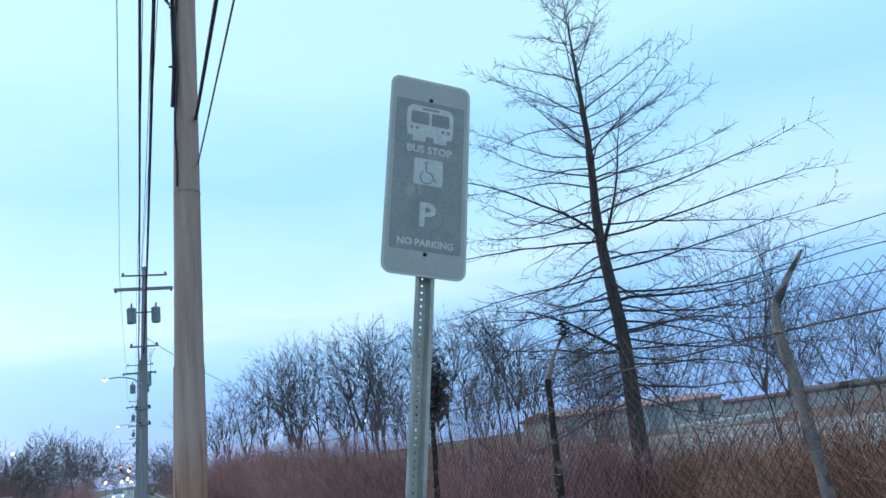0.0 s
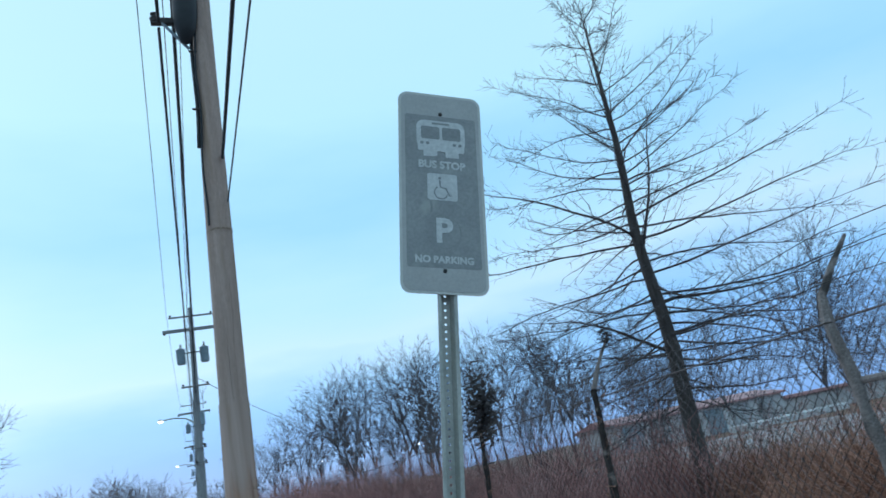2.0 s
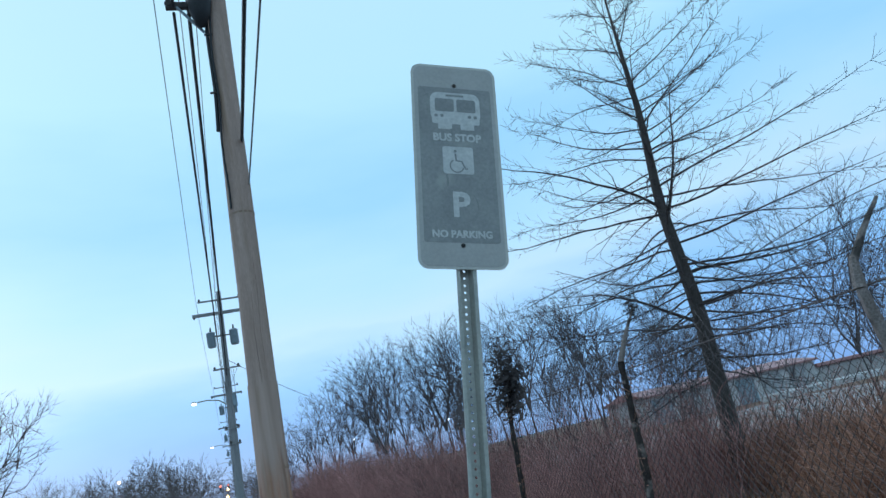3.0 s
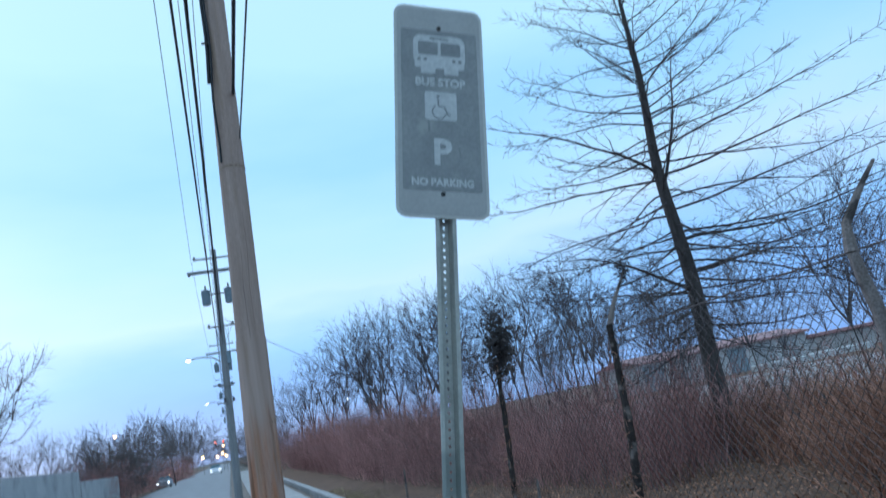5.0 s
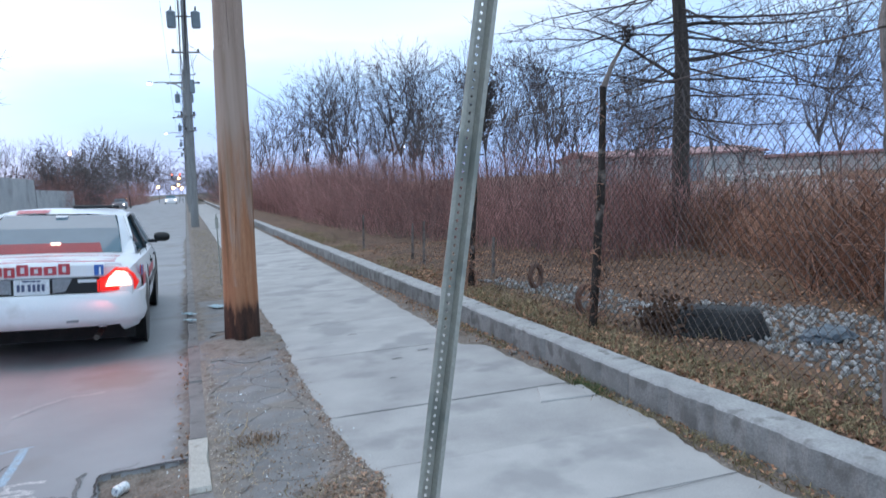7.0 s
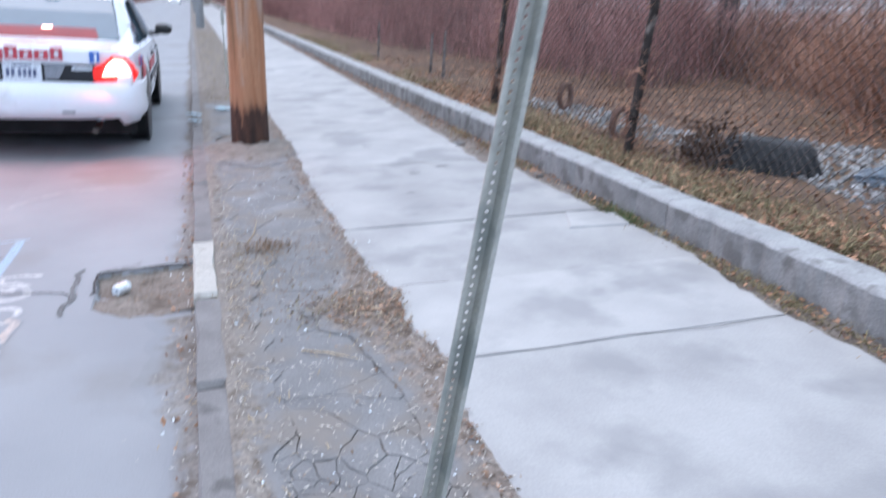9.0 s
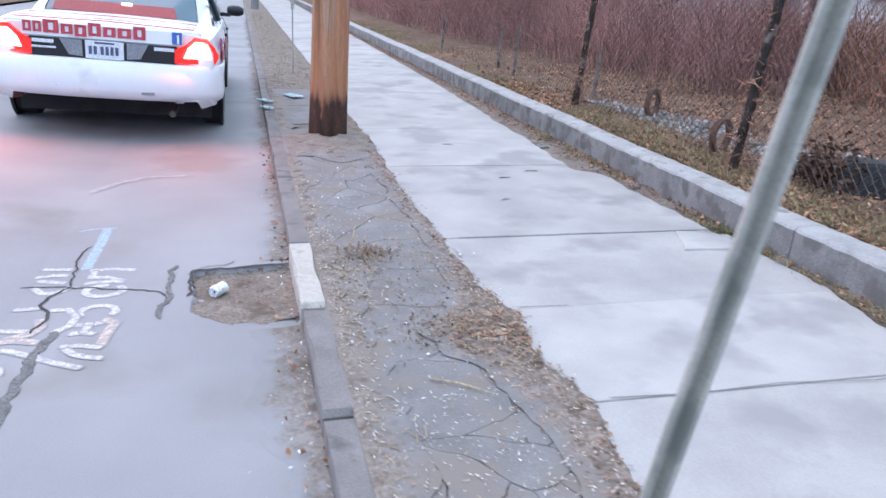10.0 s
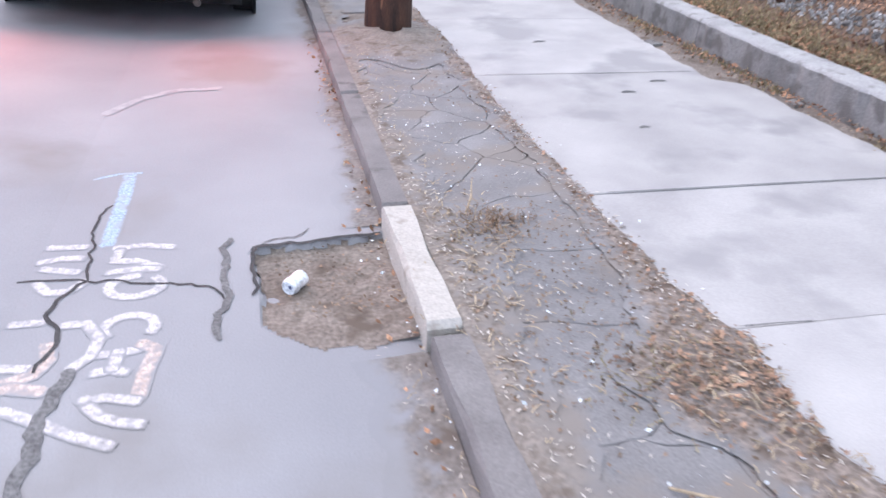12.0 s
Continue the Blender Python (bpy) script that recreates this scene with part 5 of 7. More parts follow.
def bare_tree(height, seed, spread=0.55, label="bare deciduous tree of the far wood", twig_r=0.022, dense=4, lean=0.0, low=1.0, thick=1.0, mat=None):
    """A bare tree at the origin: a trunk that forks again and again into a rounded crown of fine twigs."""
    random.seed(seed)
    tree = thing("bare_tree", (0, 0, 0), label, "tree", "bare trees beyond the road and fence")
    trunk, crown = Geo(), Geo()
    fork = height * random.uniform(0.26, 0.36) * low
    stem, _ = limb(trunk, (0, 0, -0.3), (lean, 0, 1), fork + 0.3, height * 0.013 * thick, 0.03, 5, 7)

    def grow(p, d, ln, r, level):
        pts, rad = limb(crown, p, d, ln, r, 0.13, 3, 4 if level < 2 else 3, 0.05 if level < 3 else 0.0)
        if level >= 5:
            return
        d = (pts[-1] - pts[-2]).normalized()
        for _ in range(2 if level else 3):
            grow(pts[-1], side_way(d, random.uniform(0.22, 0.58)), ln * random.uniform(0.66, 0.82), max(twig_r * 0.42, r * 0.62), level + 1)
        for _ in range(1 if dense < 5 else 2):
            if random.random() < 0.75:
                grow(pts[1].lerp(pts[2], random.random()), side_way(d, random.uniform(0.5, 0.95)), ln * random.uniform(0.45, 0.65), max(twig_r * 0.42, r * 0.45), level + 1 + random.randint(0, 1))

    for i in range(4):
        a = i * 1.57 + random.uniform(-0.4, 0.4)
        grow(stem[-1] - Vector((0, 0, random.uniform(0, fork * 0.2))), Vector((math.cos(a) * spread, math.sin(a) * spread, 1)), (height - fork) * random.uniform(0.25, 0.31), height * 0.0080 * thick, 0)
    grown = max(v[2] for v in crown.v)
    crown.v = [(x, y, fork * 0.7 + (z - fork * 0.7) * (height - fork * 0.7) / (grown - fork * 0.7)) if z > fork * 0.7 else (x, y, z) for x, y, z in crown.v]
    part("trunk", trunk, BARK, tree, "", True)
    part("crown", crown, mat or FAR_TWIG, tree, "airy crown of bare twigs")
    return tree


random.seed(5)
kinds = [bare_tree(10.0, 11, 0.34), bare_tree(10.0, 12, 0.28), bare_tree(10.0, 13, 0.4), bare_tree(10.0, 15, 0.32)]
WOOD = []
random.seed(21)
for i in range(52):
    y = 44 + 2.1 * i * (1 if i < 18 else 0.9) if i < 18 else random.uniform(42, 78)
    u = i / 17.0
    x = 5.5 + 1.35 * i + random.uniform(-0.6, 0.6) if i < 18 else (random.uniform(6, 30) if i < 40 else random.uniform(28, 56))
    if i < 18:
        y = 66 - 0.9 * i + random.uniform(-4, 4)
    h = (0.80 + 0.38 * min(1, i / 5.0)) * random.uniform(0.88, 1.08) if i < 18 else random.uniform(0.65, 1.0)
    WOOD.append((x, y, h))
first = set()
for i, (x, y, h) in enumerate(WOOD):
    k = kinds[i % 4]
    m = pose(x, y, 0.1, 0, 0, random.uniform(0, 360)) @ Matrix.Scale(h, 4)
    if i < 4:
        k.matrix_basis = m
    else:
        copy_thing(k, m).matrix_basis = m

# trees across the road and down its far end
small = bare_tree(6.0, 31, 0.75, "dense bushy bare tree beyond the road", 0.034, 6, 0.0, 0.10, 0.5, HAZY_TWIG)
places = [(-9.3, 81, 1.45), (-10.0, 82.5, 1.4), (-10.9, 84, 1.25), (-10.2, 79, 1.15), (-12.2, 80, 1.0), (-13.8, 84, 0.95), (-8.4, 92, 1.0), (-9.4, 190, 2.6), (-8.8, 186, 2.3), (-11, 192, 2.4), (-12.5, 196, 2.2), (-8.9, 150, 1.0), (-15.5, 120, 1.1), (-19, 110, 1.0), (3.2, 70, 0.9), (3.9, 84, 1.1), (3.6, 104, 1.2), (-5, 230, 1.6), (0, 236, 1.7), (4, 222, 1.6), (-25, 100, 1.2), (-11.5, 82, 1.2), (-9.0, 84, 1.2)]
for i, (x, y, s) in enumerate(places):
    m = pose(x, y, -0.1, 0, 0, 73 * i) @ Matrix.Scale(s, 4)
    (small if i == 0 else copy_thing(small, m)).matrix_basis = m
for i, (x, y, h) in enumerate([(-14.9, 76, 0.80), (-13.4, 74, 0.74), (-11.9, 77, 0.76), (-16.8, 80, 0.85), (-19.5, 84, 0.8), (-6.9, 108, 1.0), (-10.4, 112, 0.95), (-22.5, 90, 0.9)]):
    m = pose(x, y, -0.1, 0, 0, 57 * i) @ Matrix.Diagonal((h * 0.75, h * 0.75, h, 1))
    copy_thing(kinds[i % 4], m).matrix_basis = m
roadside = bare_tree(10.6, 57, 0.95, "dark bare tree across the road beside a panel fence", 0.026, 5, 0.0, 0.7, 1.1, TWIG)
roadside.matrix_basis = pose(-11.6, 40, -0.1)
slim = bare_tree(6.5, 41, 0.4, "slim bare sapling behind the fence", 0.011, 5, 0.0, 1.0, 0.6)
for i, (x, y, s) in enumerate([(14.2, 14.5, 1.0), (12.0, 19.0, 0.8), (17.5, 17.0, 0.9), (9.6, 21, 0.75), (13.5, 12.0, 0.6), (19.0, 24.0, 1.0), (20.5, 16.5, 0.8), (11.0, 24, 0.6), (15.2, 21, 0.65), (17, 27, 0.8), (22, 22, 0.75), (24, 28, 0.8), (13, 29, 0.7), (10.5, 16, 0.45), (26, 24, 0.7), (16.0, 12.5, 0.5), (18.5, 13.5, 0.55), (21, 31, 0.9), (9.0, 26, 0.6)]):
    m = pose(x, y, 0.2, 0, 0, 131 * i) @ Matrix.Scale(s, 4)
    (slim if i == 0 else copy_thing(slim, m)).matrix_basis = m


# ---- brush ----
def thicket(name, label, mat, spots, seed):
    """Stems rising from spots (x, y, height, spread), each with a few side twigs."""
    random.seed(seed)
    g = Geo()
    for x, y, h, s in spots:
        d = Vector((random.gauss(0, s), random.gauss(0, s), 1)).normalized()
        p, r = limb(g, (x, y, land_z(x, y) - 0.05), d, h, random.uniform(0.004, 0.008), 0.10, 4, 3)
        for k in (1, 1, 2, 2, 3, 3, 3):
            limb(g, p[k].lerp(p[k + 1], random.random()), side_way((p[k + 1] - p[k]).normalized(), random.uniform(0.3, 0.8)), h * random.uniform(0.18, 0.42), 0.0034, 0.15, 2, 3)
    return tagged(part(name, g, mat), label, "brush", kind="stuff")


random.seed(9)
spots = []
for _ in range(11500):
    y = random.uniform(10.5, 62)
    near = 4.5 + max(0.0, (22 - y)) * 0.12
    x = near + abs(random.gauss(0, 1)) * (1.4 + 0.05 * y)
    spots.append((x, y, random.uniform(0.7, 2.1) * (1.0 + 0.012 * max(0, y - 14)) * (0.80 + 0.55 * wob(x, y, 0.45, 3) + 0.35 * wob(x, y, 1.6, 5)) * (0.48 if x > 8.0 and y < 40 else 1.0), 0.30))
for _ in range(1500):
    y = random.uniform(60, 140)
    spots.append((3.6 + abs(random.gauss(0, 2.5)), y, random.uniform(1.5, 3.5), 0.25))
for _ in range(2600):
    y = random.uniform(68, 150)
    spots.append((-9.2 - abs(random.gauss(0, 3)) + 0.04 * (y - 68), y, random.uniform(1.5, 4.0), 0.3))
for _ in range(420):
    spots.append((random.uniform(6.2, 13), random.uniform(9.5, 20), random.uniform(0.8, 1.7), 0.32))
thicket("brush", "dense red-brown thicket of bare stems behind the fence", BRUSH, spots, 3)
spots = []
for _ in range(3900):
    y = random.uniform(2.0, 13.5)
    x = 6.5 + max(0, y - 7) * 0.25 + abs(random.gauss(0, 1.6))
    spots.append((x, y, random.uniform(0.4, 1.15) * (0.85 + 0.4 * wob(x, y, 0.5, 3)), 0.4))
for _ in range(1300):
    spots.append((random.uniform(11, 30), random.uniform(3, 34), random.uniform(0.25, 0.7), 0.35))
for _ in range(1500):
    spots.append((random.uniform(6.0, 8.2), random.uniform(3.0, 7.4), random.uniform(0.4, 1.45), 0.5))
thicket("brush", "tangled tan and brown weeds behind the fence", BRUSH_TAN, spots, 4)


# ---- dead leaves, dry grass and gravel ----
def litter(name, label, category, mat, spots, size, seed, flat=0.5, thin=1.0):
    random.seed(seed)
    g = Geo()
    for x, y, z in spots:
        s = size * random.uniform(0.5, 1.3)
        m = Euler((random.gauss(0, flat), random.gauss(0, flat), random.uniform(0, 6.28))).to_matrix()
        o = Vector((x, y, z + 0.3 * s * flat + 0.004))
        q = [m @ Vector(p) * s for p in ((-0.5, 0, 0.05), (-0.1, -0.3 * thin, 0.0), (0.5, 0.0, 0.08), (0.05, 0.28 * thin, 0.02))]
        g.add([o + p for p in q], [(0, 1, 2), (0, 2, 3)])
    return tagged(part(name, g, mat), label, category, kind="stuff")


def stony(x, y):
    """True where coarse gravel lies."""
    edge = 4.12 - 0.22 * max(0.0, y - 6.4) + 0.25 * wob(x, y, 1.2, 81) - max(0.0, 5.6 - max(y, 3.5)) * 0.35
    back = 6.0 - 0.42 * max(0.0, y - 5.0) + 0.5 * wob(x, y, 0.9, 82)
    return max(edge, 3.7) < x < max(back, edge + 0.45)


random.seed(77)
spots = []
for _ in range(1100):
    y = random.uniform(0, 14)
    spots.append((left_edge(y) + 0.012 - abs(random.gauss(0, 0.06)), y, 0.008))
for _ in range(480):
    a, b = random.gauss(0.78, 0.15), random.gauss(4.75, 0.15)
    spots.append((min(a, left_edge(b) + random.gauss(0, 0.02)), b, 0.010))
for _ in range(700):
    spots.append((0.15 + abs(random.gauss(0, 0.22)), random.gauss(5.55, 0.32), -0.01))
for _ in range(1500):
    x, y = random.uniform(0.16, 0.95), random.uniform(0.5, 9.0)
    if wob(x, y, 2.4, 91) > -0.05:
        spots.append((x, y, 0.004))
for _ in range(800):
    spots.append((random.uniform(0.15, 0.92), random.uniform(4.7, 5.95), 0.004))
for _ in range(350):
    spots.append((random.gauss(0.55, 0.22), random.gauss(9.0, 0.2), 0.0))
litter("dead_leaves", "scattered brown leaf litter on the verge", "leaves", CRUMB, spots, 0.017, 1, 0.3)
spots = []
for _ in range(4600):
    y = random.uniform(0, 26)
    x = 2.84 - abs(random.gauss(0, 0.14))
    if x > right_edge(y) + 0.03:
        spots.append((x, y, 0.0))
for _ in range(150):
    spots.append((-abs(random.gauss(0, 0.06)), random.uniform(2, 9), ROAD_Z + 0.012))
crumbs = []
for _ in range(160):
    x, y = random.uniform(-0.45, -0.02), random.uniform(5.4, 5.95)
    crumbs.append((x, y, road_z(x, y) + 0.014))
litter("dead_leaves", "curled brown leaves drifted against the low wall and kerb", "leaves", LEAF, spots, 0.030, 2)
litter("dead_leaves", "brown leaf crumbs in the broken patch", "leaves", CRUMB, crumbs, 0.018, 13, 0.3)
spots = [(3.06 + abs(random.gauss(0, 0.40)), random.uniform(-6, 12), 0.19) for _ in range(8000)]
for _ in range(8000):
    x, y = random.uniform(4.4, 8.5), random.uniform(5.5, 14)
    if stony(x, y) and random.random() < 0.93:
        continue
    spots.append((x, y, land_z(x, y)))
for _ in range(29000):
    x = random.uniform(3.1, 9.5)
    y = random.uniform(-6, 17)
    if stony(x, y) and random.random() < 0.93:
        continue
    if x < 3.5 and random.random() < 0.45:
        continue
    spots.append((x, y, land_z(x, y)))
litter("dead_leaves", "thick brown leaf litter behind the fence", "leaves", LEAF, spots, 0.042, 3)
pale = [(random.uniform(0.16, 1.0), random.uniform(1.5, 8.8), 0.006) for _ in range(130)]
pale += [(-abs(random.gauss(0, 0.06)), random.uniform(3, 6.5), ROAD_Z + 0.02) for _ in range(40)]
litter("paper_scraps", "small pale scraps scattered over the verge", "litter", LITTER, pale, 0.016, 4, 0.3)


spots = []
for _ in range(380):
    y = random.uniform(0.5, 10)
    spots.append((left_edge(y) + 0.01 - abs(random.gauss(0, 0.07)), y, 0.010))
for _ in range(230):
    a, b = random.gauss(0.80, 0.12), random.gauss(4.76, 0.12)
    spots.append((min(a, left_edge(b)), b, 0.012))
litter("dead_leaves", "red-brown broken leaves along the pavement edge", "leaves", material("faded_leaf", (0.15, 0.08, 0.052), (0.32, 0.19, 0.125), 3, 0.85, 0.1, island=0.6), spots, 0.026, 11, 0.3)
flecks = [(random.uniform(0.14, 0.95), random.uniform(2.2, 8.8), 0.004) for _ in range(700)]
flecks += [(random.uniform(0.25, 0.90), random.uniform(3.0, 4.35), 0.004) for _ in range(420)]
flecks += [(0.12 + abs(random.gauss(0, 0.10)), random.uniform(2.5, 7.5), 0.006) for _ in range(520)]
for _ in range(420):
    y = random.uniform(2, 8)
    flecks.append((left_edge(y) - abs(random.gauss(0, 0.08)), y, 0.012))
flecks += [(-abs(random.gauss(0, 0.07)), random.uniform(3.5, 5.9), ROAD_Z + 0.010) for _ in range(70)]
litter("straw_flecks", "pale flecks of straw and paper over the verge", "litter", FLECK, flecks, 0.020, 12, 0.2, 0.45)
specks = [(random.uniform(0.2, 0.86), random.uniform(1.0, 4.6), 0.004) for _ in range(200)] + [(random.uniform(0.2, 0.86), random.uniform(5.0, 8.8), 0.004) for _ in range(200)]
litter("grit", "pale grit and tiny scraps on the old asphalt", "litter", LITTER, specks, 0.008, 6, 0.2)


def straw(spots, seed):
    random.seed(seed)
    g = Geo()
    for x, y, z in spots:
        a = random.uniform(0, 3.14)
        d = Vector((math.cos(a), math.sin(a), random.uniform(-0.05, 0.15))) * random.uniform(0.008, 0.03)
        w = Vector((-d.y, d.x, 0)).normalized() * 0.0018
        o = Vector((x, y, z + 0.007))
        g.add([o - d - w, o - d + w, o + w * 1.2 + Vector((0, 0, 0.006)), o - w * 1.2 + Vector((0, 0, 0.006)), o + d + w * 0.6, o + d - w * 0.6], [(0, 1, 2, 3), (3, 2, 4, 5)])
    return tagged(part("straw", g, STRAW), "broken dry straw strewn over the verge", "straw", kind="stuff")


straw([(random.gauss(0.32, 0.12), random.gauss(5.5, 0.3), 0.004) for _ in range(150)] + [(0.14 + abs(random.gauss(0, 0.12)), random.uniform(2.5, 8.9), 0.0) for _ in range(240)] + [(min(0.95, random.gauss(0.78, 0.12)), random.gauss(4.65, 0.25), 0.012) for _ in range(110)]
      + [(-abs(random.gauss(0, 0.06)), random.uniform(2.5, 8), ROAD_Z + 0.012) for _ in range(60)] + [(random.uniform(2.6, 2.84), random.uniform(2, 12), 0.0) for _ in range(160)], 3)


TUFT = material("brown_grass_tuft", (0.20, 0.12, 0.075), (0.36, 0.25, 0.165), 3, 0.85, 0.0, island=0.4)


def blades(name, label, spots, seed, mat=GRASS, tall=0.12):
    random.seed(seed)
    g = Geo()
    for x, y, z in spots:
        a = Vector((x, y, z - 0.01))
        d = Vector((random.gauss(0, 0.7), random.gauss(0, 0.7), 1)).normalized() * tall * random.uniform(0.4, 1.2)
        w = Vector((random.gauss(0, 1), random.gauss(0, 1), 0)).normalized() * 0.0035
        e = d * 0.55 + Vector((random.gauss(0, 0.02), random.gauss(0, 0.02), 0))
        g.add([a - w, a + w, a + e + w * 0.7, a + e - w * 0.7, a + d + Vector((random.gauss(0, 0.03), random.gauss(0, 0.03), -0.01))], [(0, 1, 2, 3), (3, 2, 4)])
    return tagged(part(name, g, mat), label, "grass", kind="stuff")


spots = []
for _ in range(9000):
    x = 3.08 + abs(random.gauss(0, 0.42))
    y = random.uniform(0.5, 26)
    if wob(x, y, 1.6, 51) > -0.1:
        spots.append((x, y, land_z(x, y)))
spots += [(3.08 + abs(random.gauss(0, 0.3)), random.uniform(1.5, 9.5), 0.18) for _ in range(5000)]
blades("grass", "dry yellowish grass along the wall and fence", spots, 1)
blades("grass_tuft", "tuft of dry straw-coloured grass growing beside the kerb", [(random.gauss(0.40, 0.07), random.gauss(5.78, 0.06), -0.01) for _ in range(240)], 7, TUFT, 0.10)
blades("weed", "green weeds at the foot of the low wall", [(random.gauss(2.76, 0.04), random.gauss(5.78, 0.16), -0.01) for _ in range(260)], 8, WEED, 0.09)
spots = [(random.gauss(0.26, 0.06), random.gauss(5.72, 0.12), -0.02) for _ in range(160)]
spots += [(random.gauss(0.66, 0.13), random.gauss(4.85, 0.10), -0.01) for _ in range(260)]
spots += [(2.80 - abs(random.gauss(0, 0.05)), random.gauss(5.55, 0.35), -0.01) for _ in range(420)]
spots += [(2.80 - abs(random.gauss(0, 0.05)), random.gauss(4.2, 0.5), -0.01) for _ in range(260)]
spots += [(2.83 - abs(random.gauss(0, 0.06)), y, -0.01) for y in (random.uniform(2.5, 9.5) for _ in range(1500)) if wob(1, y, 1.9, 44) > -0.1]
spots += [(random.uniform(0.2, 0.9), random.uniform(12.4, 34), -0.01) for _ in range(3500)]
blades("grass", "sparse dry weeds in cracks and at the wall foot", spots, 2, tall=0.07)

random.seed(123)
g = Geo()
ico = bmesh.new()
bmesh.ops.create_icosphere(ico, subdivisions=1, radius=1.0)
ico_v, ico_f = [v.co.copy() for v in ico.verts], [tuple(v.index for v in f.verts) for f in ico.faces]
ico.free()
for y in spaced(-5.0, 12.0, 0.066):
    for x in spaced(3.7, 8.0, 0.066):
        x, y1 = x + random.uniform(-0.03, 0.03), y + random.uniform(-0.03, 0.03)
        if not stony(x, y1) or random.random() < (0.08 if y1 < 6.6 else 0.4):
            continue
        s = random.uniform(0.016, 0.040)
        m = Euler((random.uniform(0, 6), random.uniform(0, 6), random.uniform(0, 6))).to_matrix() @ Matrix.Diagonal((s, s * random.uniform(0.6, 0.9), s * random.uniform(0.45, 0.8)))
        o = Vector((x, y1, land_z(x, y1) + s * 0.3))
        g.add([o + m @ v for v in ico_v], ico_f)
tagged(part("gravel", g, GRAVEL), "coarse grey crushed stone behind the fence", "gravel", kind="stuff")


# ---- the parked car ----
def saloon():
    X, Y, Z = -1.425, 9.22, ROAD_Z
    car = thing("car", (X, Y + 2.6, Z), "white saloon car with red lettering and lit brake lamps", "car")
    P = lambda x, y, z: (X + x, Y + y, Z + z)

    def loft(sections, closed_ends=True):
        """Half sections of (x, z) along the car, mirrored."""
        g = Geo()
        n = len(sections[0][1])
        for y, half in sections:
            bow = lambda x: 0.0
            g.v += [P(-x, y + dy, z) for x, z, dy in reversed(half)] + [P(x, y + dy, z) for x, z, dy in half]
        w = 2 * n
        for r in range(len(sections) - 1):
            g.f += [(r * w + k, r * w + k + 1, (r + 1) * w + k + 1, (r + 1) * w + k) for k in range(w - 1)]
        if closed_ends:
            g.f += [tuple(range(w)), tuple((len(sections) - 1) * w + k for k in reversed(range(w)))]
        return g

    def section(w, deck, low=0.30, crown=0.02):
        return [(0.0, deck + crown, 0), (w * 0.55, deck + crown * 0.7, 0), (w * 0.84, deck, 0), (w * 0.95, deck - 0.05, 0), (w * 0.99, deck - 0.16, 0), (w, 0.62, 0), (w * 0.985, 0.45, 0), (w * 0.96, low, 0), (w * 0.85, low - 0.04, 0)]

    body = loft([(0.06, section(0.90, 0.97, 0.42)), (0.16, section(0.945, 1.005, 0.34)), (0.45, section(0.965, 1.02)), (1.1, section(0.98, 1.015)), (1.9, section(0.985, 0.99)), (3.3, section(0.985, 0.97)), (4.0, section(0.98, 0.95)), (4.6, section(0.965, 0.90)), (5.1, section(0.92, 0.82)), (5.3, section(0.80, 0.72))])
    bo = part("body", body, WHITE_PAINT, car, "white painted body", True)
    part("underbody", Geo().box(P(0, 2.95, 0.25), (1.74, 4.5, 0.26)), RUBBER, car, "black underbody")
    # greenhouse: roof shell and glass
    roof = Geo()
    prof = [(1.22, 0.74, 1.02), (1.62, 0.66, 1.29), (1.98, 0.62, 1.45), (2.35, 0.62, 1.50), (2.9, 0.62, 1.505), (3.3, 0.61, 1.46), (3.75, 0.66, 1.20), (4.15, 0.72, 0.965)]
    for y, w, z in prof[2:6]:
        roof.v += [P(-w - 0.10, y, min(z - 0.03, 1.03) if z < 1.1 else z - 0.10), P(-w, y, z - 0.018), P(-w * 0.5, y, z + 0.004), P(w * 0.5, y, z + 0.004), P(w, y, z - 0.018), P(w + 0.10, y, min(z - 0.03, 1.03) if z < 1.1 else z - 0.10)]
    roof.f = [(6 * r + k, 6 * r + k + 1, 6 * r + 7 + k, 6 * r + 6 + k) for r in range(3) for k in range(5)]
    ro = part("roof", roof, WHITE_PAINT, car, "white roof with faint red lettering", True)
    part("rear_window", Geo().add([P(-0.72, 1.235, 1.025), P(0.72, 1.235, 1.025), P(0.665, 1.62, 1.292), P(0.605, 1.955, 1.44), P(-0.605, 1.955, 1.44), P(-0.665, 1.62, 1.292)], [(0, 1, 2, 5), (5, 2, 3, 4)]), CAR_GLASS, car, "tinted rear window reflecting the sky")
    part("windscreen", Geo().add([P(-0.72, 4.12, 0.97), P(0.72, 4.12, 0.97), P(0.61, 3.32, 1.45), P(-0.61, 3.32, 1.45)], [(0, 3, 2, 1)]), CAR_GLASS, car)
    part("brake_light", Geo().box(P(0.02, 1.355, 1.128), (0.10, 0.02, 0.03), b=0.004), LIT_LENS, car, "small glowing high brake light")
    # the brake light's red glow on the shelf, painted over the opaque glass
    part("red_strip", Geo().add([P(-0.66, 1.235, 1.032), P(0.52, 1.235, 1.032), P(0.48, 1.375, 1.132), P(-0.64, 1.375, 1.132)], [(0, 1, 2, 3)]), material("red_lit_shelf", (0.38, 0.05, 0.05), (0.30, 0.045, 0.05), 3, 0.3, 0.0), car, "red brake-light glow painted along the foot of the rear window")
    part("window_sticker", Geo().box(P(0.02, 1.885, 1.422), (0.13, 0.05, 0.012), Euler((radians(22), 0, 0)).to_matrix()), PLATE, car, "white oval sticker on the glass")
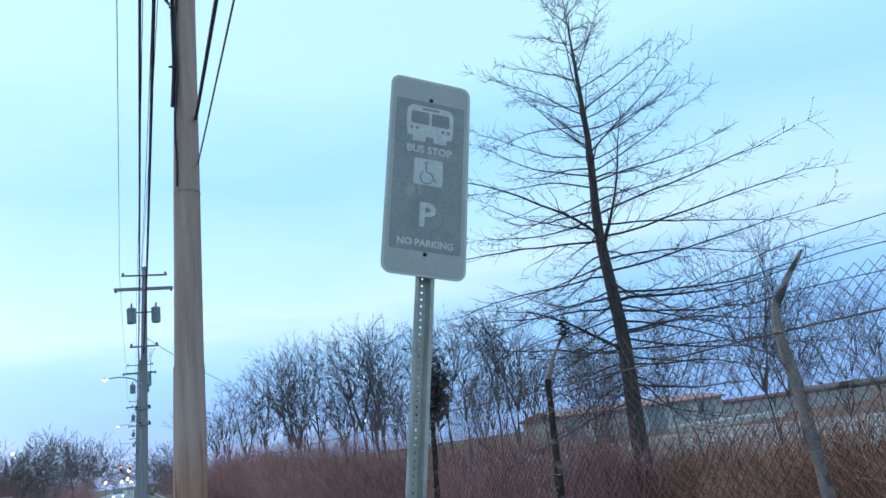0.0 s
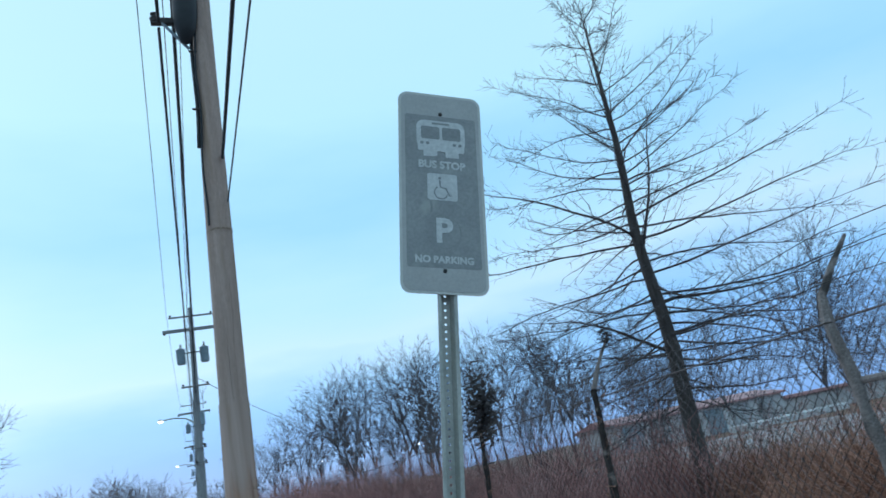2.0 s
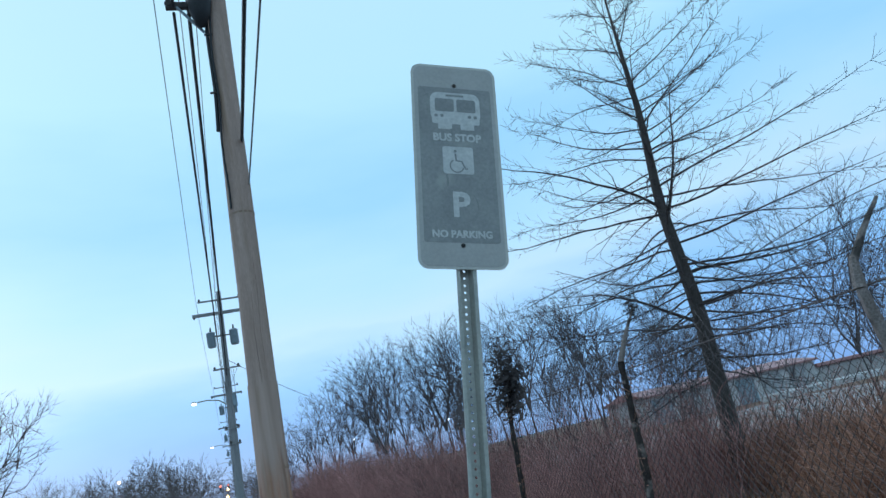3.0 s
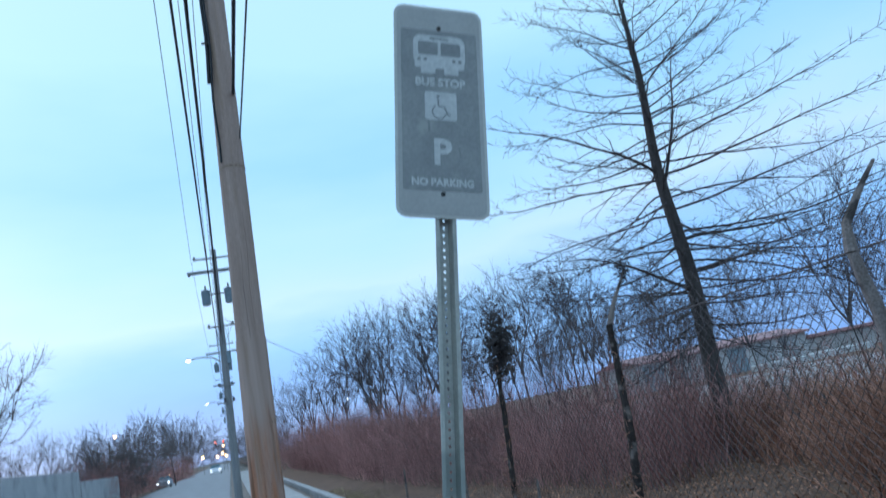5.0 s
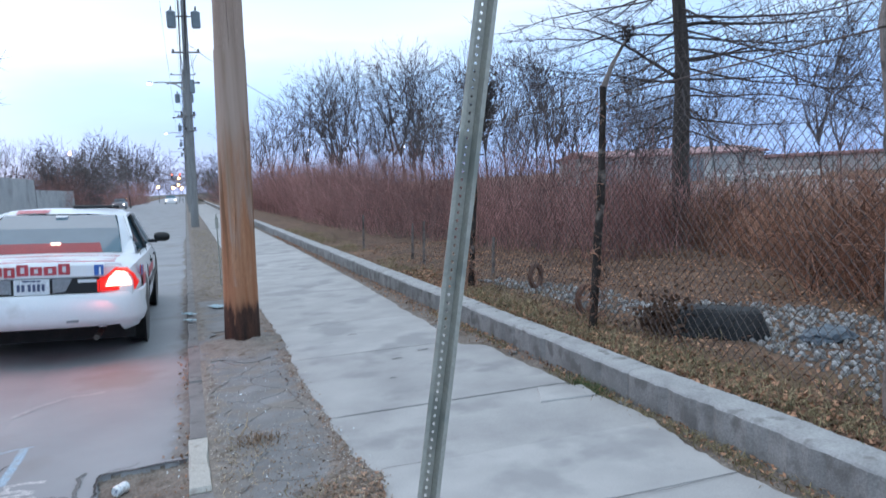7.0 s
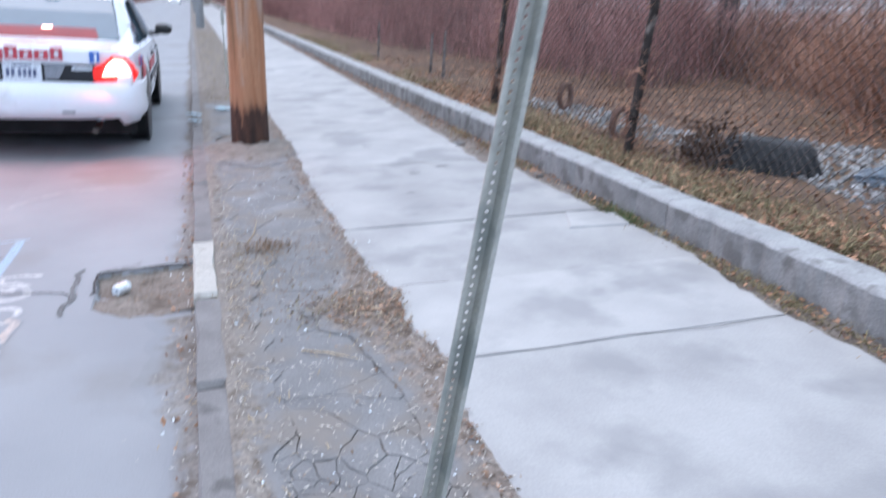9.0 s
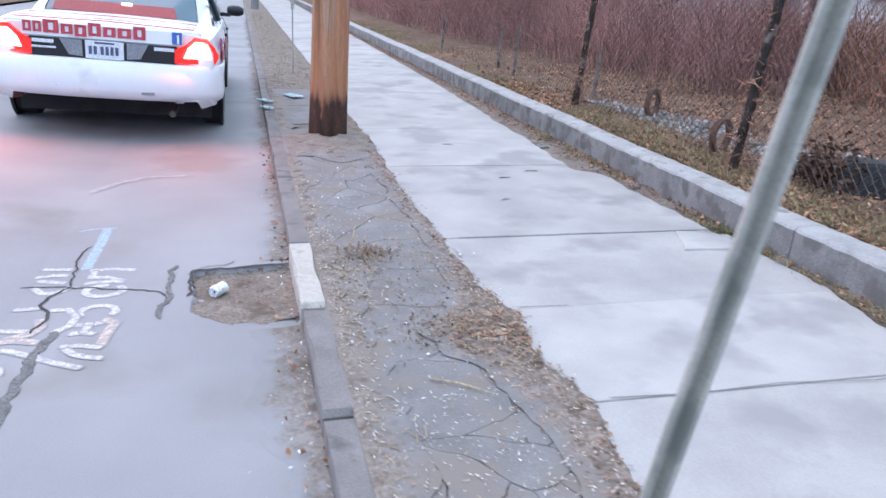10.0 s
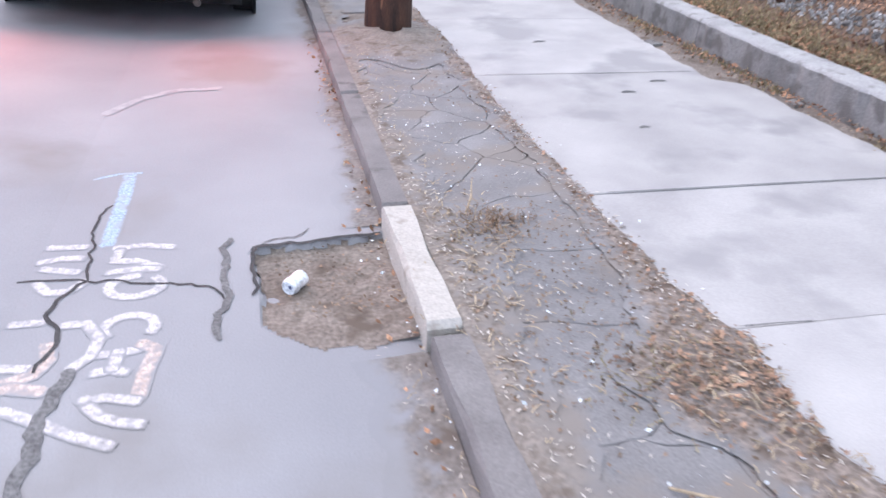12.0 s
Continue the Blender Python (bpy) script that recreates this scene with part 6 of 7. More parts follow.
    # shelf takes red vinyl to stand in for brake light falling on it
    part("rear_shelf", Geo().box(P(0, 1.5, 0.98), (1.3, 0.5, 0.02)), RED_VINYL, car, "rear shelf behind the glass, coloured red as if lit by the brake light")
    for s in (-1, 1):
        # pillars and side glass
        part("rear_pillar", Geo().add([P(s * 0.73, 1.20, 1.015), P(s * 0.86, 1.32, 1.005), P(s * 0.80, 1.75, 1.18), P(s * 0.70, 2.18, 1.412), P(s * 0.62, 1.99, 1.45), P(s * 0.672, 1.62, 1.298)], [(0, 1, 2, 5), (5, 2, 3, 4)]), WHITE_PAINT, car, "white rear pillar")
        part("side_window", Geo().add([P(s * 0.885, 1.50, 0.99), P(s * 0.89, 3.95, 0.965), P(s * 0.72, 3.30, 1.40), P(s * 0.70, 2.2, 1.417), P(s * 0.80, 1.75, 1.19)], [(0, 1, 2, 3, 4)]), CAR_GLASS, car, "tinted side windows")
        part("door_post", Geo().tube([P(s * 0.90, 2.65, 0.97), P(s * 0.715, 2.68, 1.42)], 0.03, 6), BLACK_TRIM, car, "black door post")
        part("roof_rail", Geo().tube([P(s * 0.90, 3.98, 0.97), P(s * 0.725, 3.32, 1.41), P(s * 0.715, 2.6, 1.44), P(s * 0.705, 2.1, 1.415), P(s * 0.80, 1.68, 1.17)], 0.022, 6), WHITE_PAINT, car)
        for y, nm in ((1.62, "door_seam"), (2.68, "door_seam"), (3.85, "door_seam")):
            part(nm, Geo().tube([P(s * 0.988, y, 0.36), P(s * 0.992, y, 0.62), P(s * 0.975, y, 0.84), P(s * 0.90, y, 0.975)], 0.005, 4), BLACK_TRIM, bo)
        for y in (2.45, 3.55):
            part("door_handle", Geo().box(P(s * 0.985, y, 0.83), (0.03, 0.2, 0.035), b=0.008), BLACK_TRIM, car, "black door handle")
        part("side_moulding", Geo().box(P(s * 0.992, 2.75, 0.60), (0.02, 2.1, 0.06), b=0.006), BLACK_TRIM, car, "dark side moulding")
        part("side_lettering", Geo().box(P(s * 0.992, 2.2, 0.74), (0.006, 1.1, 0.10)), RED_VINYL, car, "red side lettering bar")
        part("side_lettering", Geo().box(P(s * 0.982, 0.75, 0.76), (0.008, 0.45, 0.12)), RED_VINYL, car, "red side lettering bar")
        mirror = part("wing_mirror", Geo().lathe([(0.001, -0.10), (0.07, -0.09), (0.095, -0.04), (0.095, 0.04), (0.06, 0.09), (0.001, 0.10)], pose(X + s * 1.09, Y + 3.72, Z + 1.06, 0, 90, 0) @ Matrix.Diagonal((0.75, 0.8, 1.15, 1)), 14), BLACK_TRIM, car, "black wing mirror", True)
        part("mirror_arm", Geo().box(P(s * 0.96, 3.74, 1.0), (0.14, 0.06, 0.05), b=0.01), BLACK_TRIM, mirror)
        # wheels in dark arches
        for y in (1.12, 4.05):
            part("wheel_arch", Geo().lathe([(0.001, -0.02), (0.39, -0.02), (0.40, 0.006), (0.36, 0.012), (0.001, 0.012)], pose(X + s * 0.978, Y + y, Z + 0.36, 0, 90 * s, 0), 26), BLACK_TRIM, car, "dark wheel arch", True)
            wh = part("wheel", Geo().lathe([(0.16, -0.10), (0.30, -0.11), (0.335, -0.08), (0.338, 0.08), (0.30, 0.11), (0.21, 0.10)], pose(X + s * 0.875, Y + y, Z + 0.338, 0, 90 * s, 0), 28), RUBBER, car, "black tyre", True)
            part("rim", Geo().lathe([(0.21, 0.10), (0.20, 0.06), (0.12, 0.05), (0.09, 0.09), (0.05, 0.10), (0.001, 0.10)], pose(X + s * 0.875, Y + y, Z + 0.338, 0, 90 * s, 0), 22), RIM_STEEL, wh, "steel rim", True)
        # tail lamp: red body with a lit centre
        prf = [(0.58, 0.72), (0.925, 0.725), (0.955, 0.78), (0.925, 0.87), (0.86, 0.95), (0.75, 0.96), (0.665, 0.88), (0.58, 0.84)]
        dep = lambda x: 0.012 + 0.16 * max(0.0, (x - 0.80) / 0.155) ** 2
        g = Geo()
        g.v = [P(s * x, dep(x) - 0.012, z) for x, z in prf] + [P(s * x, dep(x) + 0.14, z) for x, z in prf]
        n = len(prf)
        g.f = [tuple(range(n)) if s > 0 else tuple(reversed(range(n)))] + [(i, (i + 1) % n, n + (i + 1) % n, n + i) for i in range(n)]
        lamp = part("tail_lamp", g, RED_LENS, car, "red tail lamp")
        inner = [(0.655, 0.77), (0.90, 0.775), (0.885, 0.845), (0.835, 0.92), (0.755, 0.925), (0.69, 0.86)]
        g = Geo()
        g.v = [P(s * x, dep(x) - 0.022, z) for x, z in inner] + [P(s * x, dep(x) - 0.005, z) for x, z in inner]
        n = len(inner)
        g.f = [tuple(range(n)), *[(i, (i + 1) % n, n + (i + 1) % n, n + i) for i in range(n)]]
        part("lit_bulb", g, LIT_LENS, lamp, "glowing brake light")
    # boot lid face, black band, plate and lettering
    part("boot_face", Geo().box(P(0, 0.045, 0.935), (1.30, 0.07, 0.15), b=0.02), WHITE_PAINT, car, "white boot lid face")
    part("boot_lip", Geo().tube([P(-0.80, 0.11, 0.985), P(-0.4, 0.075, 1.0), P(0, 0.065, 1.005), P(0.4, 0.075, 1.0), P(0.80, 0.11, 0.985)], 0.022, 8), WHITE_PAINT, car, "rounded boot edge", True)
    for dy in (0.12, 0.30, 0.48, 0.66):
        part("red_line", Geo().tube([P(-0.74, 0.03 + dy, 1.012 + 0.02 * dy), P(0, dy, 1.028 + 0.02 * dy), P(0.74, 0.03 + dy, 1.012 + 0.02 * dy)], 0.006, 4), RED_VINYL, car, "thin red line on the boot")
    for k, mt in enumerate((RED_VINYL, BLUE_VINYL, RED_VINYL)):
        part("side_graphic", Geo().box(P(0.966 + 0.004 * k, 0.36 + 0.16 * k, 0.90 - 0.02 * k), (0.010, 0.09, 0.10)), mt, car, "small coloured patch on the rear wing")
    band = part("rear_band", Geo().box(P(0, 0.035, 0.79), (1.20, 0.06, 0.155), b=0.01), BLACK_TRIM, car, "glossy black band between the lamps")
    for s in (-1, 1):
        part("plate_surround", Geo().add([P(s * 0.18, 0.0, 0.725), P(s * 0.29, 0.0, 0.735), P(s * 0.36, 0.0, 0.865), P(s * 0.18, 0.0, 0.865), P(s * 0.18, 0.03, 0.725), P(s * 0.29, 0.03, 0.735), P(s * 0.36, 0.03, 0.865), P(s * 0.18, 0.03, 0.865)], [(0, 1, 2, 3), (0, 1, 5, 4), (1, 2, 6, 5), (2, 3, 7, 6)]), GREY_PLASTIC, band, "grey plate surround")
        part("band_lettering", Geo().box(P(s * 0.49, 0.003, 0.835), (0.17, 0.004, 0.03)), PLATE, band, "unreadable pale lettering bar")
    part("band_lettering", Geo().box(P(-0.49, 0.003, 0.785), (0.2, 0.004, 0.016)), PLATE, band, "unreadable pale lettering bar")
    plate = part("number_plate", Geo().box(P(0, -0.004, 0.79), (0.31, 0.012, 0.155), b=0.004), PLATE, car, "pale number plate")
    for x in (-0.115, -0.075, -0.02, 0.02, 0.06, 0.10):
        part("bar", Geo().box(P(x, -0.0115, 0.786), (0.026, 0.003, 0.07)), INK, plate, "dark plain bar")
    part("bar", Geo().box(P(0, -0.0115, 0.85), (0.16, 0.003, 0.016)), INK, plate, "dark plain bar")
    # red lettering as plain blocks, and a blue square
    x = -0.64
    for w, h, dz in ((0.07, 0.085, 0), (0.07, 0.085, 0), (0.13, 0.105, 0.008), (0.10, 0.08, -0.004), (0.10, 0.095, -0.010), (0.11, 0.105, 0.008), (0.11, 0.08, -0.004), (0.12, 0.08, -0.004), (0.11, 0.105, 0.008)):
        if h:
            block = Geo()
            for k in (0.18, 0.80):
                block.box(P(x + w * k, 0.004, 0.950 + dz), (w * 0.30, 0.006, h * 1.05))
            block.box(P(x + w * 0.49, 0.004, 0.950 + dz + h * 0.40), (w * 0.40, 0.006, h * 0.24))
            block.box(P(x + w * 0.49, 0.004, 0.950 + dz - h * 0.40), (w * 0.40, 0.006, h * 0.20))
            part("lettering_block", block, RED_VINYL, car, "red lettering block")
        x += w + 0.008
    sq = part("blue_square", Geo().box(P(0.60, 0.004, 0.94), (0.085, 0.006, 0.105)), BLUE_VINYL, car, "blue square emblem")
    part("emblem_mark", Geo().box(P(0.61, 0.0, 0.932), (0.018, 0.006, 0.075)), WHITE_PAINT, sq, "white mark on the square")
    # bumper
    g = Geo()
    xs = [0, 0.35, 0.65, 0.85, 0.95, 0.985, 0.99]
    dy = [-0.02, -0.012, 0.01, 0.06, 0.14, 0.30, 0.72]
    prof = [(0.06, 0.715), (0.0, 0.705), (-0.035, 0.66), (-0.045, 0.56), (-0.035, 0.46), (0.0, 0.395), (0.08, 0.36)]
    cols = [(-a, d) for a, d in zip(reversed(xs[1:]), reversed(dy[1:]))] + list(zip(xs, dy))
    for x, d in cols:
        for py, pz in prof:
            edge = abs(x) / 0.99
            g.v.append(P(x * (1 + (0.012 if -0.04 < py < 0.01 else 0)), d + py, pz + (0.02 * edge ** 4 if pz < 0.4 else 0)))
    n = len(prof)
    g.f = [(i * n + k, i * n + k + 1, (i + 1) * n + k + 1, (i + 1) * n + k) for i in range(len(cols) - 1) for k in range(n - 1)]
    bp = part("bumper", g, WHITE_PAINT, car, "white bumper with scuffs", True)
    for x, z, w, h in ((0.10, 0.50, 0.22, 0.014), (0.35, 0.44, 0.11, 0.03), (0.62, 0.38, 0.07, 0.025), (-0.25, 0.47, 0.3, 0.008)):
        part("scuff", Geo().box(P(x, -0.047 + 0.03 * abs(x), z), (w, 0.012, h), b=0.003), GREY_PLASTIC, bp, "grey scuff")
    part("exhaust", Geo().tube([P(0.55, 0.05, 0.25), P(0.55, 0.5, 0.25)], 0.03, 8), IRON, car, "dark exhaust pipe", True)
    # roof lamp bar seen over the roof edge
    part("roof_bar", Geo().box(P(0.34, 2.55, 1.53), (0.55, 0.16, 0.04), b=0.012), BLACK_TRIM, car, "low black roof bar")
    part("roof_sticker", Geo().add([P(-0.5, 2.0, 1.461), P(-0.15, 2.0, 1.468), P(-0.15, 2.25, 1.499), P(-0.5, 2.25, 1.494)], [(0, 1, 2, 3)]), RED_VINYL, car, "faded red roof lettering")
    # the road falls towards the kerb, and the car leans with it
    foot = Vector((X + 0.875, Y, Z))
    car.matrix_basis = Matrix.Translation(foot) @ Matrix.Rotation(radians(3.2), 4, "Y") @ Matrix.Translation(-foot) @ car.matrix_basis
    return car


saloon()
for s in (-1, 1):
    glow = bpy.data.lights.new("brake_lamp_light", "AREA")
    glow.energy, glow.color, glow.size = 5.0, (1.0, 0.16, 0.10), 0.2
    new("brake_lamp_light", glow).matrix_basis = look((-1.47 + s * 0.79, 9.14, 0.70), (-1.47 + s * 0.79, 6.9, -0.1))


def far_car(x, y, mat):
    car = thing("car", (x, y, ROAD_Z), "small pale car far down the road with lit lamps", "car")
    P = lambda a, b, c: (x + a, y + b, ROAD_Z + c)
    g = Geo()
    for b, w, z in ((0, 0.85, 0.75), (0.1, 0.9, 0.9), (1.2, 0.9, 1.0), (4.2, 0.9, 0.95), (4.4, 0.85, 0.6)):
        g.v += [P(-w, b, 0.3), P(-w, b, z - 0.1), P(-w * 0.85, b, z), P(w * 0.85, b, z), P(w, b, z - 0.1), P(w, b, 0.3)]
    g.f = [(6 * r + k, 6 * r + (k + 1) % 6, 6 * r + 6 + (k + 1) % 6, 6 * r + 6 + k) for r in range(4) for k in range(6)] + [(5, 4, 3, 2, 1, 0)]
    part("body", g, mat, car, "", True)
    c = Geo().add([P(-0.78, 1.2, 0.98), P(0.78, 1.2, 0.98), P(0.62, 1.8, 1.45), P(-0.62, 1.8, 1.45), P(-0.78, 3.9, 0.98), P(0.78, 3.9, 0.98), P(0.62, 3.3, 1.45), P(-0.62, 3.3, 1.45)], [(0, 1, 2, 3), (3, 2, 6, 7), (1, 5, 6, 2), (4, 0, 3, 7), (7, 6, 5, 4)])
    part("cabin", c, CAR_GLASS, car)
    for s in (-1, 1):
        part("headlight", Geo().box(P(s * 0.66, -0.02, 0.68), (0.24, 0.06, 0.14), b=0.02), LAMP_GLOW, car, "lit headlight")
        part("wheel", Geo().lathe([(0.001, -0.1), (0.3, -0.1), (0.32, 0.0), (0.3, 0.1), (0.001, 0.1)], pose(x + s * 0.82, y + 0.8, ROAD_Z + 0.32, 0, 90, 0), 14), RUBBER, car)
    return car


far_car(-2.2, 128, WHITE_PAINT)
far_car(-8.2, 105, GREY_PLASTIC)


# ---- things behind the fence ----
def tray():
    t = thing("plastic_crate", (4.15, 6.0, 0.2), "broken black plastic tray lying upside down on gravel", "crate")
    m = Euler((0, 0, radians(-38))).to_matrix()
    o = Vector((4.2, 6.12, land_z(4.2, 6.0)))
    g = Geo()
    rings = ((0.38, 0.24, -0.02), (0.35, 0.22, 0.10), (0.30, 0.17, 0.20), (0.27, 0.15, 0.22))
    for a, b, z in rings:
        for k in range(28):
            u = k / 28 * 4
            sgn = int(u) % 4
            f = u - int(u)
            x, y = ((-a + 2 * a * f, -b), (a, -b + 2 * b * f), (a - 2 * a * f, b), (-a, b - 2 * b * f))[sgn]
            g.v.append(o + m @ Vector((x, y, z + 0.03 * wob(x * 3, y * 3, 2, 5) * (1 if z > 0 else 0) - (0.10 * max(0, x - 0.2) if z > 0.1 else 0))) + Vector((random.gauss(0, 0.006), random.gauss(0, 0.006), 0)))
    g.f = [(r * 28 + k, r * 28 + (k + 1) % 28, (r + 1) * 28 + (k + 1) % 28, (r + 1) * 28 + k) for r in range(3) for k in range(28)] + [tuple(84 + k for k in range(28))]
    part("shell", g, BLACK_PLASTIC, t, "dented black plastic shell")
    for i in range(7):
        x = -0.30 + 0.10 * i
        part("rib", Geo().box(o + m @ Vector((x, -0.218, 0.085)), (0.02, 0.03, 0.15), Euler((radians(-12), 0, radians(-38))).to_matrix()), BLACK_PLASTIC, t)
    return t


tray()


def lump(name, place, size, mat, label, category, seed, rough=0.35):
    bm = bmesh.new()
    bmesh.ops.create_icosphere(bm, subdivisions=3, radius=1.0)
    g = Geo()
    for v in bm.verts:
        k = 1 + rough * noise.noise(v.co * 2.2 + Vector((seed, 0, 0))) + rough * 0.5 * noise.noise(v.co * 5 + Vector((0, seed, 0)))
        g.v.append((place[0] + v.co.x * size[0] * k, place[1] + v.co.y * size[1] * k, place[2] + v.co.z * size[2] * k))
    bm.verts.index_update()
    g.f = [tuple(v.index for v in f.verts) for f in bm.faces]
    bm.free()
    return tagged(part(name, g, mat), label, category)


lump("plastic_bag", (4.66, 5.45, 0.21), (0.22, 0.13, 0.07), BAG, "crumpled grey-blue bag on gravel beside the black tray", "bag", 2.0)
random.seed(61)
pile = [(random.gauss(3.86, 0.10), random.gauss(6.35, 0.13), 0.2 + abs(random.gauss(0, 0.10))) for _ in range(900)]
litter("dead_leaves", "heap of dark brown leaves beside the black tray", "leaves", material("dark_leaf", (0.06, 0.03, 0.018), (0.14, 0.07, 0.04), 3, 0.8, 0.1, island=0.5), pile, 0.06, 5, 0.9)


def ring_tyre(x, y, z, yaw, r=0.155):
    ob = part("old_tyre", Geo().lathe([(r - 0.045, -0.022), (r - 0.008, -0.026), (r, 0.0), (r - 0.008, 0.026), (r - 0.045, 0.022), (r - 0.05, 0), (r - 0.045, -0.022)], pose(x, y, z, 90, 0, yaw), 24), material("rusty_rubber", (0.08, 0.04, 0.028), (0.16, 0.075, 0.05), 8, 0.9, 0.3), None, "", True)
    return tagged(ob, "small rust-brown wheel ring standing in leaves by the fence", "tyre", "rings by the fence")


ring_tyre(3.95, 9.0, land_z(3.95, 9.0) + 0.145, 35)
ring_tyre(3.72, 7.45, land_z(3.72, 7.45) + 0.145, 25)

# short broken stakes behind the wall
for x, y, h in ((3.7, 12.6, 0.8), (3.9, 13.9, 0.7), (3.6, 16.5, 0.8), (4.2, 10.9, 0.6), (8.9, 10.4, 0.9)):
    st = part("stake", Geo().tube([(x, y, 0.1), (x + 0.04, y, 0.1 + h)], [0.026, 0.018], 6), PEELED_POST, None, "", True)
    tagged(st, "dark broken wooden stake in the ground", "stake", "stakes behind the wall")

# ---- small things near the kerb ----
def can():
    c = thing("drink_can", (-0.37, 5.67, -0.12), "crushed pale drink can lying in the broken patch", "can")
    m = Matrix.Translation((-0.375, 5.665, ROAD_Z + 0.004)) @ Euler((radians(90), 0, radians(-38))).to_matrix().to_4x4()
    part("body", Geo().lathe([(0.024, -0.034), (0.031, -0.028), (0.0325, -0.015), (0.029, 0.012), (0.0325, 0.03), (0.031, 0.05), (0.026, 0.058)], m, 20), ALU, c, "", True)
    part("lid", Geo().lathe([(0.026, 0.058), (0.023, 0.055), (0.001, 0.055)], m, 20), PLATE, c, "pale can end")
    part("opening", Geo().lathe([(0.008, 0.0565), (0.001, 0.0565)], m @ Matrix.Translation((0.008, 0.004, 0)), 10), INK, c, "dark opening")


can()


def stick(pts, r, label):
    return tagged(part("stick", Geo().tube(pts, [r, r * 1.1, r * 0.5], 6), STRAW, None, "", True), label, "stick", "sticks on the verge")


stick([(0.42, 4.42, 0.01), (0.52, 4.36, 0.014), (0.63, 4.27, 0.012)], 0.004, "thin pale stick lying on the verge")
stick([(0.30, 5.85, 0.03), (0.35, 5.95, 0.06), (0.37, 6.03, 0.10)], 0.004, "dry twig standing in the verge")
stick([(-0.42, 3.42, ROAD_Z + 0.012), (-0.36, 3.40, ROAD_Z + 0.014), (-0.31, 3.36, ROAD_Z + 0.012)], 0.008, "short pale stick on the asphalt")

stake = thing("marker_stake", (0.55, 14.0, 0), "thin grey metal marker stake in the verge", "stake")
part("rod", Geo().tube([(0.55, 14.0, -0.1), (0.56, 14.0, 1.2)], 0.011, 6), GALV, stake)
part("tag", Geo().box((0.56, 13.99, 1.05), (0.05, 0.008, 0.18), b=0.002), GALV, stake)
random.seed(8)
for x, y, s in ((0.02, 11.1, 0.10), (0.03, 10.6, 0.08), (0.38, 11.5, 0.13)):
    g = Geo()
    k = 6
    for j in range(k + 1):
        for i in range(k + 1):
            u, v = (i / k - 0.5) * s * 1.1 + 0.02 * wob(i, j, 0.7, 3), (j / k - 0.5) * s * 2.4 + 0.03 * wob(i, j, 0.7, 5)
            g.v.append((x + u * 0.85 - v * 0.5, y + u * 0.5 + v * 0.85, 0.012 + 0.016 * (1 + wob(i, j, 0.9, x * 9))))
    g.f = [(j * (k + 1) + i, j * (k + 1) + i + 1, (j + 1) * (k + 1) + i + 1, (j + 1) * (k + 1) + i) for j in range(k) for i in range(k)]
    tagged(part("wrapper", g, material("cyan_wrapper", (0.14, 0.26, 0.30), (0.34, 0.47, 0.52), 14, 0.4, 0.0)), "crumpled pale cyan wrapper beside the kerb", "litter", "wrappers by the pole")

# ---- across the road and far behind ----
def panel_fence():
    f = thing("panel_fence", (-10.2, 58, 0), "long grey panel fence across the road", "fence")
    for i in range(2):
        y = 48.5 + 18.4 * i
        h = 3.05 if i < 1 else 2.35
        part("panel", Geo().box((-9.6, y, h / 2), (0.16, 18.3, h), b=0.01), PANEL_GREY, f)
        part("fence_post", Geo().box((-9.54, y - 9.2, h / 2), (0.16, 0.06, h + 0.02), b=0.01), PANEL_GREY, f)


panel_fence()


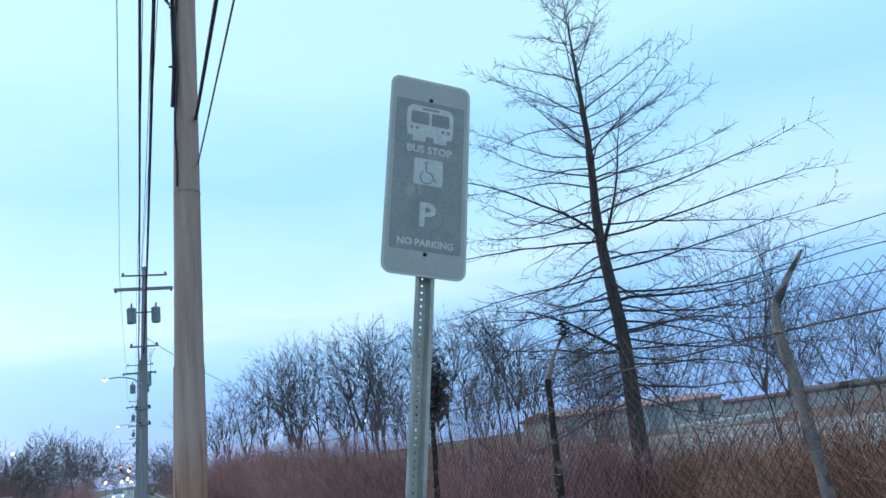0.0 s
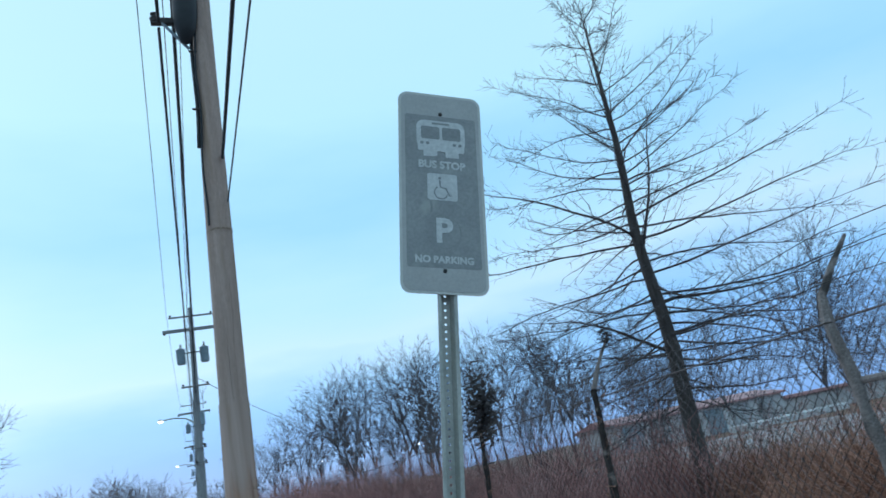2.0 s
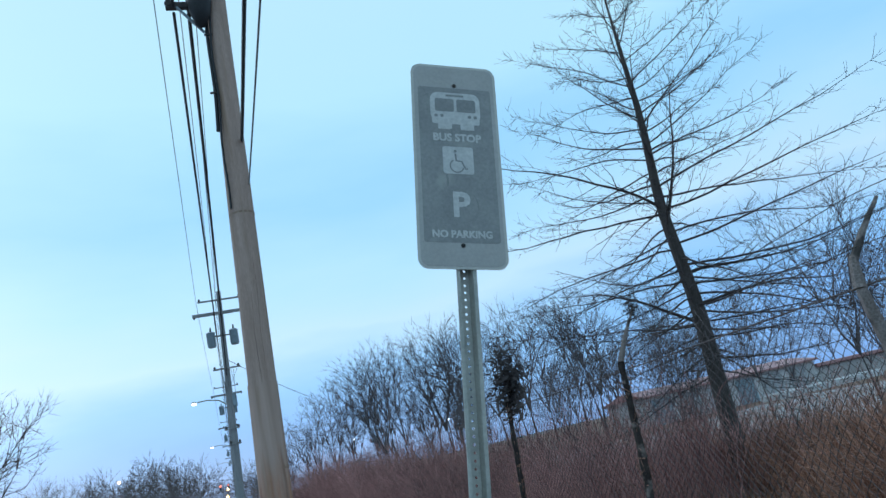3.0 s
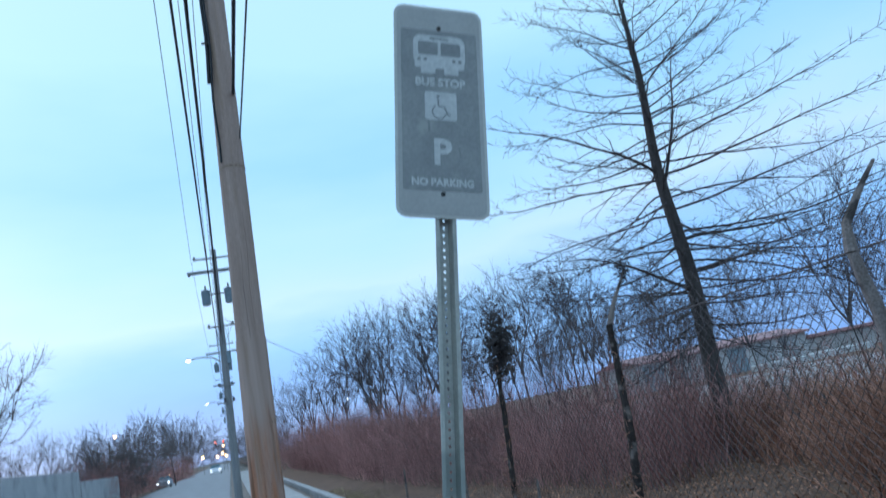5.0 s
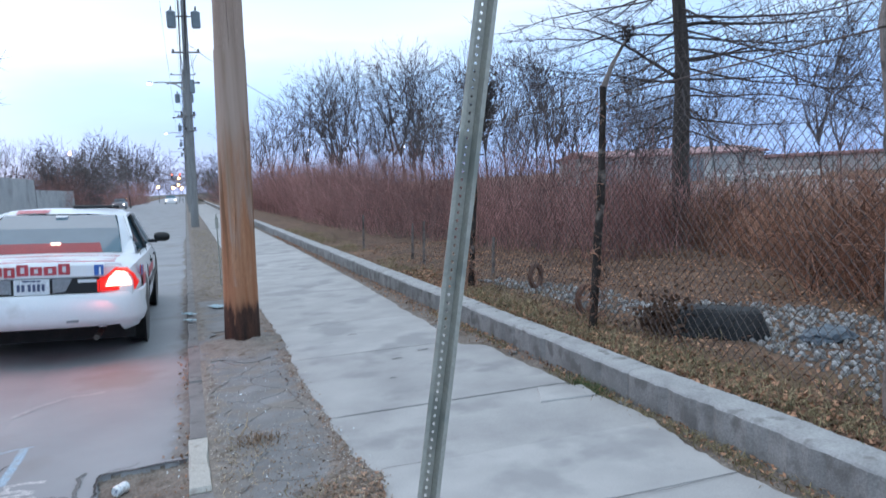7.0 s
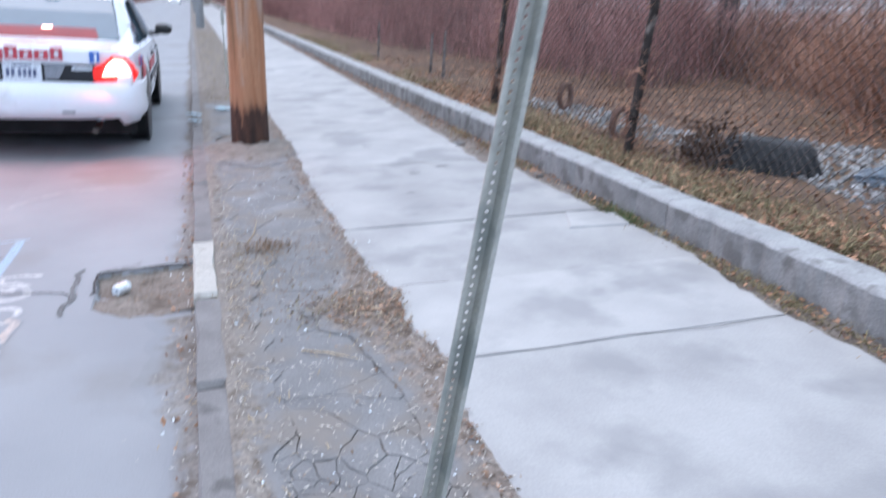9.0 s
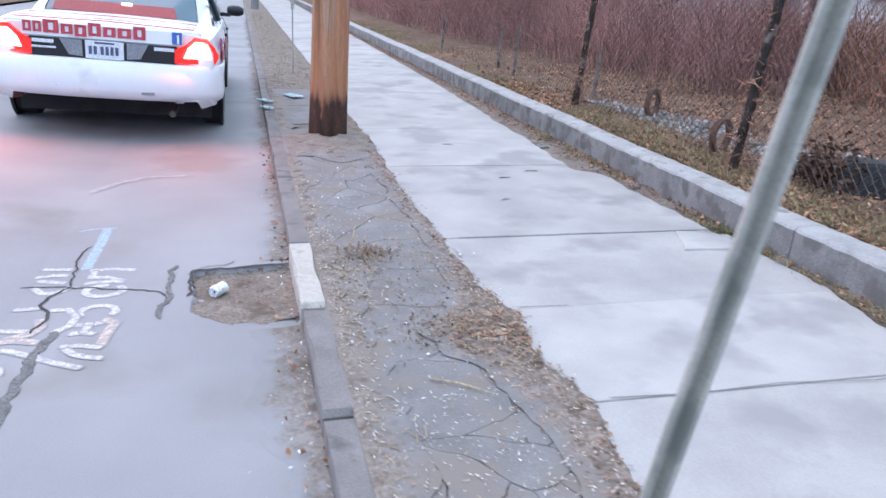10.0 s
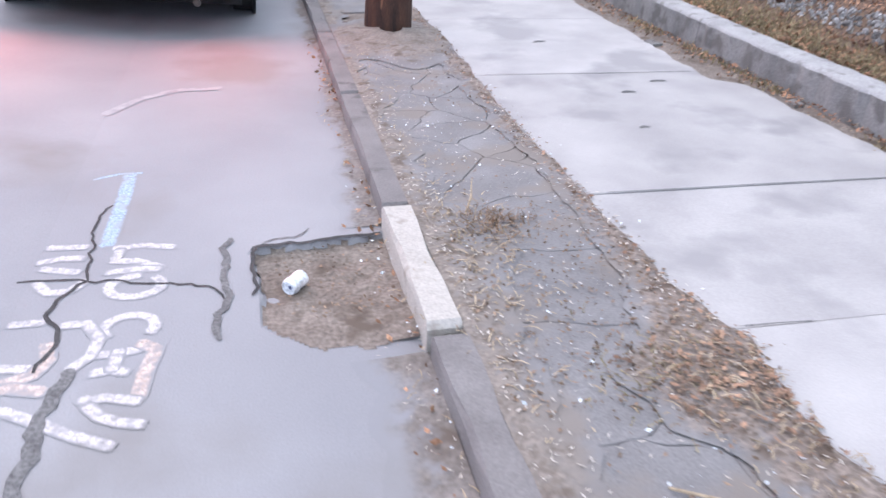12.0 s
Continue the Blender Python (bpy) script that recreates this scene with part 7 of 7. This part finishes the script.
def warehouse():
    b = thing("warehouse", (45, 56, 0), "long low pale building with a red roof", "building")
    part("wall", Geo().box((38.3, 54, 1.3), (16.2, 6, 2.6), b=0.05), BUILDING, b, "pale block wall")
    part("wall", Geo().box((55.5, 54, 0.9), (18.2, 6, 1.8), b=0.05), DULL_WALL, b, "dull side wall")
    part("roof", Geo().add([(30.0, 50.6, 2.55), (46.6, 50.6, 2.55), (46.6, 54, 3.1), (30.0, 54, 3.1), (30.0, 57.4, 2.55), (46.6, 57.4, 2.55), (30.0, 50.6, 2.40), (46.6, 50.6, 2.40), (30.0, 57.4, 2.40), (46.6, 57.4, 2.40)], [(0, 1, 2, 3), (3, 2, 5, 4), (0, 3, 4), (1, 5, 2), (6, 7, 1, 0), (8, 4, 5, 9), (6, 8, 9, 7)]), RED_ROOF, b, "red metal roof")
    part("roof", Geo().box((55.6, 54, 1.95), (18.4, 6.6, 0.3), b=0.05), RED_ROOF, b, "low red roof")
    for i in range(6):
        part("loading_door", Geo().box((31.5 + 2.6 * i, 50.97, 1.15), (1.7, 0.10, 2.1), b=0.02), PANEL_GREY if i % 3 else TRANSFORMER, b, "grey loading door")
    lot = part("parked_trailer", Geo().box((40, 44, 0.35), (9, 2.2, 0.8), b=0.08), BUILDING)
    tagged(lot, "low pale trailer standing before the building", "trailer")


warehouse()
signal = thing("traffic_light", (-1.0, 190, 0), "lit traffic lights far down the road", "traffic light")
part("mast", Geo().tube([(1.2, 190, -0.1), (1.2, 190, 6.2), (-4, 190, 6.4)], 0.09, 8), GALV, signal)
for x, z, mt in ((-0.8, 5.9, RED_GLOW), (-2.6, 5.9, RED_GLOW)):
    hd = part("lamp_head", Geo().box((x, 190, z), (0.4, 0.3, 1.1), b=0.04), BLACK_TRIM, signal)
    part("lens", Geo().lathe([(0.17, 0.0), (0.001, 0.05)], pose(x, 189.83, z + 0.3, 90, 0, 0), 12), mt, hd)
random.seed(4)
for x, y, z, mt in ((-1.0, 150, 3.2, AMBER_GLOW), (-2.0, 152, 2.7, AMBER_GLOW), (-0.4, 149, 2.6, AMBER_GLOW), (-4.6, 150, 3.0, AMBER_GLOW), (-0.9, 175, 5.0, AMBER_GLOW), (-17.0, 134, 9.0, AMBER_GLOW), (11.3, 70.7, 5.0, LAMP_GLOW), (17.5, 60, 4.4, LAMP_GLOW)):
    lp = thing("lamp_post", (x, y, 0), "small distant lit lamp on a post", "lamp", "distant lamps")
    part("post", Geo().tube([(x, y + 0.1, -0.1), (x, y + 0.1, z)], 0.04, 6), IRON, lp)
    part("globe", Geo().lathe([(0.001, -0.16), (0.12, -0.1), (0.16, 0.0), (0.12, 0.1), (0.001, 0.16)], Matrix.Translation((x, y, z)) @ Matrix.Scale(0.45 if mt is LAMP_GLOW else (1.3 if mt is AMBER_GLOW else 1.1), 4), 12), mt, lp)
